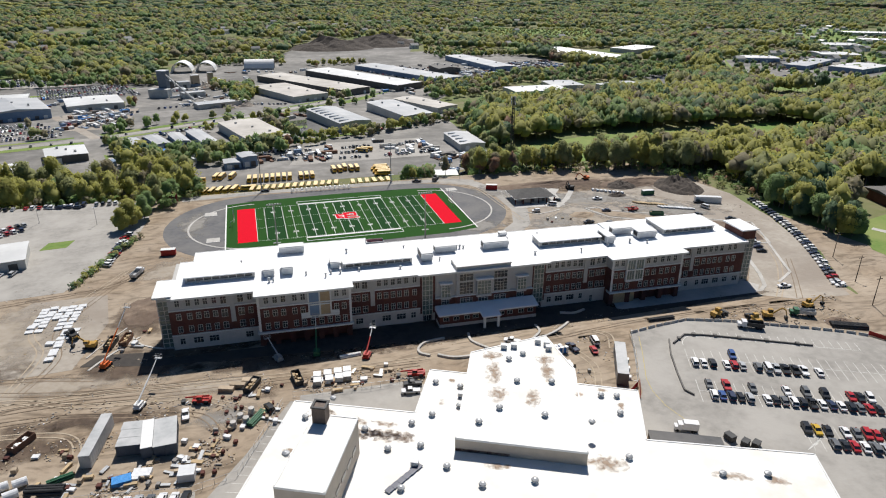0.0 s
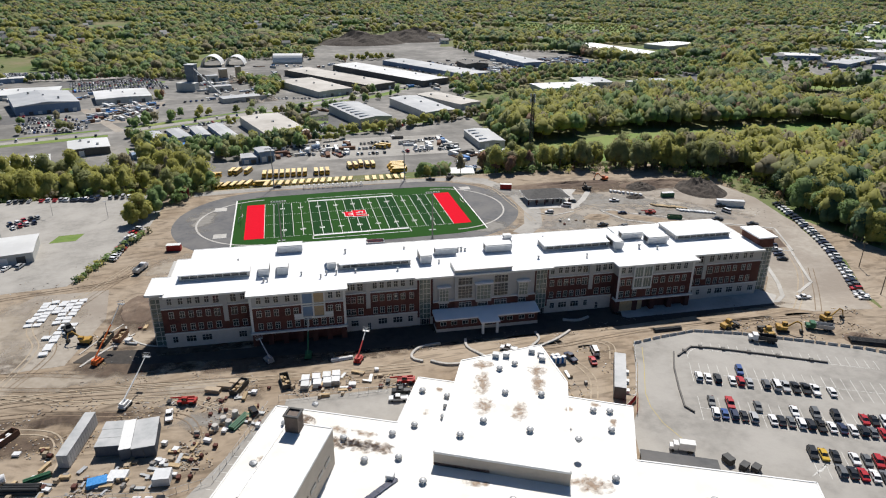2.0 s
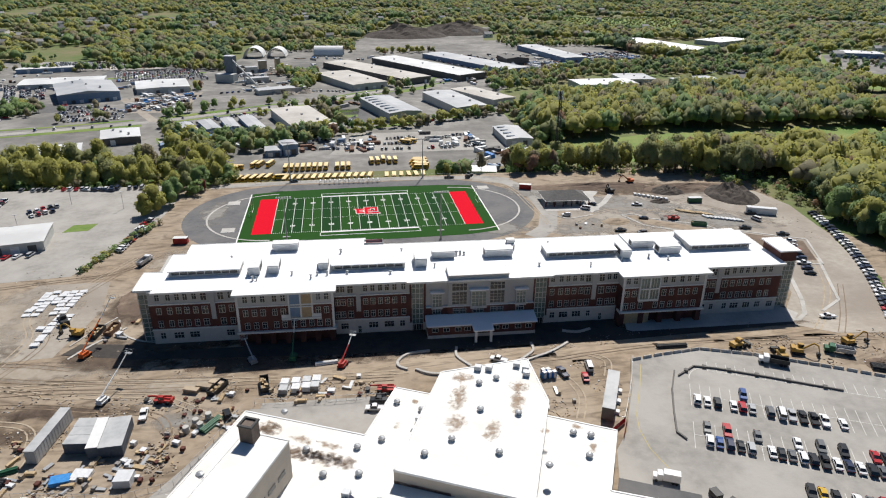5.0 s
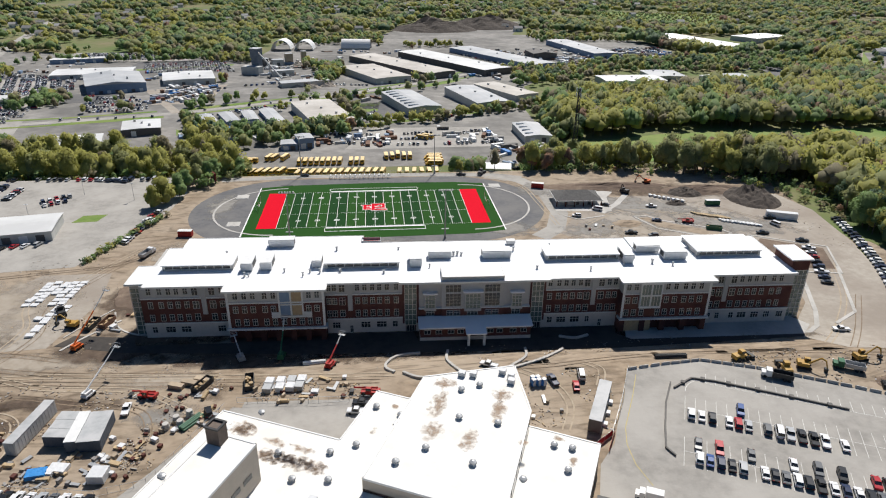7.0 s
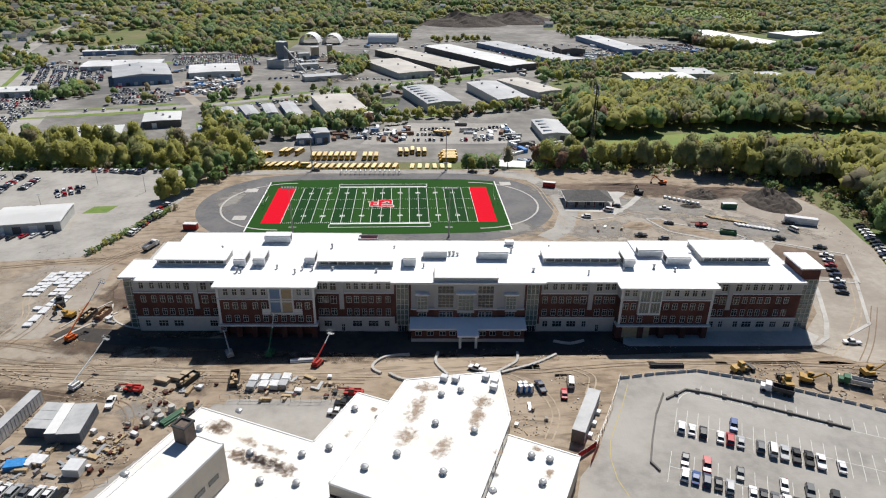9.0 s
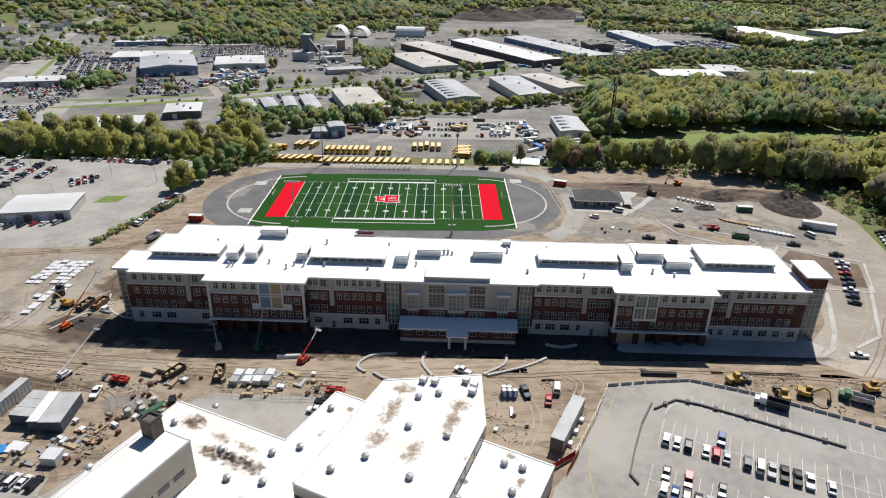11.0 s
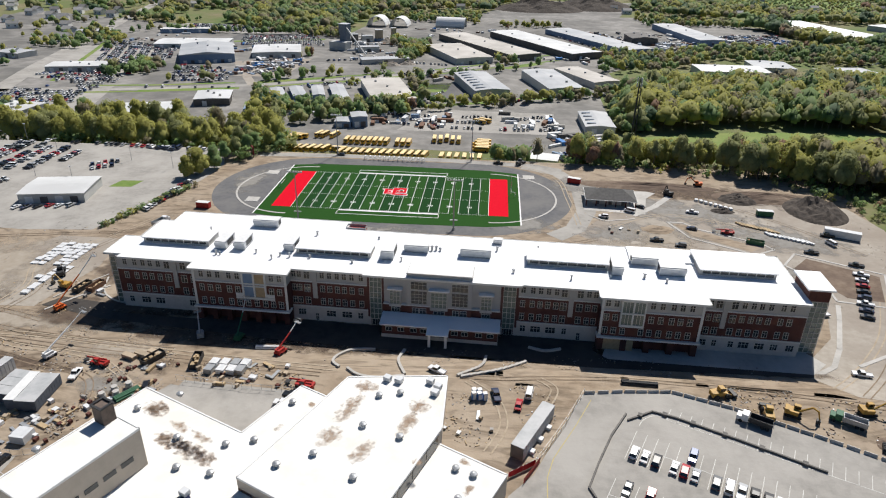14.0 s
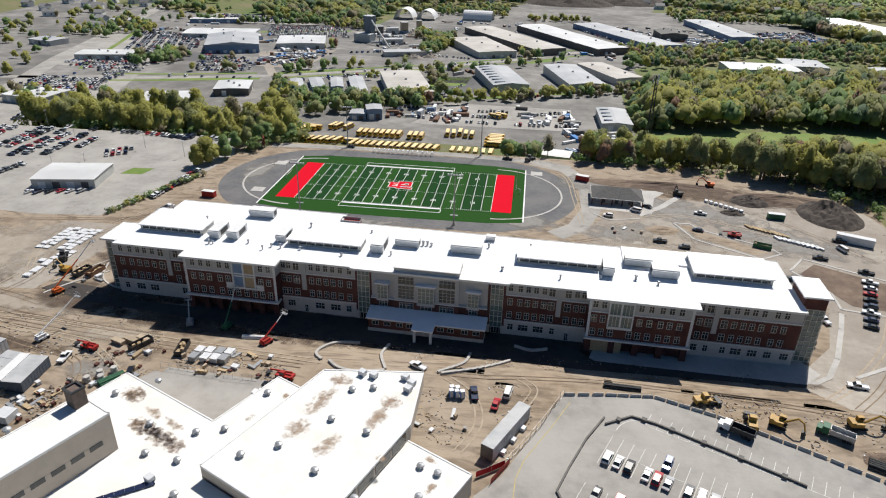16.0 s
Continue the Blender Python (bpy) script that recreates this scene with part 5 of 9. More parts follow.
G_, W_, T_ = M_SHED_GREY, M_SHED_WHITE, M_SHED_TAN
for c, h, rm, wm, lab, rise, doors, lights in (
    (((-268, 350), (-223, 376), (-250, 447), (-296, 414)), 10, G_, M_WALL_BLUE, "large grey-roofed warehouse with blue walls", 2.5, 7, 0),
    (((-346, 446), (-261, 463), (-273, 499), (-350, 494)), 6, W_, M_WALL_PALE, "low white warehouse with a pale roof", 0.8, 6, 0),
    (((-211, 397), (-166, 421), (-178, 470), (-227, 449)), 7, W_, M_WALL_PALE, "pale metal warehouse beside a gravel yard", 0.8, 4, 0),
    (((-180, 178), (-159, 195), (-165, 222), (-190, 208)), 6, W_, M_WALL_DARK, "white-roofed workshop with dark walls", 0.6, 2, 0),
    (((-220, 141), (-183, 145), (-192, 172), (-226, 168)), 6, W_, M_WALL_PALE, "white flat-roofed workshop behind trees", 0.4, 3, 0),
    (((-127, 208), (-119, 212), (-132, 244), (-140, 238)), 4, G_, M_WALL_BLUE, "small storage shed with a grey metal roof", 0.7, 2, 0),
    (((-113, 214), (-104, 218), (-117, 251), (-126, 244)), 4, G_, M_WALL_BLUE, "small storage shed with a grey metal roof", 0.7, 2, 0),
    (((-99, 220), (-90, 221), (-100, 255), (-109, 251)), 4, G_, M_WALL_BLUE, "small storage shed with a grey metal roof", 0.7, 2, 0),
    (((-77, 204), (-67, 210), (-85, 264), (-95, 257)), 4, G_, M_WALL_BLUE, "small storage shed with a grey metal roof", 0.7, 2, 0),
    (((-44, 191), (-15, 207), (-37, 278), (-70, 268)), 8, T_, M_WALL_PALE, "broad warehouse with a patched tan roof", 0.5, 3, 0),
    (((34, 231), (56, 253), (38, 321), (9, 306)), 8, G_, M_WALL_PALE, "grey metal warehouse with long roof lights", 1.4, 3, 7),
    (((95, 253), (119, 267), (102, 345), (70, 331)), 8, G_, M_WALL_PALE, "grey metal warehouse with open side doors", 1.0, 3, 0),
    (((137, 291), (156, 312), (126, 373), (105, 355)), 7, T_, M_WALL_PALE, "tan-roofed warehouse beside trees", 0.6, 3, 0),
    (((7, 396), (42, 425), (0, 509), (-32, 482)), 8, T_, M_WALL_PALE, "pale warehouse with a tan gravel roof", 0.5, 4, 0),
    (((69, 430), (92, 455), (7, 597), (-30, 575)), 8, T_, M_WALL_DARK, "long tan-roofed warehouse with dark walls", 0.6, 3, 0),
    (((135, 447), (161, 481), (70, 638), (40, 609)), 8, W_, M_WALL_DARK, "long white-roofed warehouse with dark walls", 0.5, 2, 0),
    (((200, 491), (229, 522), (145, 677), (115, 658)), 7, G_, M_WALL_BLUE, "long grey-roofed warehouse with loading doors", 0.5, 2, 0),
    (((305, 579), (338, 601), (309, 752), (277, 735)), 8, G_, M_WALL_BLUE, "long blue-grey warehouse at the edge of the woods", 0.6, 3, 0),
    (((218, 569), (250, 591), (246, 625), (215, 615)), 9, M_WALL_DARK, M_WALL_DARK, "dark brown workshop among scrap piles", 2.0, 2, 0),
    (((506, 633), (570, 659), (517, 823), (460, 804)), 9, M_ROOF, M_WALL_PALE, "very large white flat-roofed warehouse in the woods", 0.4, 4, 0),
    (((636, 744), (708, 801), (686, 842), (613, 791)), 8, M_ROOF, M_WALL_PALE, "white flat-roofed warehouse in the woods", 0.4, 4, 0),
    (((250, 345), (316, 406), (315, 444), (249, 382)), 7, W_, M_WALL_PALE, "low grey-roofed works in the woods", 0.6, 3, 0),
    (((311, 386), (354, 427), (354, 457), (315, 440)), 7, G_, M_WALL_PALE, "low grey-roofed works annexe in the woods", 0.6, 3, 0),
    (((382, 338), (433, 375), (417, 428), (371, 399)), 7, G_, M_WALL_PALE, "grey-roofed works with a dark roof panel", 0.6, 3, 0),
    (((110, 144), (130, 152), (129, 193), (109, 186)), 6, G_, M_WALL_PALE, "grey metal shed beside a vehicle yard", 1.0, 2, 4),
    (((-63, 139), (-52, 142), (-53, 154), (-64, 151)), 5, G_, M_WALL_BLUE, "low blue-grey bus depot office", 0.3, 2, 0),
    (((-51, 142), (-41, 145), (-45, 158), (-55, 155)), 8, G_, M_WALL_BLUE, "two-storey blue-grey bus depot office", 0.5, 2, 0),
    (((68, 74), (86, 81), (88, 92), (71, 88)), 4, W_, M_WALL_PALE, "small white-roofed shed behind the track", 0.4, 2, 0),
    (((-169, -37), (-141, -29), (-145, -7), (-173, -15)), 5.2, W_, M_WALL_PALE, "white-roofed workshop in the middle of a car park", 0.6, 4, 0),
    (((288, -70), (330, -75), (336, -50), (292, -45)), 6, M_WALL_DARK, M_BRICK, "low brown-roofed building among trees", 1.6, 3, 0),
    (((-368, 285), (-318, 300), (-324, 322), (-374, 312)), 6, W_, M_WALL_PALE, "long white showroom beside a car sales lot", 0.3, 6, 0),
    (((-470, 360), (-440, 352), (-434, 372), (-464, 384)), 6, G_, M_WALL_PALE, "grey shop building beside the main road", 0.5, 3, 0),
    (((-322, 132), (-285, 132), (-282, 158), (-318, 160)), 6, W_, M_WALL_PALE, "white service building beside a car lot", 0.4, 4, 0),
    (((750, 600), (800, 585), (815, 620), (765, 640)), 8, W_, M_WALL_BLUE, "long pale warehouse in a far business park", 0.5, 4, 0),
    (((920, 620), (980, 590), (1000, 640), (940, 665)), 8, W_, M_WALL_PALE, "white warehouse in a far business park", 0.5, 4, 0),
    (((1050, 760), (1130, 730), (1150, 780), (1070, 810)), 8, W_, M_WALL_PALE, "white warehouse in a far business park", 0.5, 4, 0),
    (((770, 497), (880, 556), (865, 584), (755, 525)), 7, G_, M_WALL_BLUE, "long grey-roofed works in a far business park", 0.5, 5, 0),
    (((815, 440), (900, 466), (885, 512), (800, 486)), 8, W_, M_WALL_BLUE, "white-roofed warehouse with blue walls in a far business park", 0.5, 4, 0),
    (((620, 352), (700, 338), (702, 350), (622, 364)), 4, G_, M_WALL_DARK, "long low dark shed beside a lawn", 0.5, 3, 0),
    (((600, 432), (622, 424), (626, 438), (604, 446)), 5, G_, M_WALL_BLUE, "small blue-grey workshop beside a lane", 0.8, 2, 0),
    (((1240, 830), (1330, 800), (1350, 840), (1260, 870)), 8, M_ROOF, M_WALL_PALE, "white flat-roofed store beyond the woods", 0.4, 4, 0),
    (((1370, 1000), (1470, 960), (1490, 1000), (1390, 1040)), 8, M_ROOF, M_WALL_PALE, "white flat-roofed store beyond the woods", 0.4, 4, 0),
    (((-480, 520), (-440, 530), (-446, 550), (-486, 540)), 6, G_, M_WALL_PALE, "grey shop building beside the main road", 0.5, 3, 0),
    (((-390, 560), (-330, 575), (-334, 590), (-394, 575)), 6, W_, M_WALL_BLUE, "long low blue building behind the yards", 0.4, 3, 0),
):
    warehouse(*c, h, rm, wm, lab, rise, doors, lights)
for i, (x, y) in enumerate(scatter(HOMES_E, 75, np.random.default_rng(40))):
    a = RNG.uniform(0, 3.1)
    u, v = Vector((math.cos(a), math.sin(a))) * 7.5, Vector((-math.sin(a), math.cos(a))) * 5
    o = Vector((x, y))
    warehouse(o - u - v, o + u - v, o + u + v, o - u + v, 6, G_ if i % 3 else M_WALL_DARK, M_WALL_PALE, "pale house with a pitched %s roof among far trees" % ("grey" if i % 3 else "dark"), 2.6, 2, 0, "house")

# ---- the old school in front ----
old = thing("old_school", "sprawling low old school with stained white flat roofs and beige walls", "school")
LOW = [(-40, -169.5), (-10, -183.4), (-0.7, -164.8), (12, -171), (36, -182.3), (52.4, -190.8), (43, -210), (79.5, -226), (66, -256), (-72, -262), (-76, -246)]
MAIN = [(11.8, -165), (37.1, -162), (37.2, -181.7), (24, -214.5), (-4.4, -200.8)]
HIGH = [(-26.8, -195.3), (-37.3, -217.5), (-47.2, -212.8), (-36.7, -190.6)]


def old_block(poly, z0, z1, label):
    n = len(poly)
    if sum(poly[i][0] * poly[(i + 1) % n][1] - poly[(i + 1) % n][0] * poly[i][1] for i in range(n)) < 0:
        poly = poly[::-1]
    bm = bmesh.new()
    prism(bm, poly, z0, z1 - 0.25)
    part("wall", bm, M_BEIGE, old, label)
    bm = bmesh.new()
    prism(bm, poly, z1 - 0.25, z1)
    part("roof", bm, M_ROOF_OLD, old, "stained white membrane roof")
    rim = bmesh.new()
    for i in range(n):
        a, b = Vector(poly[i]), Vector(poly[(i + 1) % n])
        d = (b - a).normalized()
        o = Vector((d.y, -d.x))
        prism(rim, [tuple(a + o * 0.1), tuple(b + o * 0.1), tuple(b - o * 0.3), tuple(a - o * 0.3)], z1 - 0.45, z1 + 0.13)
    part("roof_edge", rim, M_WHITE, old, "white roof edge")


old_block(LOW, -1, 9.7, "low beige wall")
old_block(MAIN, 9.2, 13.6, "raised beige wall of the hall")
old_block(HIGH, 9.2, 20.0, "tall beige wall of the stage house")


annexe = bmesh.new()
prism(annexe, [(45.6, -208.5), (61.8, -216.6), (63.5, -212.2), (47.4, -204.6)], 2.0, 7.3)
part("wall", annexe, M_BEIGE, old, "low beige annexe wall")
annexe = bmesh.new()
prism(annexe, [(45.4, -208.6), (61.9, -216.9), (63.8, -212.1), (47.4, -204.3)], 7.3, 7.5)
part("roof", annexe, M_ASPHALT, old, "dark flat annexe roof")


def on_wall(p0, p1, z0, z1, t, out, material, name, label, s0=0.0, s1=1.0):
    a, b = Vector(p0), Vector(p1)
    d = (b - a).normalized()
    o = Vector((d.y, -d.x)) * out
    p, q = a.lerp(b, s0) + o, a.lerp(b, s1) + o
    n = Vector((d.y, -d.x)) * t
    bm = bmesh.new()
    prism(bm, [tuple(p), tuple(q), tuple(q + n), tuple(p + n)], z0, z1)
    return part(name, bm, material, old, label)


for i in range(5):
    on_wall((37.2, -181.7), (24, -214.5), 10.5, 12.9, 0.12, -0.12 if i < 0 else -0.14, M_GLASS, "window_strip", "grey strip window", 0.06 + 0.18 * i, 0.22 + 0.18 * i)
for i in range(5):
    on_wall((-26.8, -195.3), (-37.3, -217.5), 13.2, 14.4, 0.1, -0.12, M_GLASS, "slit_window", "dark narrow window", 0.12 + 0.17 * i, 0.24 + 0.17 * i)
on_wall((-4.4, -200.8), (24, -214.5), 9.72, 10.6, 0.3, -0.3, M_BRICK, "brick_upstand", "brick upstand", 0.0, 0.42)

M_SPOT = mat("roof_dirt_patch", (0.26, 0.17, 0.11), (0.42, 0.33, 0.25), 0.9, 0.95)
nt = M_SPOT.node_tree
tc = nt.nodes.new("ShaderNodeTexCoord")
ln = nt.nodes.new("ShaderNodeVectorMath")
ln.operation = "LENGTH"
nz = nt.nodes.new("ShaderNodeTexNoise")
nz.inputs["Scale"].default_value = 0.7
nz.inputs["Detail"].default_value = 6
geo_n = nt.nodes.new("ShaderNodeNewGeometry")
nt.links.new(geo_n.outputs["Position"], nz.inputs["Vector"])
ad = nt.nodes.new("ShaderNodeMath")
ad.operation = "MULTIPLY_ADD"
ad.inputs[1].default_value = 2.6
nt.links.new(nz.outputs[0], ad.inputs[0])
nt.links.new(tc.outputs["Object"], ln.inputs[0])
nt.links.new(ln.outputs["Value"], ad.inputs[2])
mr = nt.nodes.new("ShaderNodeMapRange")
mr.inputs[1].default_value, mr.inputs[2].default_value = 1.3, 2.25
mr.inputs[3].default_value, mr.inputs[4].default_value = 0.8, 0.0
nt.links.new(ad.outputs[0], mr.inputs[0])
nt.links.new(mr.outputs[0], nt.nodes["Principled BSDF"].inputs["Alpha"])


def spot(x, y, z, rx, ry, rz=-25):
    bm = bmesh.new()
    bmesh.ops.create_circle(bm, cap_ends=True, segments=20, radius=1.0)
    s = part("roof_stain", bm, M_SPOT, old, "brown dirt stain on the roof")
    s.matrix_basis = pose(x, y, z + 0.02, 0, 0, rz) @ Matrix.Diagonal((rx, ry, 1, 1))


for a in ((17, -168.5, 13.6, 3.4, 3.0), (14.5, -177, 13.6, 2.6, 6), (31, -175, 13.6, 3.2, 3.0), (29, -181, 13.6, 2.2, 5), (33, -193, 13.6, 1.6, 1.3), (12, -187, 13.6, 3.0, 4.0), (20, -191, 13.6, 2.4, 4.5), (-27, -187, 9.7, 3.2, 2.2), (-22.5, -189, 9.7, 3.0, 2.4), (-18, -191, 9.7, 3.0, 2.4), (-14.5, -193, 9.7, 2.6, 2.0), (-25, -188, 9.7, 4.5, 2.6), (-20, -190.5, 9.7, 4.5, 2.6), (-16, -192, 9.7, 4, 2.4), (-22, -189.5, 9.7, 5, 2.4), (-34, -177, 9.7, 4.0, 3.0), (-33, -178, 9.7, 3.0, 3.0), (-25, -183, 9.7, 4, 1.6), (-19, -186, 9.7, 4, 1.4), (29, -215, 9.7, 5.5, 3.2),
          (4, -209, 9.7, 4.5, 1.2), (-43, -190, 9.7, 2.0, 1.2), (-45, -198, 9.7, 1.5, 3.5), (55, -227, 9.7, 5, 1.6), (64, -231, 9.7, 3.5, 1.6), (43, -188, 9.7, 1.6, 1.2), (44, -196, 9.7, 1.2, 2.0), (4, -172, 9.7, 1.2, 1.2), (-2, -181, 9.7, 1.0, 1.6)):
    spot(*a)


def roof_fan(x, y, z, r=0.65):
    t = thing("roof_fan", "round grey mushroom fan on the old school roof", "roof fan", "fans on the old school roof", x, y, z)
    bm = bmesh.new()
    cyl(bm, (0, 0, 0), (0, 0, 0.6), r * 0.7, r * 0.7, 12)
    part("curb", bm, M_HVAC, t)
    bm = bmesh.new()
    cyl(bm, (0, 0, 0.6), (0, 0, 0.95), r * 1.15, r * 1.0, 14)
    cyl(bm, (0, 0, 0.95), (0, 0, 1.2), r * 1.0, r * 0.3, 14)
    part("cowl", bm, M_METAL, t, smooth=False)


for x, y, z in ((19, -183, 13.6), (28, -186, 13.6), (21, -172, 13.6), (26, -170.5, 13.6), (10, -193, 13.6), (20, -199, 13.6), (3, -197, 13.6), (30, -205, 13.6), (5, -176, 9.7), (-1, -172, 9.7), (-6, -186, 9.7), (2, -184.5, 9.7), (-12, -197, 9.7), (-20, -196, 9.7), (-8, -206, 9.7), (-20, -210, 9.7), (-38, -178, 9.7), (-30, -172, 9.7),
                (-12, -188, 9.7), (45, -192, 9.7), (41, -190.5, 9.7), (42, -199, 9.7), (35, -215, 9.7), (53, -226, 9.7), (63, -229, 9.7), (10, -216, 9.7), (-2, -214, 9.7), (-24, -187, 9.7), (-44, -204, 20.0)):
    roof_fan(x, y, z, 0.8)
for x, y, z in ((25, -166, 13.6), (33, -165.5, 13.6), (34.5, -170, 13.6), (35, -167.5, 13.6), (22, -165.5, 13.6), (4, -180, 9.7), (-15, -203, 9.7)):
    t = thing("rooftop_unit", "small grey square cooling unit on the old roof", "rooftop unit", "cooling units on the old school roof", x, y, z, -25)
    part("casing", boxes((-0.9, -0.8, 0.25, 0.9, 0.8, 1.4)), M_HVAC, t)
    part("curb", boxes((-0.8, -0.7, 0, 0.8, 0.7, 0.25)), M_METAL, t)
    part("grille", boxes((-0.92, -0.5, 0.5, -0.9, 0.5, 1.2)), M_BLACK, t)
ch = thing("chimney", "dark brown square roof stack with an open top", "chimney", x=-35.2, y=-193.6, z=20.0, rz=-25)
part("shaft", boxes((-1.6, -1.5, 0, 1.6, 1.5, 4.2)), mat("brown_steel", (0.11, 0.085, 0.07), (0.16, 0.12, 0.1), 0.9, 0.7), ch)
part("cap", boxes((-1.8, -1.7, 4.2, 1.8, -1.2, 4.6), (-1.8, 1.2, 4.2, 1.8, 1.7, 4.6), (-1.8, -1.2, 4.2, -1.3, 1.2, 4.6), (1.3, -1.2, 4.2, 1.8, 1.2, 4.6)), M_BLACK, ch)
M_SOLAR = mat("solar_cell", (0.015, 0.02, 0.05), (0.02, 0.03, 0.07), 2.0, 0.2, spec=0.6)
for i in range(6):
    t = thing("solar_panel", "dark blue solar panel tilted on the white roof", "solar panel", "solar panels on the old school roof", -22.5 + i * 1.6, -209.5 + i * 1.1, 9.72, 38)
    part("panel", boxes((-0.95, -0.75, 0.3, 0.95, 0.75, 0.36)), M_SOLAR, t)
    part("stand", boxes((-0.9, -0.6, 0, -0.8, 0.6, 0.3), (0.8, -0.6, 0, 0.9, 0.6, 0.3)), M_METAL, t)

# ---- surfaces round the schools ----
LOT_POLY = [(74, -152.5), (85, -151.5), (98, -150.5), (113, -156), (133, -166), (146, -173), (152, -178), (200, -250), (190, -330), (66, -300), (79.5, -227), (46, -211), (53, -191), (59, -184), (66, -169)]
drape("school_court", [(-38, -155), (-4, -158), (0, -163), (-10, -182), (-40, -168)], M_LOT, 0.1, "worn asphalt court behind the old school", "court")
drape("school_lane", [(-41, -157), (-36, -158), (-41, -171), (-62, -214), (-72, -245), (-90, -245), (-66, -194), (-52, -174)], M_LOT, 0.1, "asphalt lane with stall lines beside the old school", "lane")
drape("staff_lot", [(-130, -178), (-66, -187), (-66, -194), (-90, -245), (-180, -230)], M_LOT, 0.1, "asphalt car park below the site fence", "car park")
drape("parking_lot", LOT_POLY, M_LOT, 0.1, "pale worn asphalt car park with white stall lines", "car park")
# strip kept inside the school's shadow; its near-black colour paints the shade deeper
drape("base_course", [(-100, -113), (-80, -116), (-78, -121), (-47, -122), (-46, -118), (12, -120), (13, -126), (50, -127), (52, -121), (80, -122), (80, -127), (84, -131), (144, -133), (143, -135), (78, -137), (30, -134), (-20, -131), (-80, -125), (-104, -119)], M_FRONT_SHADE, 0.14, "ground strip coloured near black to deepen the shade along the new front", "base course")
drape("west_car_park", [(-330, -50), (-150, -62), (-121, -59), (-106, -22), (-100, 5), (-98, 30), (-111, 57), (-330, 56)], M_LOT, 0.05, "broad pale asphalt car park", "car park")
drape("lawn_patch", [(-141, -10), (-139, -1), (-128, 0), (-130, -9)], M_GRASS, 0.1, "small green lawn in a car park", "lawn")
drape("site_road", [(172, -150), (200, -105), (214, -60), (221, -20), (216, 4), (190, 8), (120, 6), (96, -22), (84, -40), (105, -60), (150, -62), (168, -84), (158, -112), (140, -132), (150, -146)], M_GRAVEL, 0.06, "pale compacted gravel site road", "road")
drape("gravel_pad", [(-130, -66), (-104, -66), (-100, -90), (-106, -120), (-135, -122), (-150, -100)], M_GRAVEL, 0.06, "pale gravel storage pad", "gravel")
drape("planting_bed", [(166, -62), (174, -53), (196, -66), (188, -86), (176, -84)], M_DIRT_DARK, 0.12, "bare planting bed inside kerbs", "bed")
drape("planting_bed", [(128, -24), (134, -36), (154, -49), (160, -45), (139, -31), (133, -24)], M_DIRT, 0.12, "bare traffic island inside kerbs", "bed")
drape("entrance_walk", [(82, -131), (84, -125), (108, -123.5), (146, -121), (150, -127), (144, -133), (110, -134)], M_CONCRETE, 0.12, "pale concrete walk along the front", "pavement")
drape("pavilion_apron", [(90, -12), (118, -14), (122, 6), (128, 14), (124, 16), (100, 14), (92, 4)], M_CONCRETE, 0.1, "concrete apron round a pavilion", "pavement")
drape("pavilion_walk", strip([(112, -16), (124, -4), (134, 10)], 3.0), M_CONCRETE, 0.12, "pale concrete footpath", "pavement")
drape("garden_lawn", [(232, -170), (228, -110), (250, -80), (330, -60), (390, -60), (390, -200), (260, -220)], M_GRASS, 0.1, "mown green lawn with a path", "lawn")
drape("garden_path", strip([(252, -88), (262, -108), (268, -128), (262, -150), (270, -180)], 4), M_CONCRETE, 0.15, "winding concrete garden path", "path")
drape("verge", [(176, -150), (203, -105), (217, -60), (222, -60), (232, -110), (200, -170), (170, -185)], M_DIRT, 0.05, "dry grassy verge", "verge")
drape("track_lane", strip([(64, 47), (82, 38), (91, 18), (91, -14), (84, -34), (74, -44)], 9), M_LOT, 0.075, "grey asphalt lane curving round the track", "lane")
drape("hard_shoulder", strip([(-84, 49), (-40, 52.5), (20, 52), (70, 48), (84, 42)], 6), M_LOT, 0.08, "asphalt lane behind the track", "lane")


def kerb(pts, w=0.3, h=0.18, closed=True):
    t = bmesh.new()
    n = len(pts)
    for i in range(n if closed else n - 1):
        a, b = Vector(pts[i]), Vector(pts[(i + 1) % n])
        d = (b - a).normalized() * 0.1
        o = Vector((-d.y, d.x)).normalized() * w / 2
        z = ground_z(*((a + b) / 2))
        prism(t, [tuple(a - d + o), tuple(b + d + o), tuple(b + d - o), tuple(a - d - o)], z, z + h)
    tagged(part("kerb", t, M_CONCRETE), "pale concrete kerb", "kerb", kind="structure")


kerb([(163, -60), (171, -49), (199, -64), (188, -90), (171, -87), (172, -76)], 0.9, 0.2)
kerb([(126, -22), (132, -38), (155, -52), (164, -46), (161, -41), (137, -28), (133, -22)], 0.9, 0.2)
kerb([(145, -133), (152, -128), (158, -118), (166, -100), (170, -90)], 1.6, 0.18, False)
kerb([(160, -127), (172, -120), (184, -96), (190, -84)], 1.2, 0.18, False)
kerb([(92, -18), (98, -24), (112, -20)], 0.8, 0.2, False)

# stall lines
LD, LN = Vector((0.905, -0.425)), Vector((0.425, 0.905))


def lot(s, n):
    return (84 + s * LD.x + n * LN.x, -174 + s * LD.y + n * LN.y)


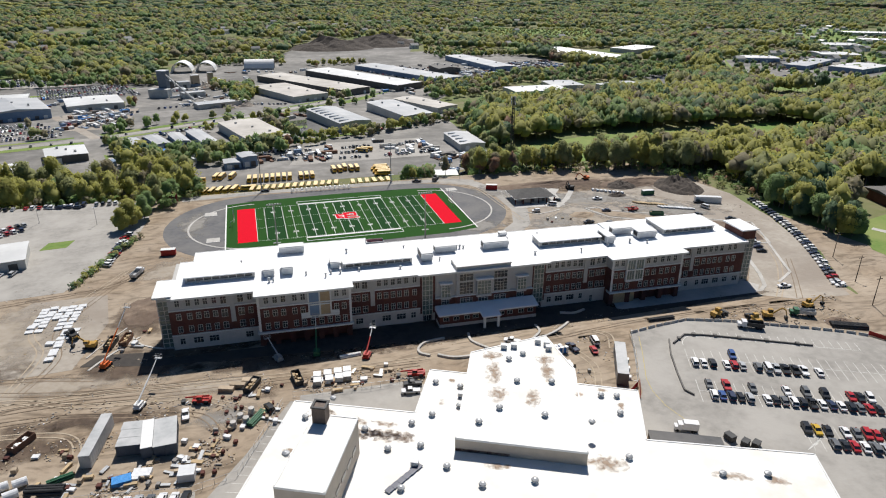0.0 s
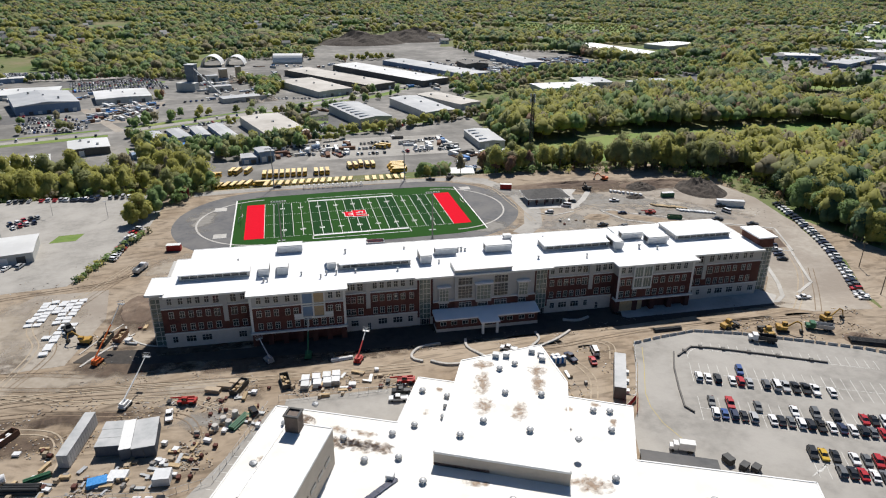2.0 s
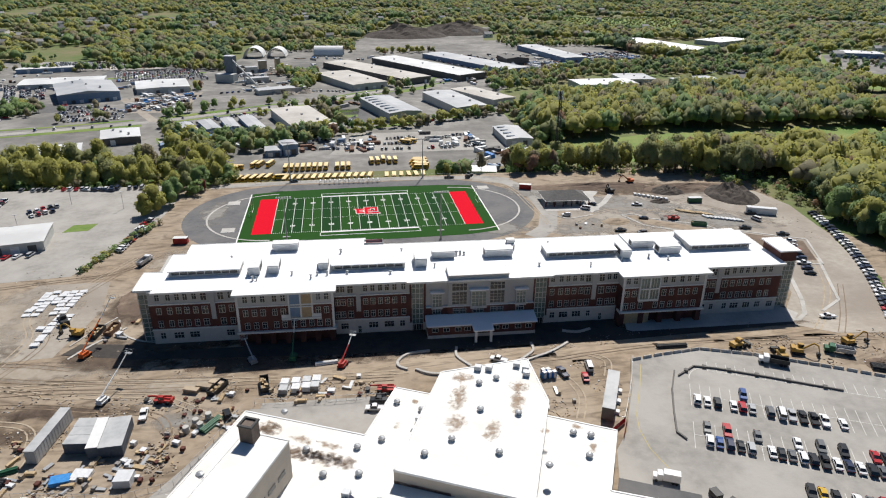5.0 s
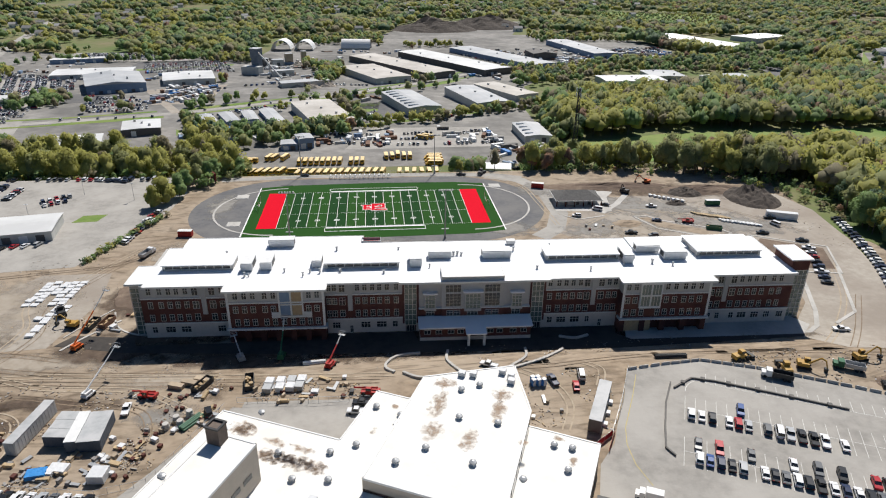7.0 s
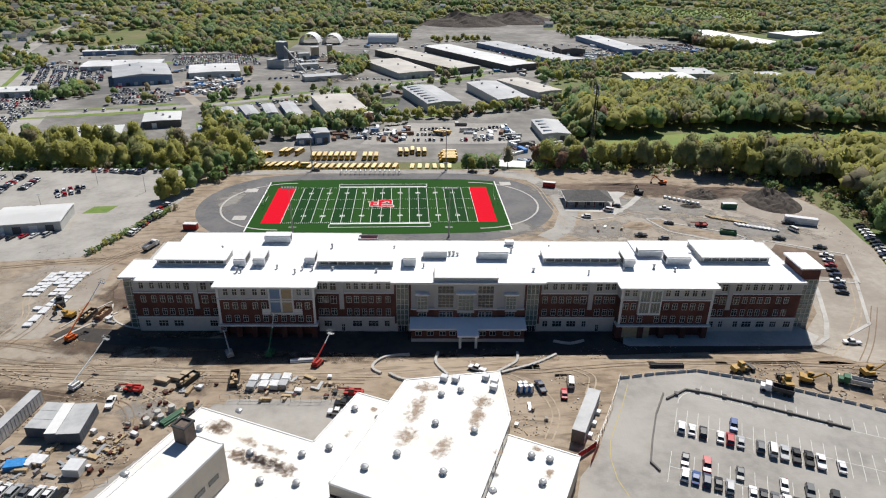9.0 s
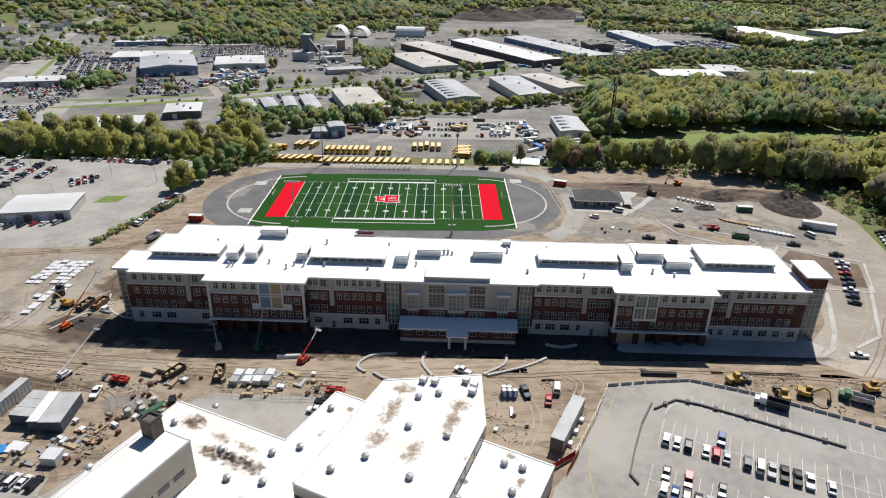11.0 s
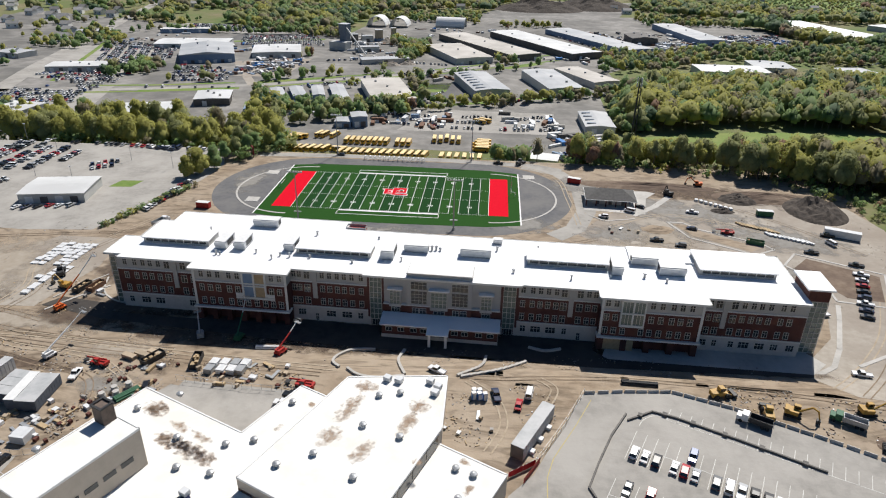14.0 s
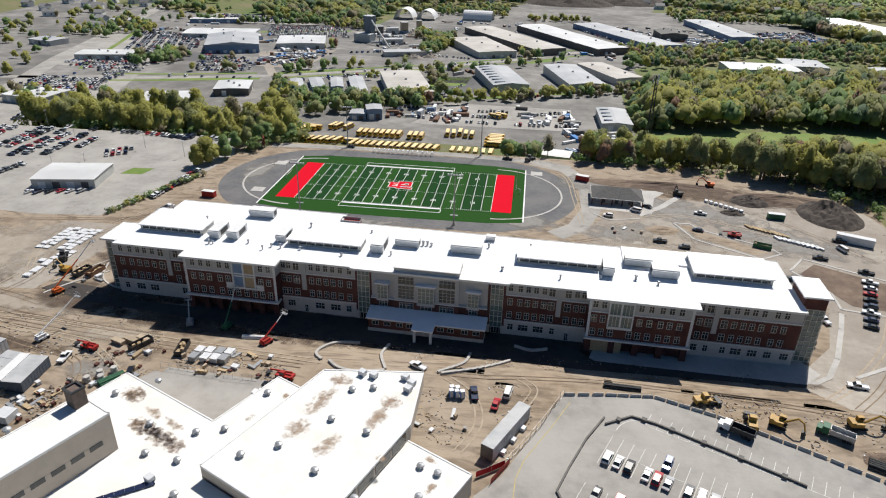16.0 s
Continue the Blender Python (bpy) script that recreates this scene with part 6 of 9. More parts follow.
def stall_lines():
    bm = bmesh.new()

    def line(p, q, w=0.14):
        a, b = Vector(p), Vector(q)
        o = Vector((-(b - a).y, (b - a).x)).normalized() * w / 2
        vs = [(*(v), ground_z(v.x, v.y) + 0.13) for v in (a + o, b + o, b - o, a - o)]
        f = bm.faces.new([bm.verts.new(v) for v in vs])
        f.normal_update()
        if f.normal.z < 0:
            f.normal_flip()
    for i in range(24):
        s = -1.6 + 2.72 * i
        line(lot(s, -3.8), lot(s, 7.2))
        line(lot(s, -22.2), lot(s, -11.0))
        if i > 8:
            line(lot(s, -39.5), lot(s, -28.5))
    for i in range(20):
        line(lot(4 + 2.72 * i, 15.5 - 0.0 * i), lot(4 + 2.72 * i, 20.5))
    line(lot(-1.6, 1.7), lot(60, 1.7))
    line(lot(-1.6, -16.6), lot(60, -16.6))
    line(lot(22, -34), lot(60, -34))
    line(lot(4, 15.5), lot(55, 15.5))
    for i in range(9):
        line(lot(21 + 0.5 * i, -39.5 + 0.6 * i), lot(24.5 + 0.4 * i, -36.5 + 0.6 * i))
    for i in range(14):
        a = 1.5 + i * 0.12
        line(lot(6 + 7.6 * math.cos(a), 10 + 7.6 * math.sin(a)), lot(6 + 7.6 * math.cos(a + 0.12), 10 + 7.6 * math.sin(a + 0.12)), 0.2)
    for i in range(14):
        line((-66.5 - i * 1.15, -192 - i * 2.5), (-62 - i * 1.15, -194 - i * 2.5))
        line((-43 - i * 1.5, -170 - i * 2.6), (-47 - i * 1.5, -168.5 - i * 2.6))
    tagged(part("stall_lines", bm, M_LINE_OLD), "worn white painted stall lines", "road marking", kind="structure")


stall_lines()

# dark rubber kerb barrier in the lot
for pts in ([(84, -163), (91, -159), (97, -161), (111, -168), (128, -177)], [(84, -160.5), (79, -169), (74.5, -179), (71.3, -187), (72.5, -190)]):
    t = thing("lot_barrier", "long dark low barrier with square posts in the car park", "barrier")
    for i in range(len(pts) - 1):
        a, b = Vector(pts[i]), Vector(pts[i + 1])
        d = (b - a)
        L = d.length
        r = part("rail", boxes((0, -0.22, 0, L, 0.22, 0.55)), M_WALL_DARK, t)
        r.matrix_basis = pose(a.x, a.y, ground_z(a.x, a.y) + 0.1, 0, 0, math.degrees(math.atan2(d.y, d.x)))
        if pts[0][0] == 84 and pts[0][1] == -163:
            for k in range(max(1, int(L / 7))):
                p = a + d * (k + 0.5) / max(1, int(L / 7))
                q = part("post", boxes((-0.6, -0.6, 0, 0.6, 0.6, 0.8)), M_WALL_DARK, t)
                q.matrix_basis = pose(p.x, p.y, ground_z(p.x, p.y) + 0.1, 0, 0, -25)

# concrete blocks along the lot's edge
EDGE = [(73.5, -153), (85, -151.2), (98, -150), (113, -155.5), (133, -165.5), (146, -172.5), (152, -177)]
blk = None
for i in range(len(EDGE) - 1):
    a, b = Vector(EDGE[i]), Vector(EDGE[i + 1])
    n = max(1, int((b - a).length / 3.1))
    ang = math.degrees(math.atan2((b - a).y, (b - a).x))
    for k in range(n):
        p = a.lerp(b, (k + 0.5) / n)
        m = pose(p.x, p.y, ground_z(p.x, p.y), 0, 0, ang + RNG.uniform(-2, 2))
        if blk is None:
            blk = thing("concrete_barrier", "grey concrete road barrier edging the car park", "barrier", "barriers along the car park edge")
            bm = bmesh.new()
            profile_x(bm, [(-0.35, 0), (-0.35, 0.2), (-0.15, 0.45), (-0.1, 0.95), (0.1, 0.95), (0.15, 0.45), (0.35, 0.2), (0.35, 0)], -1.45, 1.45)
            part("block", bm, M_CONCRETE, blk)
            blk.matrix_basis = m
        else:
            copy_thing(blk, m)

M_LINE_YELLOW = mat("worn_yellow_line", (0.52, 0.42, 0.16), (0.4, 0.34, 0.18), 1.2, 0.8)
drape("lane_line", strip([(75.6, -155.4), (70.8, -165.4), (63.9, -178.4), (62.0, -184.7), (61.6, -192), (63, -199)], 0.22), M_LINE_YELLOW, 0.13, "worn yellow edge line on asphalt", "road marking")

# ---- cars ----
PAINTS = {n: mat("car_paint_" + n, c, rough=0.28, spec=0.6) for n, c in (("white", (0.72, 0.72, 0.72)), ("black", (0.015, 0.016, 0.018)), ("silver", (0.4, 0.41, 0.42)), ("grey", (0.13, 0.135, 0.14)), ("red", (0.4, 0.02, 0.025)), ("blue", (0.03, 0.08, 0.25)), ("navy", (0.02, 0.03, 0.07)), ("yellow", (0.55, 0.35, 0.03)), ("tan", (0.35, 0.3, 0.23)))}
M_CARGLASS = mat("car_window_glass", (0.015, 0.018, 0.022), rough=0.06, spec=0.7)
CAR_MESH, CAR_FIRST = {}, {}
SHAPES = {
    # lower outline (y, z), greenhouse (y0, y1, y2, y3), roof height, half width
    "sedan": ([(-2.3, 0.35), (-2.35, 0.75), (-1.6, 0.95), (1.0, 0.95), (2.2, 0.8), (2.3, 0.35)], (-1.75, -1.1, 0.35, 1.15), 1.42, 0.9),
    "suv": ([(-2.3, 0.4), (-2.35, 0.95), (-2.0, 1.08), (1.0, 1.08), (2.2, 0.95), (2.3, 0.4)], (-2.2, -1.9, 0.45, 1.15), 1.72, 0.95),
    "pickup": ([(-2.8, 0.45), (-2.85, 1.0), (-0.6, 1.0), (1.4, 1.05), (2.7, 0.95), (2.8, 0.45)], (-0.75, -0.55, 0.75, 1.45), 1.8, 0.98),
    "van": ([(-2.6, 0.4), (-2.65, 1.2), (-2.5, 1.25), (1.5, 1.25), (2.5, 1.0), (2.6, 0.4)], (-2.6, -2.5, 1.2, 1.9), 2.1, 0.98),
}


def car_meshes(kind, paint):
    key = (kind, paint)
    if key not in CAR_MESH:
        low, (g0, g1, g2, g3), zt, hw = SHAPES[kind]
        zb = max(z for _, z in low) - 0.03
        bm = bmesh.new()
        profile_x(bm, low, -hw, hw)
        bmesh.ops.bevel(bm, geom=[e for e in bm.edges], offset=0.07, segments=1, affect="EDGES")
        rw = hw * 0.76
        box(bm, -rw, g1, zt - 0.07, rw, g2, zt)
        for s in (-1, 1):
            for ya, yb in ((g0, g1), (g3, g2), ((g0 + g3) / 2, (g1 + g2) / 2)):
                v = [bm.verts.new((s * (hw * 0.93 if k < 2 else rw) + (dx if k % 2 else -dx), (ya if k < 2 else yb), zb if k < 2 else zt - 0.03)) for k in range(4) for dx in (0.04,)]
                bm.faces.new((v[0], v[1], v[3], v[2]))
        if kind == "pickup":
            box(bm, -hw + 0.12, -2.65, 1.0, -hw + 0.2, -0.8, 1.12)
            box(bm, hw - 0.2, -2.65, 1.0, hw - 0.12, -0.8, 1.12)
        body = mesh_from("body", bm, PAINTS[paint])
        bm = bmesh.new()
        lo = [bm.verts.new(p) for p in ((-hw * 0.92, g0, zb), (hw * 0.92, g0, zb), (hw * 0.92, g3, zb), (-hw * 0.92, g3, zb))]
        hi = [bm.verts.new(p) for p in ((-rw, g1, zt - 0.07), (rw, g1, zt - 0.07), (rw, g2, zt - 0.07), (-rw, g2, zt - 0.07))]
        bm.faces.new(hi)
        for i in range(4):
            j = (i + 1) % 4
            bm.faces.new((lo[i], lo[j], hi[j], hi[i]))
        glass = mesh_from("glazing", bm, M_CARGLASS)
        CAR_MESH[key] = (body, glass)
    return CAR_MESH[key]


bm = bmesh.new()
cyl(bm, (-0.12, 0, 0), (0.12, 0, 0), 0.34, 0.34, 12)
WHEEL = mesh_from("wheel", bm, M_DARK)
bm = bmesh.new()
box(bm, -0.2, -0.02, 0, 0.2, 0.02, 0.16)
LAMP = mesh_from("tail_light", bm, mat("red_lamp_lens", (0.3, 0.01, 0.01), rough=0.3))


def car(x, y, rz, kind="sedan", paint="white", group="parked cars", near=True, z=None):
    """A parked car facing +y before it is turned."""
    m = pose(x, y, (ground_z(x, y) if z is None else z) + 0.12, 0, 0, rz)
    key = (kind, paint, near, group)
    if key in CAR_FIRST:
        return copy_thing(CAR_FIRST[key], m)
    body, glass = car_meshes(kind, paint)
    word = {"sedan": "car", "suv": "sport utility car", "pickup": "pickup truck", "van": "van"}[kind]
    lab = "%s %s parked among others, dark windows" % (paint, word)
    if near:
        t = thing("car" if kind != "pickup" else "pickup_truck", lab, word if kind in ("van",) else "car", group)
        part("body", body, None, t)
        part("glazing", glass, None, t, "dark glazing")
        _, _, _, hw = SHAPES[kind]
        ln = 1.75 if kind == "pickup" else 1.45
        for sx in (-1, 1):
            for sy in (-1, 1):
                w = part("wheel", WHEEL, None, t, "black tyre")
                w.matrix_basis = pose(sx * (hw - 0.08), sy * ln, 0.34)
            lt = part("tail_light", LAMP, None, t)
            lt.matrix_basis = pose(sx * (hw - 0.28), SHAPES[kind][0][0][0] - 0.04, 0.68)
    else:
        t = tagged(new("car", body), lab, "car", group)
        part("glazing", glass, None, t)
    t.matrix_basis = m
    CAR_FIRST[key] = t
    return t


CARS_A = ["white", "white", "black", "grey", "silver", "white", "navy", "red", "black", "silver", "white", "navy"]
KINDS_A = ["sedan", "suv", "suv", "sedan", "suv", "sedan", "pickup", "suv"]


def any_car(x, y, rz, group, near=False):
    return car(x, y, rz + RNG.uniform(-2, 2), KINDS_A[int(RNG.integers(0, 8))] if near or RNG.random() < 0.9 else "van", CARS_A[int(RNG.integers(0, 12))], group, near)


GR = "cars in the school car park"
for n, slots in ((-1.3, ((0, "white", "suv"), (2.6, "white", "sedan"), (5.3, "black", "suv"), (9.5, "white", "sedan"), (11.8, "red", "suv"), (14.3, "silver", "sedan"), (18.9, "grey", "suv"), (21.7, "white", "van"), (24.3, "silver", "pickup"), (27, "black", "pickup"), (29.8, "black", "pickup"), (32.4, "white", "pickup"), (36.9, "white", "sedan"))),
                 (4.6, ((12.6, "blue", "suv"),)),
                 (-13.4, ((1.7, "grey", "sedan"), (6.7, "red", "pickup"), (14.1, "grey", "sedan"), (23.6, "white", "sedan"), (29, "grey", "suv"), (34.2, "black", "suv"), (41.4, "red", "sedan"), (43.8, "black", "sedan"), (46.5, "white", "suv"))),
                 (-18.8, ((2, "white", "suv"), (4.4, "blue", "sedan"), (6.9, "navy", "suv"), (9.4, "black", "sedan"), (11.9, "silver", "suv"), (16.8, "white", "sedan"), (19, "black", "sedan"), (21.4, "grey", "sedan"), (23.9, "white", "suv"), (26.2, "black", "suv"), (28.8, "black", "pickup"), (31.6, "white", "sedan"), (34.2, "navy", "sedan"), (36.7, "white", "sedan"), (39.2, "black", "suv"), (41.6, "grey", "sedan"), (44.2, "red", "sedan"), (46.6, "black", "sedan"))),
                 (-31.2, ((23.3, "black", "suv"), (25.9, "yellow", "sedan"), (28.6, "black", "sedan"), (33.1, "white", "sedan"), (35.9, "grey", "sedan"), (38.5, "red", "suv"), (40.9, "red", "sedan"), (43.5, "black", "suv"))),
                 (-36.8, ((28.3, "grey", "suv"), (30.8, "black", "sedan"), (33.2, "red", "sedan"), (35.8, "white", "sedan"), (38.2, "grey", "suv"), (40.7, "silver", "sedan"), (43.3, "white", "suv")))):
    for s, paint, kind in slots:
        p = lot(s, n)
        car(p[0], p[1], -25 + (180 if n in (4.6, -13.4, -31.2) else 0) + RNG.uniform(-1.5, 1.5), kind, paint, GR)
# along the site road to the east
for i in range(33):
    k = i / 32
    p = Vector((224, -34)).lerp(Vector((178, -140)), k) + Vector((6 * math.sin(k * 3.1), 0))
    any_car(p.x, p.y, 62 + 10 * k, "cars along the site road", True)
for i in range(8):
    p = Vector((189, -66)).lerp(Vector((176, -98)), i / 7)
    any_car(p.x, p.y, 70, "cars along the site road", True)
for x, y, rz, kind, paint in ((111, -12, 60, "van", "white"), (117, -6, 50, "sedan", "black"), (98, -20, 80, "suv", "white"), (126, -47, 85, "suv", "grey"), (117, -43, 85, "pickup", "black"), (135, -29, 70, "sedan", "navy"), (190, -38, 20, "van", "white"), (178, -48, 75, "pickup", "black"), (191, -58, 70, "pickup", "black"), (159, -68, 60, "sedan", "black"), (140, -10, 75, "pickup", "white"),
                              (192, -30, 75, "pickup", "black"), (152, -110, 20, "van", "navy"), (158, -132, 80, "pickup", "white"), (162, -96, 15, "pickup", "white"), (33, -146, 60, "pickup", "white"), (50, -156.6, 10, "pickup", "navy"), (59, -155, -10, "van", "white"), (56, -160, -10, "sedan", "red"), (-5, -160.5, 80, "pickup", "black"), (-6.5, -164, 80, "pickup", "white"), (-70, -155, 5, "pickup", "white"), (-47, -159, 20, "suv", "black"), (-39, 53, 85, "sedan", "black"), (50, 49, 80, "pickup", "black")):
    car(x, y, rz, kind, paint, "vehicles on the site")
for i in range(9):
    car(-90 + i * 2.75, -185.5 - 0.45 * i, -12, ("suv", "sedan", "suv", "sedan")[i % 4], ("white", "black", "white", "white", "silver", "grey", "white", "white", "black")[i], "cars below the site fence")
for i in range(13):
    any_car(-109 + 0.35 * i, -36 + 3.0 * i, 62, "cars along the hedge", True)


FAR_CARS = []


def car_row(a, b, n, rz, group, skip=0.12):
    for i in range(n):
        if RNG.random() > skip:
            p = Vector(a).lerp(Vector(b), i / max(1, n - 1))
            x, y = p.x + RNG.uniform(-.3, .3), p.y + RNG.uniform(-.5, .5)
            if group == W:
                any_car(x, y, rz, group)
            else:
                FAR_CARS.append((x, y, rz + RNG.uniform(-3, 3)))


W = "cars in the west car park"
for k in range(4):
    car_row((510 + 20 * k, 450 + 20 * k), (500 + 22 * k, 515 + 20 * k), 18, 80, "far", 0.3)
for k in range(5):
    car_row((690 + 40 * k, 455 + 36 * k), (735 + 40 * k, 425 + 36 * k), 16, 55, "far", 0.35)
car_row((-215, 57), (-118, 52), 32, 0, W, 0.25)
for a, b in (((-229, 18), (-228, 52)), ((-223, 18), (-222, 52)), ((-212, 5), (-213, 49)), ((-206, 5), (-207, 49)), ((-196, 10), (-196, 45)), ((-245, 10), (-245, 50)), ((-251, 10), (-251, 50)), ((-186, 24), (-186, 40))):
    car_row(a, b, 13, 90, W)
car_row((-166, 19), (-156, 27), 5, 30, W)
car_row((-163, 14), (-153, 22), 5, 30, W)
car_row((-200, -22), (-196, -8), 6, 80, W)
car_row((-172, -42), (-140, -34), 8, -15, W, 0.3)
car_row((-150, 62 - 10), (-128, 48), 6, 70, W, 0.3)
def fill_lot(poly, ang, aisle=17.0, gap=2.9, skip=0.15):
    """Double rows of parked cars along one direction inside an outline."""
    d = Vector((math.cos(radians(ang)), math.sin(radians(ang))))
    n = Vector((-d.y, d.x))
    us = [Vector(p).dot(d) for p in poly]
    vs = [Vector(p).dot(n) for p in poly]
    v = min(vs) + 2.5
    k = 0
    while v < max(vs):
        u = min(us)
        while u < max(us):
            p = d * u + n * v
            if RNG.random() > skip and inside(poly, p.x, p.y):
                FAR_CARS.append((p.x + RNG.uniform(-.25, .25), p.y + RNG.uniform(-.4, .4), ang + 180 * (k % 2) + RNG.uniform(-3, 3)))
            u += gap
        v += 5.4 if k % 2 == 0 else aisle - 5.4
        k += 1


for poly, ang, aisle, skip in (
    ([(-349, 330), (-425, 500), (-318, 452), (-312, 430), (-330, 330)], 112, 14, 0.12),
    ([(-312, 430), (-300, 400), (-278, 318), (-290, 286), (-314, 330)], 112, 15, 0.2),
    ([(-366, 266), (-372, 280), (-322, 294), (-290, 284), (-284, 262), (-286, 200), (-310, 240)], 15, 15, 0.25),
    ([(-346, 174), (-350, 218), (-290, 214), (-268, 154), (-280, 133), (-284, 166), (-322, 166)], 15, 15, 0.2),
    ([(-284, 92), (-288, 128), (-246, 124), (-240, 98)], 8, 16, 0.15),
    ([(-240, 268), (-270, 344), (-226, 350), (-190, 276)], 12, 20, 0.3),
    ([(-258, 492), (-278, 552), (-186, 576), (-158, 500), (-200, 500)], 14, 14, 0.1),
    ([(-372, 590), (-388, 650), (-254, 655), (-240, 596)], 4, 15, 0.15),
    ([(-150, 262), (-138, 246), (-64, 286), (-72, 300)], 30, 20, 0.5),
    ([(170, 560), (205, 545), (215, 640), (180, 660)], 60, 16, 0.5),
    ([(345, 590), (430, 620), (440, 700), (360, 690)], 40, 16, 0.55),
):
    fill_lot(poly, ang, aisle, 2.9, skip)
Y = "vehicles in the bus yard"
for k in range(3):
    car_row((18 + 3 * k, 150 + 15 * k), (38 + 3 * k, 150 + 15 * k), 8, 0, Y, 0.1)
for k in range(3):
    car_row((-35, 160 + 11 * k), (8, 150 + 14 * k), 15, 10, Y, 0.25)
car_row((52, 150), (92, 152), 14, 5, Y, 0.2)
car_row((60, 176), (92, 190), 11, 5, Y, 0.2)
car_row((86, 96), (118, 118), 12, 30, Y, 0.2)
car_row((90, 86), (116, 104), 10, 30, Y, 0.2)
for k in range(5):
    car_row((-205 + 8 * k, 310 + 17 * k), (-160 + 3 * k, 320 + 16 * k), 12, -12, "vehicles in the yards", 0.4)
for k in range(14):
    car_row((720 + 22 * k, 520 + 22 * k), (790 + 22 * k, 500 + 22 * k), 16, RNG.uniform(-20, 20), "vehicles in the yards", 0.4)
for a, b, n in (((-12, 215), (2, 260), 12), ((60, 225), (80, 262), 10), ((-40, 405), (-5, 395), 10), ((110, 440), (60, 520), 16), ((180, 520), (120, 640), 20), ((-210, 385), (-160, 405), 14), ((-160, 500), (-110, 520), 10), ((260, 560), (300, 640), 18), ((340, 560), (420, 600), 18), ((350, 620), (430, 680), 16), ((-130, 400), (-80, 420), 10), ((-330, 230), (-180, 248), 12), ((-160, 262), (-40, 332), 8), ((440, 470), (520, 520), 16), ((-25, 350), (30, 395), 6)):
    car_row(a, b, n, RNG.uniform(-20, 20), "vehicles in the yards", 0.2)


def far_cars():
    """The several hundred vehicles of the far yards, too small to pick apart."""
    paints = sorted(PAINTS)
    vs, starts, totals, loops, mats_i = [], [], [], [], []
    nv = nl = 0
    arr = {}
    for kind in ("sedan", "suv", "van", "pickup"):
        for me in car_meshes(kind, "white"):
            co = np.empty(len(me.vertices) * 3)
            me.vertices.foreach_get("co", co)
            li = np.empty(len(me.loops), dtype=np.int32)
            me.loops.foreach_get("vertex_index", li)
            ls = np.empty(len(me.polygons), dtype=np.int32)
            me.polygons.foreach_get("loop_start", ls)
            lt = np.empty(len(me.polygons), dtype=np.int32)
            me.polygons.foreach_get("loop_total", lt)
            arr.setdefault(kind, []).append((co.reshape(-1, 3), li, ls, lt))
    for x, y, rz in FAR_CARS:
        kind = ("sedan", "suv", "sedan", "pickup", "suv", "van")[int(RNG.integers(0, 6))]
        paint = paints.index(("white", "white", "silver", "white", "silver", "black", "grey", "navy", "white", "black", "silver", "grey", "blue", "white", "navy", "red")[int(RNG.integers(0, 16))])
        c, s = math.cos(radians(rz)), math.sin(radians(rz))
        rot = np.array([[c, -s, 0], [s, c, 0], [0, 0, 1]])
        for k, (co, li, ls, lt) in enumerate(arr[kind]):
            vs.append(co @ rot.T + np.array([x, y, ground_z(x, y) + 0.1]))
            loops.append(li + nv)
            starts.append(ls + nl)
            totals.append(lt)
            mats_i.append(np.full(len(ls), paint if k == 0 else len(paints)))
            nv += len(co)
            nl += len(li)
    me = bpy.data.meshes.new("far_cars")
    me.vertices.add(nv)
    me.vertices.foreach_set("co", np.concatenate(vs).ravel())
    me.loops.add(nl)
    me.loops.foreach_set("vertex_index", np.concatenate(loops))
    st = np.concatenate(starts)
    me.polygons.add(len(st))
    me.polygons.foreach_set("loop_start", st)
    me.polygons.foreach_set("loop_total", np.concatenate(totals))
    for p in paints:
        me.materials.append(PAINTS[p])
    me.materials.append(M_CARGLASS)
    me.polygons.foreach_set("material_index", np.concatenate(mats_i).astype(np.int32))
    me.update(calc_edges=True)
    tagged(new("far_cars", me), "many parked cars of mixed colours in far yards", "cars", kind="stuff")


far_cars()


# ---- earth and painted-shade patches, mounds ----
def soft_patch(name, base):
    """An earth material that fades out raggedly towards its rim."""
    m = mat(name, *base)
    t = m.node_tree
    co = t.nodes.new("ShaderNodeTexCoord")
    le = t.nodes.new("ShaderNodeVectorMath")
    le.operation = "LENGTH"
    no = t.nodes.new("ShaderNodeTexNoise")
    no.inputs["Scale"].default_value, no.inputs["Detail"].default_value = 0.16, 8
    ge = t.nodes.new("ShaderNodeNewGeometry")
    t.links.new(ge.outputs["Position"], no.inputs["Vector"])
    ma = t.nodes.new("ShaderNodeMath")
    ma.operation = "MULTIPLY_ADD"
    ma.inputs[1].default_value = 1.9
    t.links.new(no.outputs[0], ma.inputs[0])
    t.links.new(co.outputs["Object"], le.inputs[0])
    t.links.new(le.outputs["Value"], ma.inputs[2])
    ra = t.nodes.new("ShaderNodeMapRange")
    ra.inputs[1].default_value, ra.inputs[2].default_value = 1.3, 1.85
    ra.inputs[3].default_value, ra.inputs[4].default_value = 0.9, 0.0
    t.links.new(ma.outputs[0], ra.inputs[0])
    t.links.new(ra.outputs[0], t.nodes["Principled BSDF"].inputs["Alpha"])
    return m


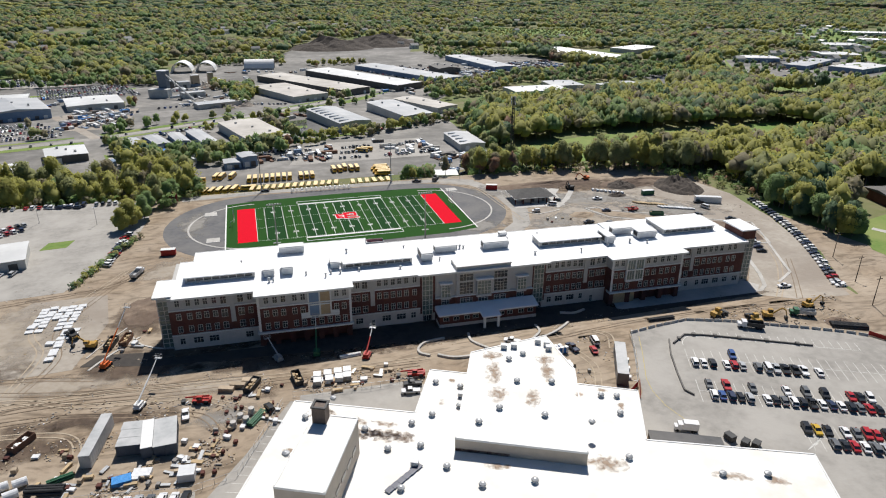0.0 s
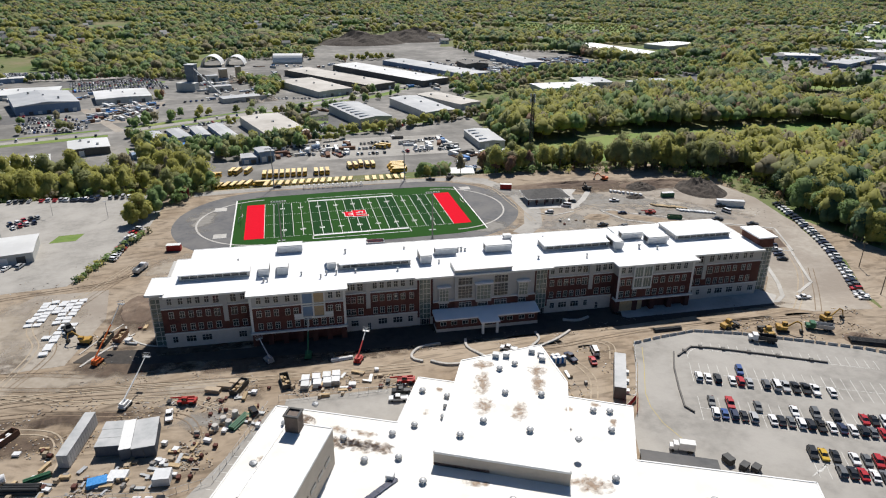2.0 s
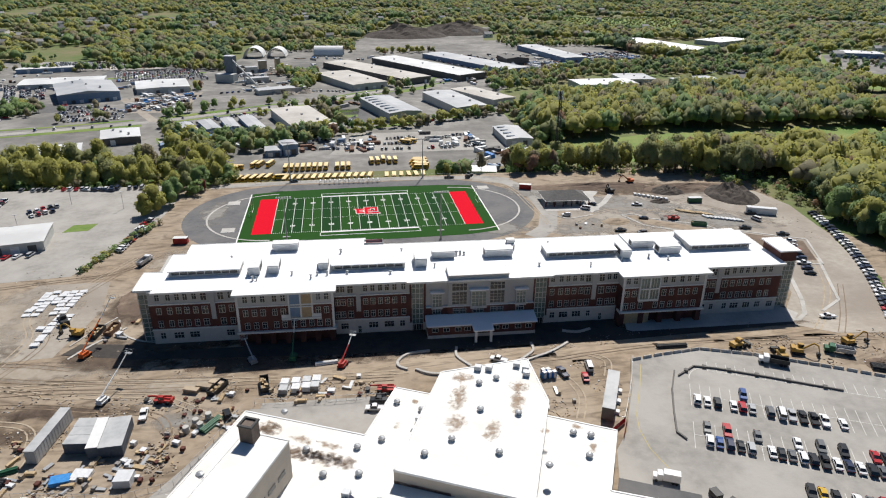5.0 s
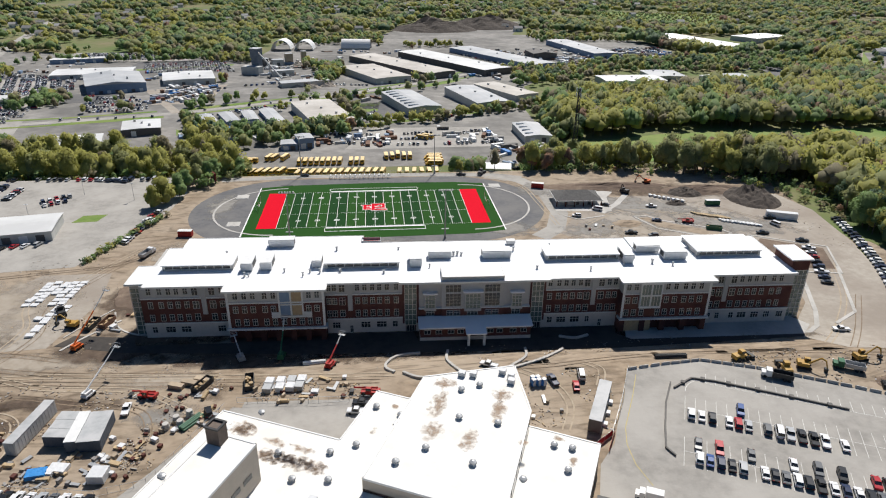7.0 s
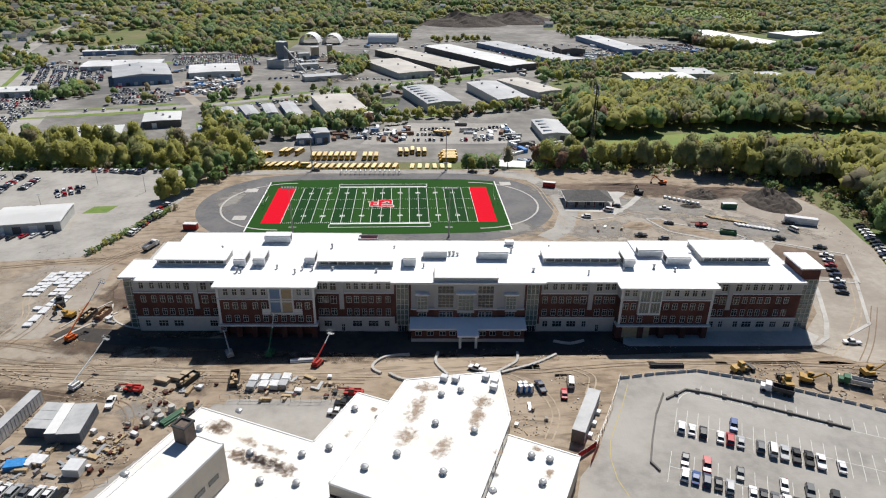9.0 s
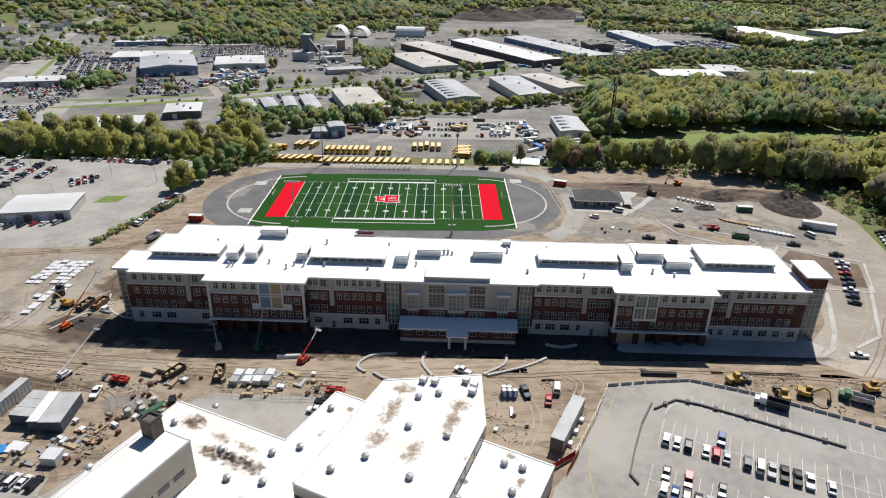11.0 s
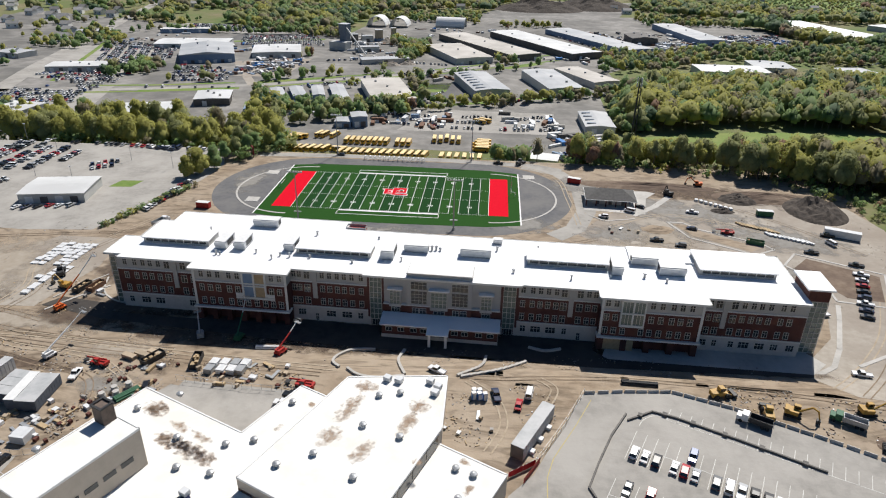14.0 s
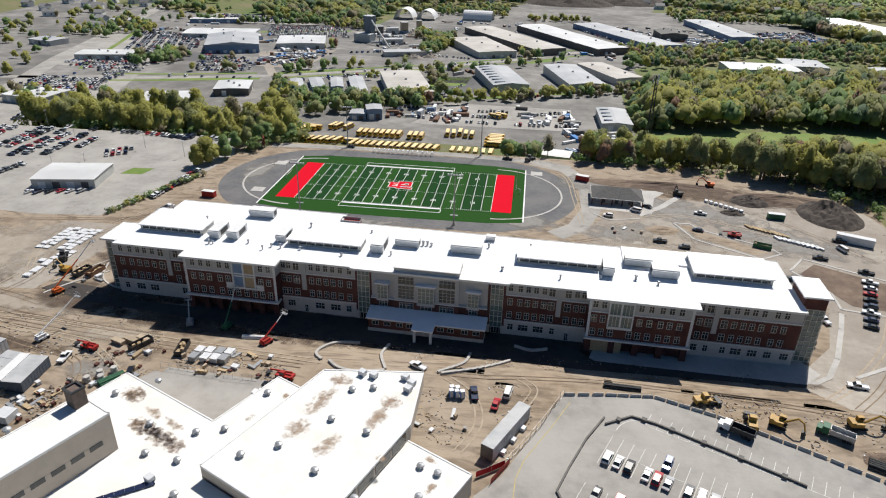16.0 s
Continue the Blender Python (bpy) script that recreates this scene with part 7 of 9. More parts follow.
# dark soil colour, also laid along the school front to darken its shadow
M_SOFT_SOIL_SHADE = soft_patch("dark_soil_and_shade", ((0.085, 0.06, 0.045), (0.15, 0.11, 0.08), 0.35, 0.95, 0.8))
M_SOFT_EARTH = soft_patch("soft_brown_earth", ((0.2, 0.145, 0.1), (0.14, 0.1, 0.07), 0.3, 0.95, 0.8))
M_SOFT_PALE = soft_patch("soft_pale_sand", ((0.40, 0.35, 0.29), (0.33, 0.28, 0.22), 0.3, 0.95, 0.4))
M_SOFT_GREY = soft_patch("soft_grey_gravel", ((0.3, 0.285, 0.265), (0.24, 0.225, 0.2), 0.5, 0.95, 0.5))


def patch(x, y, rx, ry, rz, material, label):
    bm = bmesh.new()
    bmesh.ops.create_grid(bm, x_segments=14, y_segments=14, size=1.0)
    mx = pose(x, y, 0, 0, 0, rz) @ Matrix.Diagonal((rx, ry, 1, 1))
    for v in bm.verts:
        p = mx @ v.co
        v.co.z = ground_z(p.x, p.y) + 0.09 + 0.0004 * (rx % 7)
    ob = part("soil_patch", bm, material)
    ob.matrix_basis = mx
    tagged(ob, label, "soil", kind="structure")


# first ten darken the ground in the school's shadow; the rest are dark soil
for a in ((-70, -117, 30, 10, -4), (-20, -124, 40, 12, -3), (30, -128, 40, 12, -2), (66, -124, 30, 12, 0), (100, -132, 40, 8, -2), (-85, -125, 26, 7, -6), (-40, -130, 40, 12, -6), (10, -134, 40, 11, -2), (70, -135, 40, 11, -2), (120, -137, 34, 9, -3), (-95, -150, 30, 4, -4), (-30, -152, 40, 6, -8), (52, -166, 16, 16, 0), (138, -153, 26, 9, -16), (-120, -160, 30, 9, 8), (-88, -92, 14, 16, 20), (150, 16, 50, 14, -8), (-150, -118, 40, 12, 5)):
    patch(*a, M_SOFT_SOIL_SHADE, "dark churned soil with ragged edges")
for a in ((62, -147, 26, 7, 4), (100, -146.5, 32, 5.5, -3), (134, -149, 28, 7, -12), (52, -162, 13, 15, -20), (150, -158, 16, 9, -25)):
    patch(*a, M_SOFT_EARTH, "brown churned soil with ragged edges")
for a in ((-62, -142, 20, 6, -4), (-120, -128, 60, 7, -2), (38, -149, 30, 4, 6), (100, -146, 50, 3, -3), (-185, -80, 40, 20, 0), (120, -40, 18, 12, 0), (58, -160, 5, 10, -15), (-140, -95, 34, 30, 10), (110, -52, 40, 10, 0), (-80, -48, 20, 14, 0), (148, -138, 9, 5, 0)):
    patch(*a, M_SOFT_PALE, "pale dry sandy soil with ragged edges")
for a in ((30, -141, 22, 9, 0), (10, -143, 8, 5, 0), (-30, -44, 60, 4, 0), (62, -32, 16, 10, 0), (90, 20, 16, 14, 0), (132, -8, 44, 16, -10), (112, -36, 30, 13, 0), (170, -34, 34, 16, -15), (-76, 8, 8, 20, 0), (-58, -158, 12, 8, 0), (150, -75, 26, 20, 0)):
    patch(*a, M_SOFT_GREY, "grey gravel with ragged edges")


def mound(x, y, rx, ry, h, material, label, seed):
    bm = bmesh.new()
    bmesh.ops.create_grid(bm, x_segments=26, y_segments=26, size=1.0)
    for v in bm.verts:
        r = math.hypot(v.co.x, v.co.y)
        k = max(0.0, 1 - r) ** 0.8
        nz = noise.noise(Vector((v.co.x * 2.6 + seed, v.co.y * 2.6, seed))) + 0.5 * noise.noise(Vector((v.co.x * 7 + seed, v.co.y * 7, 0)))
        v.co = Vector((v.co.x * rx, v.co.y * ry, k * h * (1 + 0.55 * nz) - 0.25))
    ob = part("soil_mound", bm, material)
    ob.matrix_basis = pose(x, y, ground_z(x, y))
    tagged(ob, label, "soil mound", "mounds of earth")


mound(167, 10, 10, 8, 3.6, M_SOILPILE, "dark mound of topsoil at the site edge", 1)
mound(199, -1, 14, 17, 6.5, M_SOILPILE, "large dark mound of topsoil at the site edge", 2)
mound(180, 14, 26, 9, 3.0, M_DIRT_DARK, "brown bank of dug earth", 3)
mound(155, -6, 6, 4, 2.0, M_SOILPILE, "small dark heap of soil", 4)
mound(120, -31, 9, 6, 1.2, M_DIRT, "low sandy heap inside a turning circle", 5)
mound(125, 24, 40, 7, 1.8, M_DIRT_DARK, "long low bank of brown earth", 6)
mound(150, -166, 6, 4, 1.6, M_DIRT_DARK, "heap of dug earth with roots", 7)
mound(120, 960, 80, 55, 20, M_SOILPILE, "great dark grey quarry heap in the distance", 8)
mound(225, 1010, 80, 60, 21, M_SOILPILE, "great dark grey quarry heap in the distance", 9)
mound(-88, -84, 10, 14, 1.2, M_DIRT_DARK, "shallow heap of dug soil", 10)
for i, (x, y) in enumerate(((-60, 385), (-78, 392), (-45, 395), (-90, 545), (-75, 556), (205, 600), (190, 640), (265, 560))):
    mound(x, y, 9, 7, 4.5, M_GRAVEL if i < 5 else M_DIRT_DARK, "heap of sand or scrap in a yard", 20 + i)


# ---- wheel ruts over the bare earth ----
M_RUT_PALE = mat("dry_wheel_rut", (0.43, 0.36, 0.275), (0.33, 0.265, 0.19), 0.5, 0.95, 0.4)
M_RUT_DARK = mat("damp_wheel_rut", (0.175, 0.13, 0.09), (0.25, 0.19, 0.135), 0.5, 0.95, 0.4)


def ruts(pts, dark, n=7):
    """Pairs of wheel ruts along a smooth line through a few points."""
    line = []
    for i in range(len(pts) - 1):
        p0, p1, p2, p3 = (Vector(pts[min(max(i + k, 0), len(pts) - 1)]) for k in (-1, 0, 1, 2))
        for j in range(n):
            t = j / n
            line.append(0.5 * (2 * p1 + (p2 - p0) * t + (2 * p0 - 5 * p1 + 4 * p2 - p3) * t * t + (3 * p1 - p0 - 3 * p2 + p3) * t ** 3))
    line.append(Vector(pts[-1]))
    for side in (-0.95, 0.95):
        off = []
        for i, p in enumerate(line):
            d = (line[min(i + 1, len(line) - 1)] - line[max(i - 1, 0)]).normalized()
            off.append((p.x - d.y * side, p.y + d.x * side))
        drape("wheel_rut", strip(off, 0.35 if dark else 0.45), M_RUT_DARK if dark else M_RUT_PALE, 0.115, "wheel rut pressed into bare earth", "rut")


for k, (pts, dark) in enumerate((
    ([(-150, -141), (-109, -139), (-78, -142), (-40, -146), (0, -150)], True), ([(-150, -138), (-100, -136), (-60, -140), (-30, -143), (5, -147)], False),
    ([(-150, -146), (-110, -145), (-86, -150), (-66, -156), (-60, -170)], True), ([(-140, -150), (-112, -152), (-98, -158), (-96, -176)], False),
    ([(-128, -128), (-104, -134), (-80, -137), (-48, -140)], True), ([(-150, -132), (-120, -134), (-98, -142), (-70, -146), (-52, -158)], False),
    ([(-118, -130), (-112, -112), (-116, -92), (-108, -70), (-98, -50)], True), ([(-122, -130), (-118, -108), (-124, -90), (-112, -68), (-100, -44)], False),
    ([(-150, -112), (-132, -120), (-112, -124), (-98, -128)], True), ([(-160, -70), (-130, -64), (-104, -58), (-86, -40)], True),
    ([(40, -148), (52, -148), (66, -146), (90, -144), (130, -147), (160, -152)], True), 
    ([(42, -150), (50, -158), (52, -168), (48, -178)], False), ([(62, -147), (66, -152), (63, -160)], False),
    ([(146, -142), (160, -128), (176, -108), (190, -80)], False), ([(152, -146), (166, -130), (182, -108)], True), ([(90, 24), (110, 22), (140, 14), (176, -16), (200, -48)], True),
    ([(100, -30), (124, -14), (150, -20), (180, -38)], False), ([(-78, -48), (-40, -52), (20, -54), (70, -52), (92, -44)], True), ([(86, -30), (84, 0), (80, 30), (60, 48)], False))):
    ruts(pts, dark)

# ---- field furniture ----
def light_mast(x, y):
    t = thing("floodlight_mast", "tall slim grey sports floodlight mast", "floodlight mast", "masts round the field", x, y, ground_z(x, y))
    h = 23 - ground_z(x, y)
    bm = bmesh.new()
    cyl(bm, (0, 0, 0), (0, 0, h), 0.36, 0.16, 8)
    part("pole", bm, M_METAL, t)
    part("crossbar", boxes((-3.2, -0.12, h - 0.5, 3.2, 0.12, h - 0.3)), M_METAL, t)
    part("lower_bar", boxes((-1.6, -0.5, h * 0.2, 1.6, 0.3, h * 0.2 + 0.25)), M_METAL, t)
    for i in range(6):
        part("lamp", boxes((-3.1 + i * 1.16, -0.3, h - 0.35, -2.5 + i * 1.16, 0.35, h + 0.25)), M_HVAC, t)
    bm = bmesh.new()
    cyl(bm, (0, 0, 0), (0, 0, 1.2), 0.6, 0.5, 8)
    part("footing", bm, M_CONCRETE, t)


for p in ((-37.5, -40), (31, -41.5), (-41, 54), (35, 53)):
    light_mast(*p)


def goal(x, s):
    t = thing("goal_post", "white gooseneck football goal post", "goal post", "goal posts", x, 0, 0.1)
    for nm, a, b, r in (("post", (0, 0, 0), (0, 0, 2.2), 0.12), ("neck", (0, 0, 2.2), (-s * 2, 0, 3.0), 0.1), ("crossbar", (-s * 2, -3.5, 3.05), (-s * 2, 3.5, 3.05), 0.09), ("upright", (-s * 2, -3.5, 3.05), (-s * 2, -3.5, 9.5), 0.07), ("upright", (-s * 2, 3.5, 3.05), (-s * 2, 3.5, 9.5), 0.07)):
        bm = bmesh.new()
        cyl(bm, a, b, r, r, 8)
        part(nm, bm, M_WHITE, t)


goal(-58.2, -1), goal(58.2, 1)
sb = thing("scoreboard", "dark red scoreboard seen at an angle beside the track", "scoreboard", x=-88, y=46, z=ground_z(-88, 46), rz=-60)
part("board", boxes((-4.5, -0.4, 2.0, 4.5, 0.4, 6.2)), mat("dark_red_sheet", (0.16, 0.018, 0.02), (0.12, 0.015, 0.018), 0.7, 0.5), sb)
part("display", boxes((-3.6, -0.45, 3.2, 3.6, -0.4, 4.4)), M_BLACK, sb)
for xx in (-3.4, 3.4):
    part("leg", boxes((xx - 0.2, -0.2, 0, xx + 0.2, 0.2, 2.0)), M_BLACK, sb)
trestle = None
for i in range(13):
    m = pose(-24 + i * 2.7, 47.8 - 0.05 * i, ground_z(0, 48) + 0.08, 0, 0, RNG.uniform(-5, 5))
    if trestle is None:
        trestle = thing("bleacher_frame", "white folded metal bleacher frame beside the track", "bleacher frame", "bleacher frames behind the track")
        for s in (-1, 1):
            bm = bmesh.new()
            for y in (-0.9, 0.9):
                cyl(bm, (s * 1.0, y, 0), (0, y, 2.2), 0.09, 0.09, 6)
            part("leg_pair", bm, M_WHITE, trestle)
        part("bench", boxes((-0.3, -1.2, 2.1, 0.3, 1.2, 2.25)), M_WHITE, trestle)
        part("foot_board", boxes((-1.0, -1.2, 0.7, 1.0, -0.8, 0.8)), M_METAL, trestle)
        trestle.matrix_basis = m
    else:
        copy_thing(trestle, m)
for x, y in ((-66, -17), (-68, 21), (66, 30)):
    t = thing("concrete_pad", "pale concrete jump pad in the track's end area", "concrete pad", "pads in the track ends", x, y, 0.05)
    part("slab", boxes((-3, -2.6, 0, 3, 2.6, 0.06)), M_CONCRETE, t)
    part("edge", boxes((-3.2, -2.8, 0, 3.2, -2.6, 0.09)), M_TRIM, t)

# ---- pavilion ----
pv = thing("pavilion", "small pavilion with a dark grey hipped roof", "pavilion", x=103.5, y=0.5, z=0.1, rz=-3)
bm = bmesh.new()
vv = [bm.verts.new(p) for p in ((-12, -8, 3.4), (12, -8, 3.4), (12, 8, 3.4), (-12, 8, 3.4), (-5.5, 0, 6.6), (5.5, 0, 6.6))]
for f in ((0, 1, 5, 4), (1, 2, 5), (2, 3, 4, 5), (3, 0, 4), (3, 2, 1, 0)):
    bm.faces.new([vv[i] for i in f])
part("roof", bm, mat("dark_shingle", (0.09, 0.088, 0.085), (0.13, 0.125, 0.12), 0.9, 0.9, 0.3), pv)
part("wall", boxes((-9, -4.5, 0, 9, 6.5, 3.4)), M_STONE, pv)
part("fascia", boxes((-12.1, -8.1, 3.1, 12.1, 8.1, 3.42)), M_TRIM, pv)
for i in range(6):
    part("post", boxes((-11.4 + i * 4.56 - 0.25, -7.6, 0, -11.4 + i * 4.56 + 0.25, -7.1, 3.15)), M_BRICK, pv)
for x in (-6, 0, 6):
    part("door", boxes((x - 0.8, -4.6, 0, x + 0.8, -4.5, 2.2)), M_WALL_DARK, pv)


# ---- vehicles and machines ----
def wheel(parent, x, y, z, r, w, name="wheel"):
    bm = bmesh.new()
    cyl(bm, (x - w / 2, y, z), (x + w / 2, y, z), r, r, 12)
    part(name, bm, M_DARK, parent)


BUS = None


def bus(x, y, rz, group="parked school buses", z=None):
    global BUS
    m = pose(x, y, (ground_z(x, y) if z is None else z) + 0.08, 0, 0, rz)
    if BUS is None:
        BUS = thing("school_bus", "yellow school bus parked in a row, dark windows", "bus", group)
        bm = bmesh.new()
        profile_x(bm, [(-5.4, 0.5), (-5.4, 2.9), (-5.2, 3.15), (3.6, 3.15), (4.0, 2.9), (4.15, 1.7), (5.4, 1.5), (5.5, 0.5)], -1.22, 1.22)
        part("body", bm, M_BUS, BUS)
        part("roof", boxes((-1.2, -5.2, 3.14, 1.2, 3.6, 3.24)), mat("bus_roof_pale_yellow", (0.84, 0.66, 0.36), (0.76, 0.56, 0.26), 0.5, 0.5, objvar=0.15), BUS, "paler yellow roof")
        for s in (-1, 1):
            part("window_band", boxes((s * 1.23 - 0.02, -5.0, 1.9, s * 1.23 + 0.02, 3.6, 2.6)), M_CARGLASS, BUS)
            part("stripe", boxes((s * 1.23 - 0.02, -5.3, 1.2, s * 1.23 + 0.02, 4.2, 1.3)), M_BLACK, BUS)
        part("windscreen", boxes((-1.1, 4.02, 1.85, 1.1, 4.12, 2.75)), M_CARGLASS, BUS)
        part("rear_window", boxes((-1.0, -5.44, 1.9, 1.0, -5.38, 2.7)), M_CARGLASS, BUS)
        for sx in (-1, 1):
            for yy in (-3.4, 3.6):
                wheel(BUS, sx * 1.1, yy, 0.5, 0.5, 0.3)
        BUS.matrix_basis = m
    else:
        copy_thing(BUS, m)


for x in (-68, -64.5, -58):
    bus(x, 119, -18)
for i in range(8):
    bus(-47.5 + 3.7 * i, 108.5, RNG.uniform(-4, 0))
for i in range(3):
    bus(-14.5 + 3.7 * i, 108, -1)
for i in range(5):
    bus(8.5 + 4.0 * i, 118 + (3 if i == 2 else 0), RNG.uniform(0, 5))
for i in range(6):
    bus(39 + 1.2 * (i % 2), 99 + i * 3.3, 88)
for i in range(7):
    bus(-83 + 4.4 * i, 86 + 0.4 * i, -20)
for i in range(5):
    bus(-92 + 3 * i, 103 + 2.5 * i, 82)
bus(-49, 88, 88)
for i in range(13):
    bus(-46 + 4.3 * i, 83.5, RNG.uniform(-14, -8))
for i in range(6):
    bus(16 + 4.6 * i, 82, RNG.uniform(-6, 4))
bus(36, 165, 60), bus(40, 168, 60)


def container(x, y, rz, L, Wd, Hh, material, label, z0=0.0, name="shipping_container", cat="container", group="", roof_m=None):
    t = thing(name, label, cat, group, x, y, ground_z(x, y) + z0 + 0.05, rz)
    part("body", boxes((-Wd / 2, -L / 2, 0.2, Wd / 2, L / 2, Hh)), material, t)
    n = int(L / 1.2)
    bm = bmesh.new()
    for i in range(n):
        y0 = -L / 2 + (i + 0.3) * L / n
        box(bm, -Wd / 2 - 0.05, y0, 0.3, Wd / 2 + 0.05, y0 + 0.35, Hh - 0.1)
    part("ribs", bm, material, t)
    part("roof", boxes((-Wd / 2 - 0.06, -L / 2 - 0.06, Hh, Wd / 2 + 0.06, L / 2 + 0.06, Hh + 0.08)), roof_m or (M_HVAC if material is not M_RED else M_TRIM), t)
    part("door", boxes((-Wd / 2 + 0.1, -L / 2 - 0.06, 0.3, -0.03, -L / 2, Hh - 0.1)), material, t)
    part("door", boxes((0.03, -L / 2 - 0.06, 0.3, Wd / 2 - 0.1, -L / 2, Hh - 0.1)), material, t)
    part("skid", boxes((-Wd / 2 + 0.2, -L / 2, 0, -Wd / 2 + 0.5, L / 2, 0.2)), M_BLACK, t)
    part("skid", boxes((Wd / 2 - 0.5, -L / 2, 0, Wd / 2 - 0.2, L / 2, 0.2)), M_BLACK, t)
    return t


M_CABIN = mat("navy_cabin_wall", (0.07, 0.085, 0.11), (0.1, 0.115, 0.14), 0.6, 0.6)
M_TRAILER = mat("trailer_grey_roof", (0.40, 0.41, 0.41), (0.33, 0.34, 0.345), 0.5, 0.6, c3=(0.47, 0.47, 0.47), scale3=0.2)
container(-84.5, -30, 85, 6, 2.6, 2.8, M_RED, "red steel container beside the running track")
container(89, 24, 70, 6.5, 2.6, 2.8, M_RED, "red container with a pale roof behind the track")
container(173, -9, 85, 7, 2.6, 2.6, M_GREEN, "dark green steel container on the site")
container(198, -30, 68, 14, 3, 3.3, M_WHITE, "long white site trailer with windows", name="site_trailer", cat="trailer")
t = container(59.2, -171.2, -27, 18.6, 3.3, 4.0, M_TRAILER, "long grey flat-roofed site trailer", name="site_trailer", cat="trailer", roof_m=M_TRAILER)
part("end_wall", boxes((-1.66, -9.4, 0.25, 1.66, -9.33, 4.0)), M_WALL_DARK, t)
for k in range(3):
    part("step", boxes((1.7, -6 + 5 * k, 0, 2.9, -4.6 + 5 * k, 0.9)), M_WHITE, t)
container(-91.5, -162, -9, 17.5, 2.7, 4.0, M_TRAILER, "long grey box trailer parked on the site", name="box_trailer", cat="trailer", roof_m=M_TRAILER)
for i, (x, y, rz, L) in enumerate(((-82.4, -159.6, 84, 6.2), (-82.5, -163.2, 84, 6.2), (-82.7, -166.8, 84, 6.4), (-75.6, -165.0, 3, 12.2), (-72.7, -165.0, 3, 12.2), (-78.6, -164.8, 3, 12.2))):
    container(x, y, rz, L, 2.8 if i > 2 else 3.3, 3.2 + 0.06 * i, M_CABIN, "grey-roofed site office cabin joined to others in a block", name="site_cabin", cat="cabin", group="block of site cabins", roof_m=M_WHITE if i == 5 else M_TRAILER)
container(69.2, -209.6, 10, 2.6, 1.9, 1.7, M_BLACK, "black steel waste container", name="waste_container", cat="container", group="waste containers behind the old school", roof_m=M_BLACK)
container(71.6, -212.6, -62, 2.3, 1.7, 1.6, M_BLACK, "black steel waste container", name="waste_container", cat="container", group="waste containers behind the old school", roof_m=M_BLACK)
container(74.0, -213.8, -62, 2.3, 1.7, 1.5, M_BLACK, "black steel waste container", name="waste_container", cat="container", group="waste containers behind the old school", roof_m=M_BLACK)
container(-178, -52, 80, 9, 2.6, 2.6, M_WHITE, "white container with a red stripe in the car park")


def dumpster(x, y, rz, material, label):
    t = thing("skip_container", label, "skip", "open skips on the site", x, y, ground_z(x, y) + 0.05, rz)
    part("floor", boxes((-1.2, -3.4, 0.1, 1.2, 3.4, 0.3)), material, t)
    for s in (-1, 1):
        part("side", boxes((s * 1.25 - 0.06, -3.4, 0.1, s * 1.25 + 0.06, 3.4, 1.8)), material, t)
        part("end", boxes((-1.25, s * 3.45 - 0.06, 0.1, 1.25, s * 3.45 + 0.06, 1.8)), material, t)
    load = M_WOOD if RNG.random() < 0.5 else M_WHITE
    for i in range(14):
        bm = bmesh.new()
        a, b = RNG.uniform(-0.9, 0.9), RNG.uniform(-2.9, 2.9)
        box(bm, a - 0.35, b - 0.5, 0.3, a + 0.3, b + 0.45, RNG.uniform(0.7, 1.5))
        part("rubble", bm, load, t)


M_RUSTY = mat("rusty_brown_steel", (0.14, 0.075, 0.05), (0.2, 0.11, 0.07), 0.8, 0.8)
for a in ((-51.5, -146, -28, M_BLACK), (-38, -146.5, 8, M_BLACK), (-111, -156, -32, M_RUSTY), (-96.5, -107, -12, M_BLACK), (-92, -106, -12, M_RUSTY), (158, -41, 70, M_GREEN)):
    dumpster(*a, "open steel skip holding building waste")


def excavator(x, y, rz, material, label, reach=1.0):
    t = thing("excavator", label, "excavator", "earth-moving machines", x, y, ground_z(x, y) + 0.1, rz)
    for s in (-1, 1):
        bm = boxes((s * 1.15 - 0.3, -2.0, 0.0, s * 1.15 + 0.3, 2.0, 0.85))
        bmesh.ops.bevel(bm, geom=[e for e in bm.edges], offset=0.2, segments=2, affect="EDGES")
        part("track", bm, M_DARK, t)
    bm = boxes((-1.3, -2.2, 0.95, 1.3, 1.0, 2.0), (-1.25, -2.3, 1.2, 1.25, -1.2, 2.3))
    part("upper_body", bm, material, t)
    part("turntable", boxes((-0.8, -0.8, 0.7, 0.8, 0.8, 0.95)), M_BLACK, t)
    cab = part("cab", boxes((-1.3, -0.3, 2.0, -0.2, 1.3, 3.1)), material, t)
    part("glass", boxes((-1.33, -0.1, 2.3, -0.17, 1.33, 2.95)), M_CARGLASS, cab)
    for nm, a, b, r in (("boom", (0.3, 0.8, 1.8), (0.3, 3.8 * reach, 4.3), 0.32), ("boom_tip", (0.3, 3.8 * reach, 4.3), (0.3, 5.2 * reach, 3.6), 0.28), ("stick", (0.3, 5.2 * reach, 3.7), (0.3, 6.0 * reach, 1.2), 0.22)):
        bm = bmesh.new()
        cyl(bm, a, b, r, r * 0.8, 6)
        part(nm, bm, material, t)
    part("bucket", boxes((-0.3, 5.3 * reach, 0.2, 0.9, 6.3 * reach, 1.2)), M_BLACK, t)


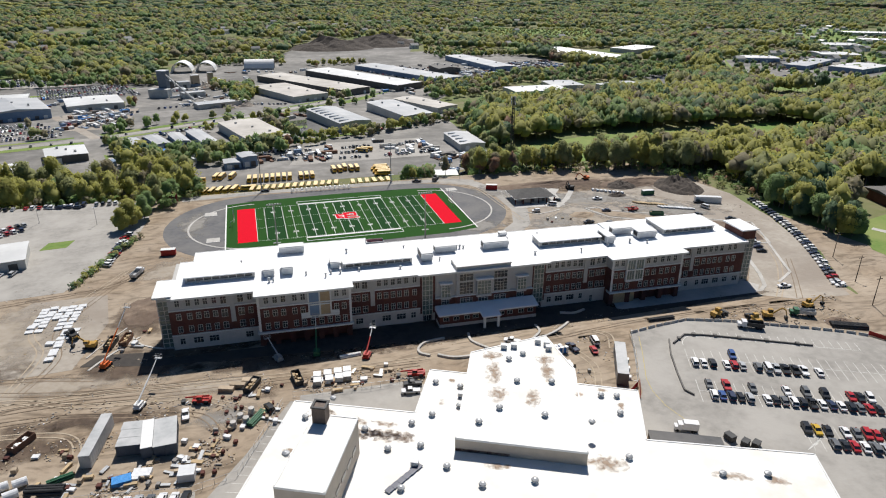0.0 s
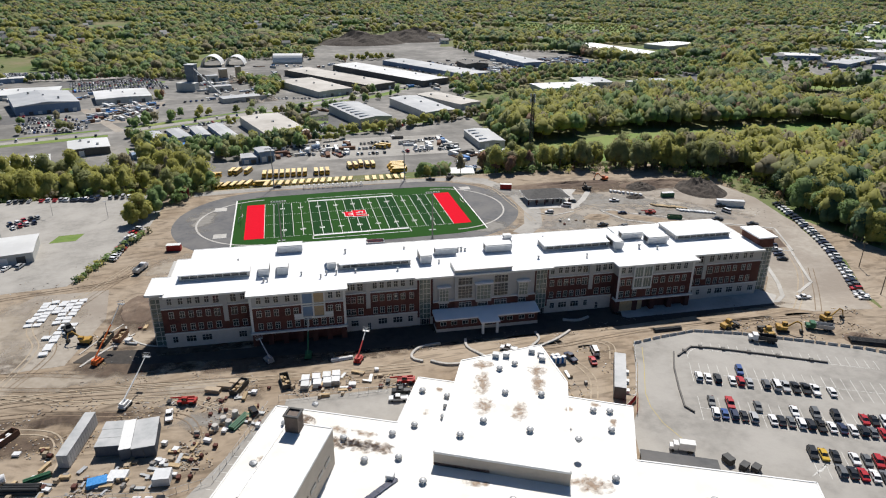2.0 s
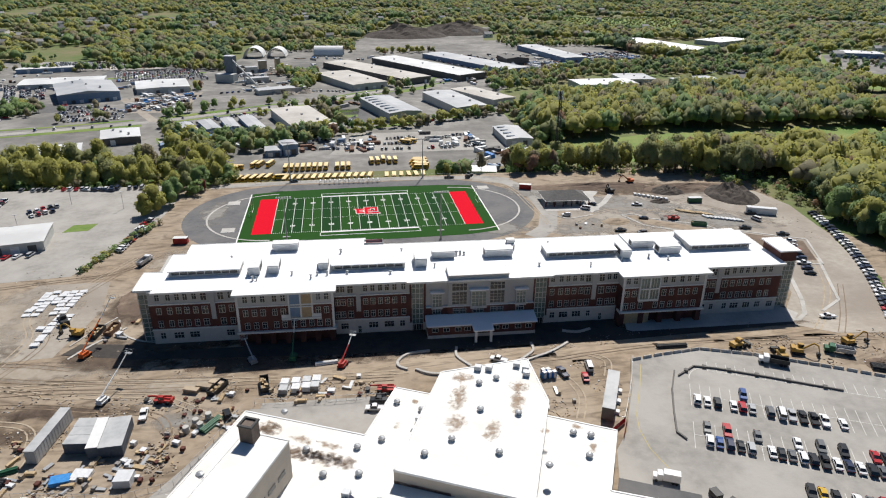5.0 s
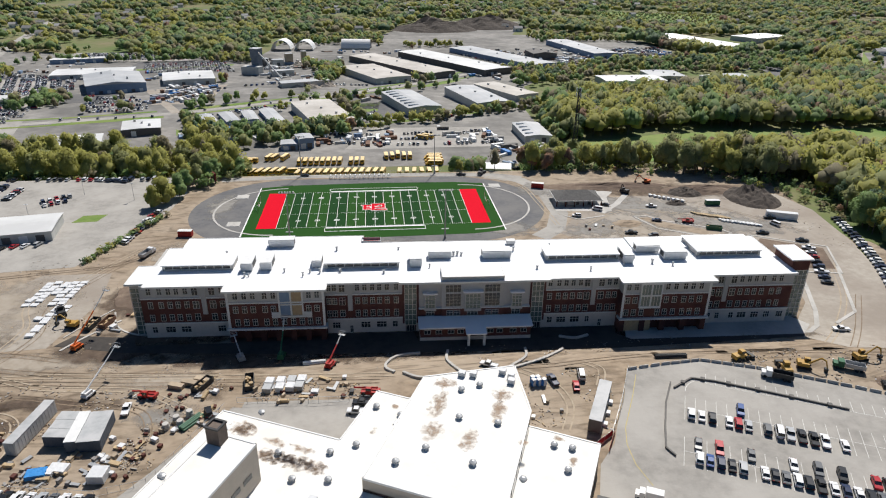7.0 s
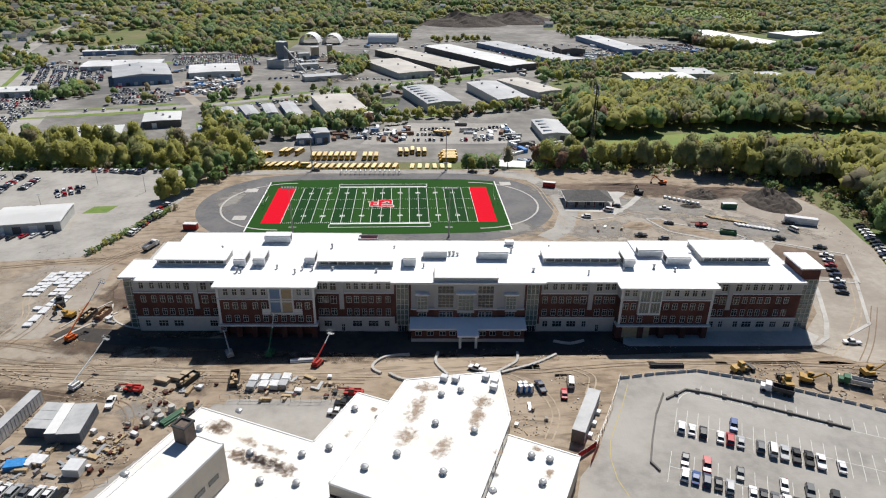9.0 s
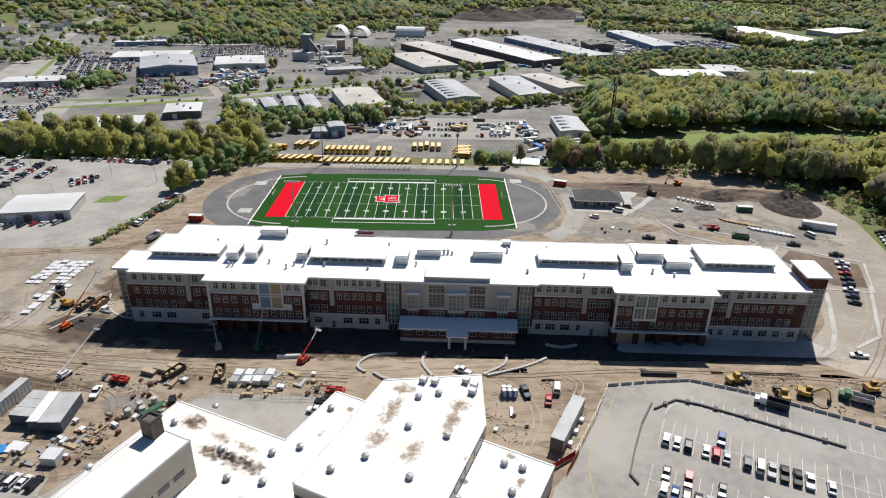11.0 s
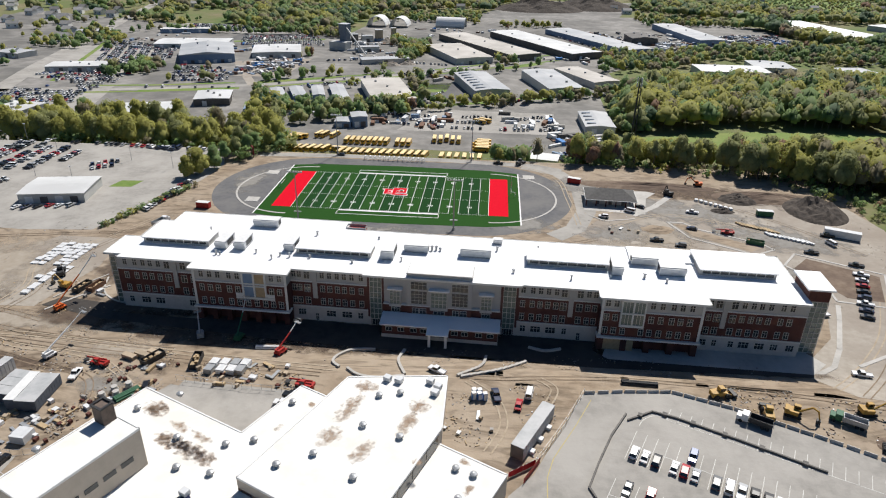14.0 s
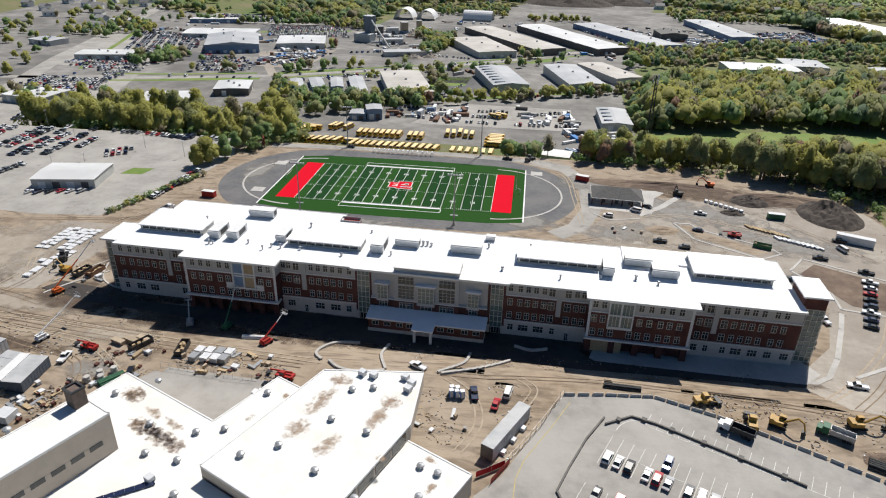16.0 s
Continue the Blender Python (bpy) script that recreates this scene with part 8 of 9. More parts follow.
def loader(x, y, rz, material, label):
    t = thing("wheel_loader", label, "loader", "earth-moving machines", x, y, ground_z(x, y) + 0.1, rz)
    part("rear_body", boxes((-1.1, -3.0, 0.9, 1.1, 0.0, 2.2)), material, t)
    part("front_frame", boxes((-0.8, 0.0, 0.8, 0.8, 1.8, 1.5)), material, t)
    cab = part("cab", boxes((-0.85, -0.9, 2.2, 0.85, 0.5, 3.4)), material, t)
    part("glass", boxes((-0.88, -0.8, 2.5, 0.88, 0.53, 3.25)), M_CARGLASS, cab)
    for s in (-1, 1):
        for yy in (-1.8, 1.6):
            wheel(t, s * 1.15, yy, 0.8, 0.8, 0.55, "tyre")
        bm = bmesh.new()
        cyl(bm, (s * 0.6, 0.6, 1.6), (s * 0.6, 3.2, 0.8), 0.16, 0.16, 6)
        part("lift_arm", bm, material, t)
    part("bucket", boxes((-1.5, 3.0, 0.15, 1.5, 4.1, 1.2)), M_BLACK, t)


loader(111, -150.5, -75, M_YELLOW, "yellow wheel loader on churned soil")
loader(121, -157.5, -10, M_YELLOW, "yellow loader parked behind concrete barriers")
excavator(128, -156.5, -115, M_YELLOW, "yellow excavator parked behind concrete barriers")
excavator(148, -154, -85, M_YELLOW, "yellow excavator with its boom stretched out", 1.15)
excavator(-103, -107, 75, M_YELLOW, "yellow excavator beside open skips")
excavator(152, 27, 80, M_ORANGE, "orange excavator near the tree line")
excavator(134, 12, 30, M_BLACK, "small dark digger beside a footpath", 0.5)
loader(-110, -98, 30, M_BLACK, "small dark skid loader on a gravel pad")
loader(62, 50, -30, M_WALL_DARK, "dark loader beside the track")


def boom_lift(x, y, rz, material, label, reach, height):
    t = thing("boom_lift", label, "boom lift", "boom lifts", x, y, ground_z(x, y) + 0.05, rz)
    part("chassis", boxes((-1.1, -1.8, 0.5, 1.1, 1.8, 1.1)), material, t)
    for s in (-1, 1):
        for yy in (-1.2, 1.2):
            wheel(t, s * 1.1, yy, 0.45, 0.45, 0.35, "tyre")
    part("turret", boxes((-0.9, -1.6, 1.1, 0.9, 1.0, 2.0)), material, t)
    bm = bmesh.new()
    cyl(bm, (0, -1.2, 2.0), (0, reach * 0.6, 2.0 + height * 0.6), 0.26, 0.22, 6)
    part("boom", bm, M_WHITE if material is M_WHITE else material, t)
    bm = bmesh.new()
    cyl(bm, (0, reach * 0.6, 2.0 + height * 0.6), (0, reach, 2.0 + height), 0.18, 0.15, 6)
    part("inner_boom", bm, M_TRIM, t)
    bm = boxes((-1.1, reach - 0.1, 1.4 + height, 1.1, reach + 0.9, 1.5 + height), (-1.1, reach - 0.1, 2.5 + height, 1.1, reach - 0.02, 2.6 + height), (-1.1, reach + 0.82, 2.5 + height, 1.1, reach + 0.9, 2.6 + height))
    for sx in (-1.05, 1.0):
        for yy in (reach - 0.08, reach + 0.83):
            box(bm, sx, yy, 1.5 + height, sx + 0.06, yy + 0.06, 2.55 + height)
    part("basket", bm, M_METAL, t)


boom_lift(-83, -147, -22, M_WHITE, "white boom lift reaching up over bare soil", 13, 7)
boom_lift(-96, -121, -25, M_ORANGE, "orange boom lift reaching towards the building", 15, 12)
boom_lift(-65, -114.5, -80, M_ORANGE, "orange boom lift with a lowered arm", 10, 1.5)
boom_lift(-43, -132, 25, M_METAL, "grey boom lift working in the shade", 6, 4)
boom_lift(-30.5, -132, -8, M_GREEN, "green boom lift raised to the facade", 6.5, 9)
boom_lift(-15, -139, -25, M_RED, "red and white boom lift at the shadow's edge", 8, 5)


def telehandler(x, y, rz, material, label):
    t = thing("telehandler", label, "telehandler", "", x, y, ground_z(x, y) + 0.05, rz)
    part("chassis", boxes((-1.0, -2.6, 0.6, 1.0, 2.4, 1.3)), material, t)
    cab = part("cab", boxes((-1.05, -0.6, 1.3, -0.1, 0.9, 2.6)), material, t)
    part("glass", boxes((-1.08, -0.5, 1.7, -0.07, 0.93, 2.45)), M_CARGLASS, cab)
    for s in (-1, 1):
        for yy in (-1.7, 1.6):
            wheel(t, s * 1.1, yy, 0.6, 0.6, 0.45, "tyre")
    bm = bmesh.new()
    cyl(bm, (0.5, -2.4, 2.0), (0.5, 4.6, 1.6), 0.28, 0.22, 6)
    part("boom", bm, material, t)
    part("fork", boxes((-0.3, 4.5, 0.5, 1.3, 5.8, 0.65)), M_BLACK, t)
    part("counterweight", boxes((-0.95, -3.0, 0.8, 0.95, -2.5, 1.7)), material, t)


telehandler(-66, -149.5, 78, M_RED, "red telehandler with a low boom on bare soil")
telehandler(-3, -156, 80, M_RED, "red telehandler beside stacked materials")
telehandler(149, -32, 80, M_RED, "dark red telehandler on gravel")


def dump_truck(x, y, rz, cab_m, bed_m, label, name="dump_truck"):
    t = thing(name, label, "truck", "", x, y, ground_z(x, y) + 0.1, rz)
    bm = boxes((-1.2, 1.6, 0.7, 1.2, 3.2, 2.7), (-1.1, 3.2, 0.7, 1.1, 4.4, 1.8))
    cab = part("cab", bm, cab_m, t)
    part("windscreen", boxes((-1.0, 3.2, 1.85, 1.0, 3.24, 2.55)), M_CARGLASS, cab)
    part("frame", boxes((-0.5, -4.0, 0.6, 0.5, 1.6, 0.9)), M_BLACK, t)
    bm = boxes((-1.25, -4.2, 1.0, 1.25, 1.4, 1.2), (-1.25, -4.2, 1.2, -1.15, 1.4, 2.4), (1.15, -4.2, 1.2, 1.25, 1.4, 2.4), (-1.15, 1.3, 1.2, 1.15, 1.4, 2.5), (-1.15, -4.2, 1.2, 1.15, -4.1, 2.2))
    part("tipper_bed", bm, bed_m, t)
    for s in (-1, 1):
        for yy in (-3.2, -2.0, 3.3):
            wheel(t, s * 1.05, yy, 0.5, 0.5, 0.35, "tyre")
    return t


dump_truck(116.5, -161, 62, PAINTS["white"], M_BLACK, "white dump truck with a black bed")
dump_truck(141, -158.5, 62, M_GREEN, M_METAL, "green and grey dump truck on churned soil")
box_truck = dump_truck(60.3, -203.2, 65, PAINTS["white"], M_WHITE, "white box truck beside the old school", "box_truck")
box_truck.scale = (0.8, 0.72, 0.9)
part("cargo_box", boxes((-1.22, -4.1, 1.22, 1.22, 1.28, 3.3)), M_WHITE, box_truck, "plain white cargo box")
dump_truck(-95, -50, -18, PAINTS["white"], M_METAL, "white concrete mixer truck beside the hedge", "mixer_truck")


# ---- stacked materials ----
def stack(x, y, rz, w, d, h, material, label, name, layers=3, group="stacked materials"):
    t = thing(name, label, name.replace("_", " "), group, x, y, ground_z(x, y) + 0.06, rz)
    part("pallet", boxes((-w / 2, -d / 2, 0, w / 2, d / 2, 0.14)), M_WOOD, t)
    for i in range(layers):
        z0 = 0.14 + i * h / layers
        o = RNG.uniform(-0.05, 0.05)
        part("layer", boxes((-w / 2 + o, -d / 2, z0, w / 2 + o, d / 2 - abs(o), z0 + h / layers - 0.03)), material, t)


M_WRAP = mat("white_wrap", (0.72, 0.72, 0.72), (0.6, 0.61, 0.62), 1.2, 0.35, 0.5)
M_BLOCK = mat("grey_block", (0.33, 0.31, 0.29), (0.27, 0.255, 0.24), 1.0, 0.9, objvar=0.2)
M_TAN = mat("tan_block", (0.42, 0.34, 0.25), (0.36, 0.29, 0.21), 1.0, 0.9, objvar=0.2)
M_TARP = mat("blue_tarpaulin", (0.03, 0.2, 0.5), (0.05, 0.26, 0.6), 1.2, 0.5, 0.6)
n = 0
for r in range(15):
    yy = -74 - r * 2.7
    for c in range(2 if 6 < r else 5):
        if r > 6:
            xx = -112.5 - c * 2.9 - (r - 7) * 0.25 + (2.5 if r < 10 else 0)
            if r > 10 and c == 1:
                continue
        else:
            xx = -111.5 - c * 3.0 - r * 0.28
            if r > 3 and c in (2,):
                continue
        stack(xx + RNG.uniform(-.3, .3), yy + RNG.uniform(-.3, .3), RNG.uniform(-8, 8) - 4, 2.6, 2.1, RNG.uniform(0.3, 0.65), M_WRAP, "white plastic-wrapped bundle on a gravel pad", "wrapped_bundle", 2, "wrapped bundles on the gravel pad")
kinds = ((M_WOOD, "raw timber bundle on bare soil", "timber_stack", 1.2, 4.2, 0.9), (M_TAN, "pallet of tan masonry blocks", "block_pallet", 1.3, 1.3, 1.1), (M_BLOCK, "pallet of grey concrete blocks", "block_pallet", 1.3, 1.3, 1.1), (M_WRAP, "white wrapped pallet of materials", "wrapped_pallet", 1.5, 2.2, 1.1), (M_METAL, "bundle of grey steel sections", "steel_bundle", 1.0, 4.5, 0.5), (M_BRICK, "pallet of red bricks", "brick_pallet", 1.2, 1.2, 1.0))
for area, cnt in ((((-104, -184), (-70, -172)), 46), (((-72, -182), (-56, -166)), 26), (((-36, -157), (-8, -146)), 34), (((-62, -167), (-44, -156)), 22), (((-100, -172), (-94, -160)), 7), (((-62, -153), (-40, -148)), 10), (((36, -172), (54, -158)), 5), (((96, -40), (112, -30)), 5), (((-125, -172), (-104, -160)), 10), (((-95, -116), (-84, -98)), 6)):
    (x0, y0), (x1, y1) = area
    for i in range(cnt):
        m, lab, nm, w, d, h = kinds[int(RNG.integers(0, 6))]
        stack(RNG.uniform(x0, x1), RNG.uniform(y0, y1), RNG.choice([-10, 80, -25, 65]) + RNG.uniform(-8, 8), w * RNG.uniform(0.6, 1.1), d * RNG.uniform(0.5, 1.0), h * RNG.uniform(0.4, 1.0), m, lab, nm)
for i in range(11):
    stack(158 + 1.3 * i, -21 - 0.7 * i, RNG.uniform(20, 40), 0.9, 4.5, 0.6, M_WOOD, "raw timber bundle on gravel", "timber_stack", 2, "timber bundles on gravel")
for i in range(10):
    stack(167 + 1.6 * i, -31 - 0.8 * i, RNG.uniform(20, 40), 1.2, 3.8, 0.7, M_WRAP, "white wrapped bundle on gravel", "wrapped_bundle", 2, "bundles on gravel")
for i in range(8):
    stack(146 + 1.9 * i, 6 - 1.4 * i, RNG.uniform(-10, 10), 1.4, 2.2, 1.0, M_WRAP, "white wrapped pallet beside soil heaps", "wrapped_pallet", 2, "pallets by the soil heaps")
for i in range(8):
    stack(-32 + 3.0 * (i % 4) + RNG.uniform(-.4, .4), -150.5 + 3.4 * (i // 4), -8, 2.4, 2.8, 1.5, M_WRAP if i % 3 else M_METAL, "large white crate of window parts", "crate", 3, "crates behind the court")
for i in range(3):
    stack(-59 + 3.4 * i, -145.5 + 1.2 * i, 70, 1.8, 4.6, 1.2, M_TAN, "long tan bundle of insulation boards", "board_bundle", 2)
stack(-83.5, -178.5, 8, 4.5, 3.0, 1.2, M_TARP, "materials under a crumpled blue tarpaulin", "covered_stack", 1)
stack(-79, -177, -10, 4.5, 3.0, 1.0, M_WRAP, "materials under a white sheet", "covered_stack", 1)
stack(-68, -181, -5, 4.0, 4.0, 2.2, M_HVAC, "grey wrapped air unit waiting to be lifted", "air_unit", 1)
# pipes
def pipes(x, y, rz, nrow, L, r, material, label):
    t = thing("pipe_stack", label, "pipes", "pipes on the site", x, y, ground_z(x, y) + 0.08, rz)
    k = 0
    for row in range(2):
        for i in range(nrow - row):
            bm = bmesh.new()
            cyl(bm, (-L / 2, (i + row * 0.5) * 2.1 * r, r + row * 1.75 * r), (L / 2, (i + row * 0.5) * 2.1 * r, r + row * 1.75 * r), r, r, 8)
            part("pipe", bm, material, t)


pipes(150, -171, -25, 5, 12, 0.35, M_BLACK, "stack of black drain pipes beside barriers")
pipes(90, -147.5, -2, 3, 10, 0.3, M_BLACK, "black drain pipes on bare soil")
pipes(-101, -178, -12, 4, 9, 0.4, M_BLACK, "stack of black drain pipes on the site")
pipes(-20, -137, 5, 3, 7, 0.25, M_WHITE, "white plastic pipes at the shadow's edge")
pipes(-98, -174, 20, 3, 6, 0.3, M_GREEN, "green plastic pipes on the site")
pipes(-50, -163, 55, 4, 7, 0.3, M_GREEN, "green pipes beside a fence")
for x, y in ((-111, -173.5), (-107, -173), (-112, -177), (-108, -177)):
    t = thing("water_tank", "white ribbed cylindrical tank lying on its side", "tank", "tanks on the site", x, y, ground_z(x, y) + 0.1, 20)
    bm = bmesh.new()
    cyl(bm, (-1.6, 0, 1.1), (1.6, 0, 1.1), 1.1, 1.1, 14)
    part("shell", bm, M_WRAP, t)
    part("cradle", boxes((-1.2, -0.9, 0, -0.9, 0.9, 0.5), (0.9, -0.9, 0, 1.2, 0.9, 0.5)), M_WOOD, t)
for x, y in ((-55, -161), (-52, -159), (-57, -164), (-53.5, -163)):
    t = thing("manhole_ring", "round pale concrete manhole ring", "concrete ring", "rings beside the lane", x, y, ground_z(x, y) + 0.08)
    for k in range(2):
        bm = bmesh.new()
        cyl(bm, (0, 0, 0.9 * k), (0, 0, 0.9 * k + 0.86), 1.0 - 0.1 * k, 1.0 - 0.15 * k, 14)
        part("ring", bm, M_CONCRETE, t)
for i in range(5):
    t = thing("portable_toilet", "blue and white portable toilet cabin", "toilet cabin", "toilet cabins", 44 + 1.5 * (i % 3), -158 + 1.5 * (i // 3), ground_z(44, -158) + 0.1, 20)
    part("cabin", boxes((-0.55, -0.55, 0, 0.55, 0.55, 2.1)), M_BLUE, t)
    part("roof", boxes((-0.6, -0.6, 2.1, 0.6, 0.6, 2.3)), M_WHITE, t)
    part("door", boxes((-0.4, -0.58, 0.1, 0.4, -0.55, 1.95)), M_WHITE, t)


# ---- low walls, fences, poles ----
def curved_wall(pts, label, w=0.8, h=0.75):
    t = bmesh.new()
    fine = []
    n = len(pts)
    for i in range(n - 1):
        p0, p1, p2, p3 = (Vector(pts[max(0, min(n - 1, i + k))]) for k in (-1, 0, 1, 2))
        for k in range(6):
            u = k / 6
            fine.append(0.5 * ((2 * p1) + (p2 - p0) * u + (2 * p0 - 5 * p1 + 4 * p2 - p3) * u * u + (3 * p1 - p0 - 3 * p2 + p3) * u ** 3))
    fine.append(Vector(pts[-1]))
    ol = strip([tuple(p) for p in fine], w)
    m = len(fine)
    for i in range(m - 1):
        z = ground_z(*fine[i])
        prism(t, [ol[i], ol[i + 1], ol[2 * m - 2 - i], ol[2 * m - 1 - i]], z - 0.2, z + h)
    bmesh.ops.remove_doubles(t, verts=t.verts, dist=0.02)
    tagged(part("seat_wall", t, M_CONCRETE), label, "wall", "curved walls before the entrance")


for pts in ([(13, -134), (6, -135), (2.5, -139), (2, -143), (4.5, -146)], [(7, -146.5), (11, -150), (17, -151), (24, -149.5)], [(22, -133), (21, -140), (24, -148.5)], [(47, -134), (45.5, -141), (39, -148)], [(59, -136), (50, -143.5), (40, -148.6)], [(60, -127.5), (65, -129), (70, -127.5)]):
    curved_wall(pts, "pale curved concrete seat wall before the entrance")
curved_wall([(-92, -98), (-88, -108), (-80, -114), (-70, -115), (-62, -111)], "curved concrete kerb of a round plaza", 0.6, 0.25)
curved_wall([(-88, -104), (-96, -114), (-101, -122)], "straight pale concrete kerb of a new path", 0.8, 0.25)
curved_wall([(-93, -96), (-99, -106), (-103, -114)], "straight pale concrete kerb of a new path", 0.5, 0.25)


M_BANNER = mat("red_mesh_banner", (0.55, 0.03, 0.04), (0.45, 0.025, 0.03), 0.8, 0.7)


def fence(pts, h, label, rail_m, panel_m=None):
    t = thing("fence", label, "fence")
    for i in range(len(pts) - 1):
        a, b = Vector(pts[i]), Vector(pts[i + 1])
        L = (b - a).length
        ang = math.degrees(math.atan2((b - a).y, (b - a).x))
        n = max(1, round(L / 3))
        for k in range(n):
            p = a.lerp(b, k / n)
            bm = bmesh.new()
            cyl(bm, (0, 0, 0), (0, 0, h), 0.05, 0.05, 5)
            o = part("post", bm, rail_m, t)
            o.matrix_basis = pose(p.x, p.y, ground_z(p.x, p.y), 0, 0, ang)
        mid = a.lerp(b, 0.5)
        z = ground_z(mid.x, mid.y)
        for zz in ((h - 0.06, h), (0.15, 0.2)):
            o = part("rail", boxes((-L / 2, -0.03, zz[0], L / 2, 0.03, zz[1])), rail_m, t)
            o.matrix_basis = pose(mid.x, mid.y, z, 0, 0, ang)
        if panel_m:
            o = part("panel", boxes((-L / 2, -0.02, 0.1, L / 2, 0.02, h)), panel_m, t)
            o.matrix_basis = pose(mid.x, mid.y, z, 0, 0, ang)


fence([(74, -152.8), (68, -165.2), (62.6, -175.2), (59.5, -180.6)], 1.8, "grey chain-link fence between soil and car park", M_METAL)
fence([(59.4, -181), (56.4, -183.2), (53, -185.6)], 1.9, "red mesh banner fence closing the car park", M_METAL, M_BANNER)
fence([(-110, -181), (-90, -183), (-67, -187), (-56, -184.5), (-49, -170), (-43, -157)], 2.0, "grey chain-link site fence on steel posts", M_METAL)
fence([(-40, -155.5), (-20, -158), (-3, -159)], 2.0, "low chain-link fence behind the court", M_METAL)
fence([(152.5, -176), (158, -186), (166, -198), (176, -214)], 1.6, "red mesh site fence beside the car park", M_RED, M_RED)
fence([(56.5, -187), (60.5, -180)], 1.7, "short red site banner on a fence", M_RED, M_RED)
fence([(73, -153.5), (68, -166), (62, -177)], 1.6, "temporary fence beside the car park", M_WOOD)
fence([(-60, 51), (-20, 53.5), (30, 53.5), (80, 48)], 2.2, "chain-link fence behind the running track", M_METAL)
hed = []
for i in range(34):
    k = i / 33
    hed.append((-119 + 19 * k + RNG.uniform(-1, 1), -56 + 52 * k + RNG.uniform(-1, 1)))
woods("hedge", hed, "ragged green hedge between car park and site", 1.6, 3.0, 60, 0.16, (2, 4, 2, 0.5, 1, 0), 31, slim=0.7, base=0.0)
for x, y in ((189, -137), (173, -159), (159, -178), (203, -112)):
    t = thing("utility_pole", "tall brown wooden utility pole", "utility pole", "utility poles along the verge", x, y, ground_z(x, y))
    bm = bmesh.new()
    cyl(bm, (0, 0, 0), (0, 0, 12), 0.2, 0.13, 7)
    part("pole", bm, M_TRUNK, t)
    part("crossarm", boxes((-1.3, -0.1, 10.8, 1.3, 0.1, 11.05)), M_TRUNK, t)
for x, y in ((-150, 30), (-195, 35), (-160, -8), (-230, 60), (-122, 20), (-185, 0)):
    t = thing("car_park_lamp", "slim grey car park lamp post", "lamp post", "lamp posts in the west car park", x, y, 0.05)
    bm = bmesh.new()
    cyl(bm, (0, 0, 0), (0, 0, 9), 0.12, 0.08, 6)
    part("pole", bm, M_METAL, t)
    part("head", boxes((-0.9, -0.2, 8.9, 0.9, 0.2, 9.1)), M_HVAC, t)

# lattice mast
ct = thing("lattice_mast", "tall dark lattice radio mast above the trees", "radio mast", x=131, y=97, z=ground_z(131, 97))
H_ = 49
for i in range(3):
    a = 2.09 * i
    bm = bmesh.new()
    cyl(bm, (1.9 * math.cos(a), 1.9 * math.sin(a), 0), (0.7 * math.cos(a), 0.7 * math.sin(a), H_), 0.3, 0.22, 6)
    part("leg", bm, M_BLACK, ct)
for k in range(16):
    z0, z1 = H_ * k / 16, H_ * (k + 1) / 16
    r0, r1 = 1.9 - 1.2 * k / 16, 1.9 - 1.2 * (k + 1) / 16
    bm = bmesh.new()
    for i in range(3):
        a, b = 2.09 * i, 2.09 * (i + 1)
        cyl(bm, (r0 * math.cos(a), r0 * math.sin(a), z0), (r1 * math.cos(b), r1 * math.sin(b), z1), 0.13, 0.13, 4)
    part("brace", bm, M_BLACK, ct)
for z in (44, 47):
    for i in range(3):
        a = 2.09 * i + 1
        part("antenna", boxes((1.6 * math.cos(a) - 0.3, 1.6 * math.sin(a) - 0.3, z, 1.6 * math.cos(a) + 0.3, 1.6 * math.sin(a) + 0.3, z + 2.4)), M_HVAC, ct)

# ---- concrete plant and fabric shelters ----
M_SILO = mat("blue_grey_silo_sheet", (0.16, 0.19, 0.23), (0.12, 0.145, 0.18), 0.4, 0.6)
pl = thing("concrete_plant", "tall blue-grey concrete plant tower with a sloping conveyor", "concrete plant", x=-131, y=490, z=ground_z(0, 490), rz=-20)
part("tower", boxes((-4.6, -4.4, 0, 4.6, 4.4, 27), (-5.2, -5, 17, 5.2, 5, 27.2)), M_SILO, pl)
part("tower_cap", boxes((-5.5, -5.3, 27.2, 5.5, 5.3, 28)), M_HVAC, pl)
part("base_shed", boxes((-12, -16, 0, 10, -5, 9)), M_WALL_PALE, pl)
bm = bmesh.new()
cyl(bm, (4, -3, 24), (50, -38, 2), 0.9, 0.9, 6)
part("conveyor", bm, M_WALL_PALE, pl)
part("conveyor_leg", boxes((26, -21, 0, 27, -20, 14)), M_METAL, pl)
for i, (x, y, w, d, h, m) in enumerate(((-102, 555, 9, 8, 13, M_TAN), (-84, 560, 6, 6, 15, M_TAN), (-115, 545, 14, 9, 7, M_WALL_PALE), (-100, 470, 24, 10, 6, M_WALL_PALE), (-70, 400, 50, 16, 5, M_SHED_TAN), (-130, 540, 8, 8, 9, M_WALL_DARK))):
    t = thing("plant_building", "plain industrial building of the concrete plant", "plant building", "buildings of the concrete plant", x, y, ground_z(x, y), 20)
    part("wall", boxes((-w / 2, -d / 2, 0, w / 2, d / 2, h)), m, t)
    part("roof", boxes((-w / 2 - 0.3, -d / 2 - 0.3, h, w / 2 + 0.3, d / 2 + 0.3, h + 0.4)), M_SHED_GREY, t)
    part("door", boxes((-2, -d / 2 - 0.1, 0, 2, -d / 2, 4)), M_WALL_DARK, t)


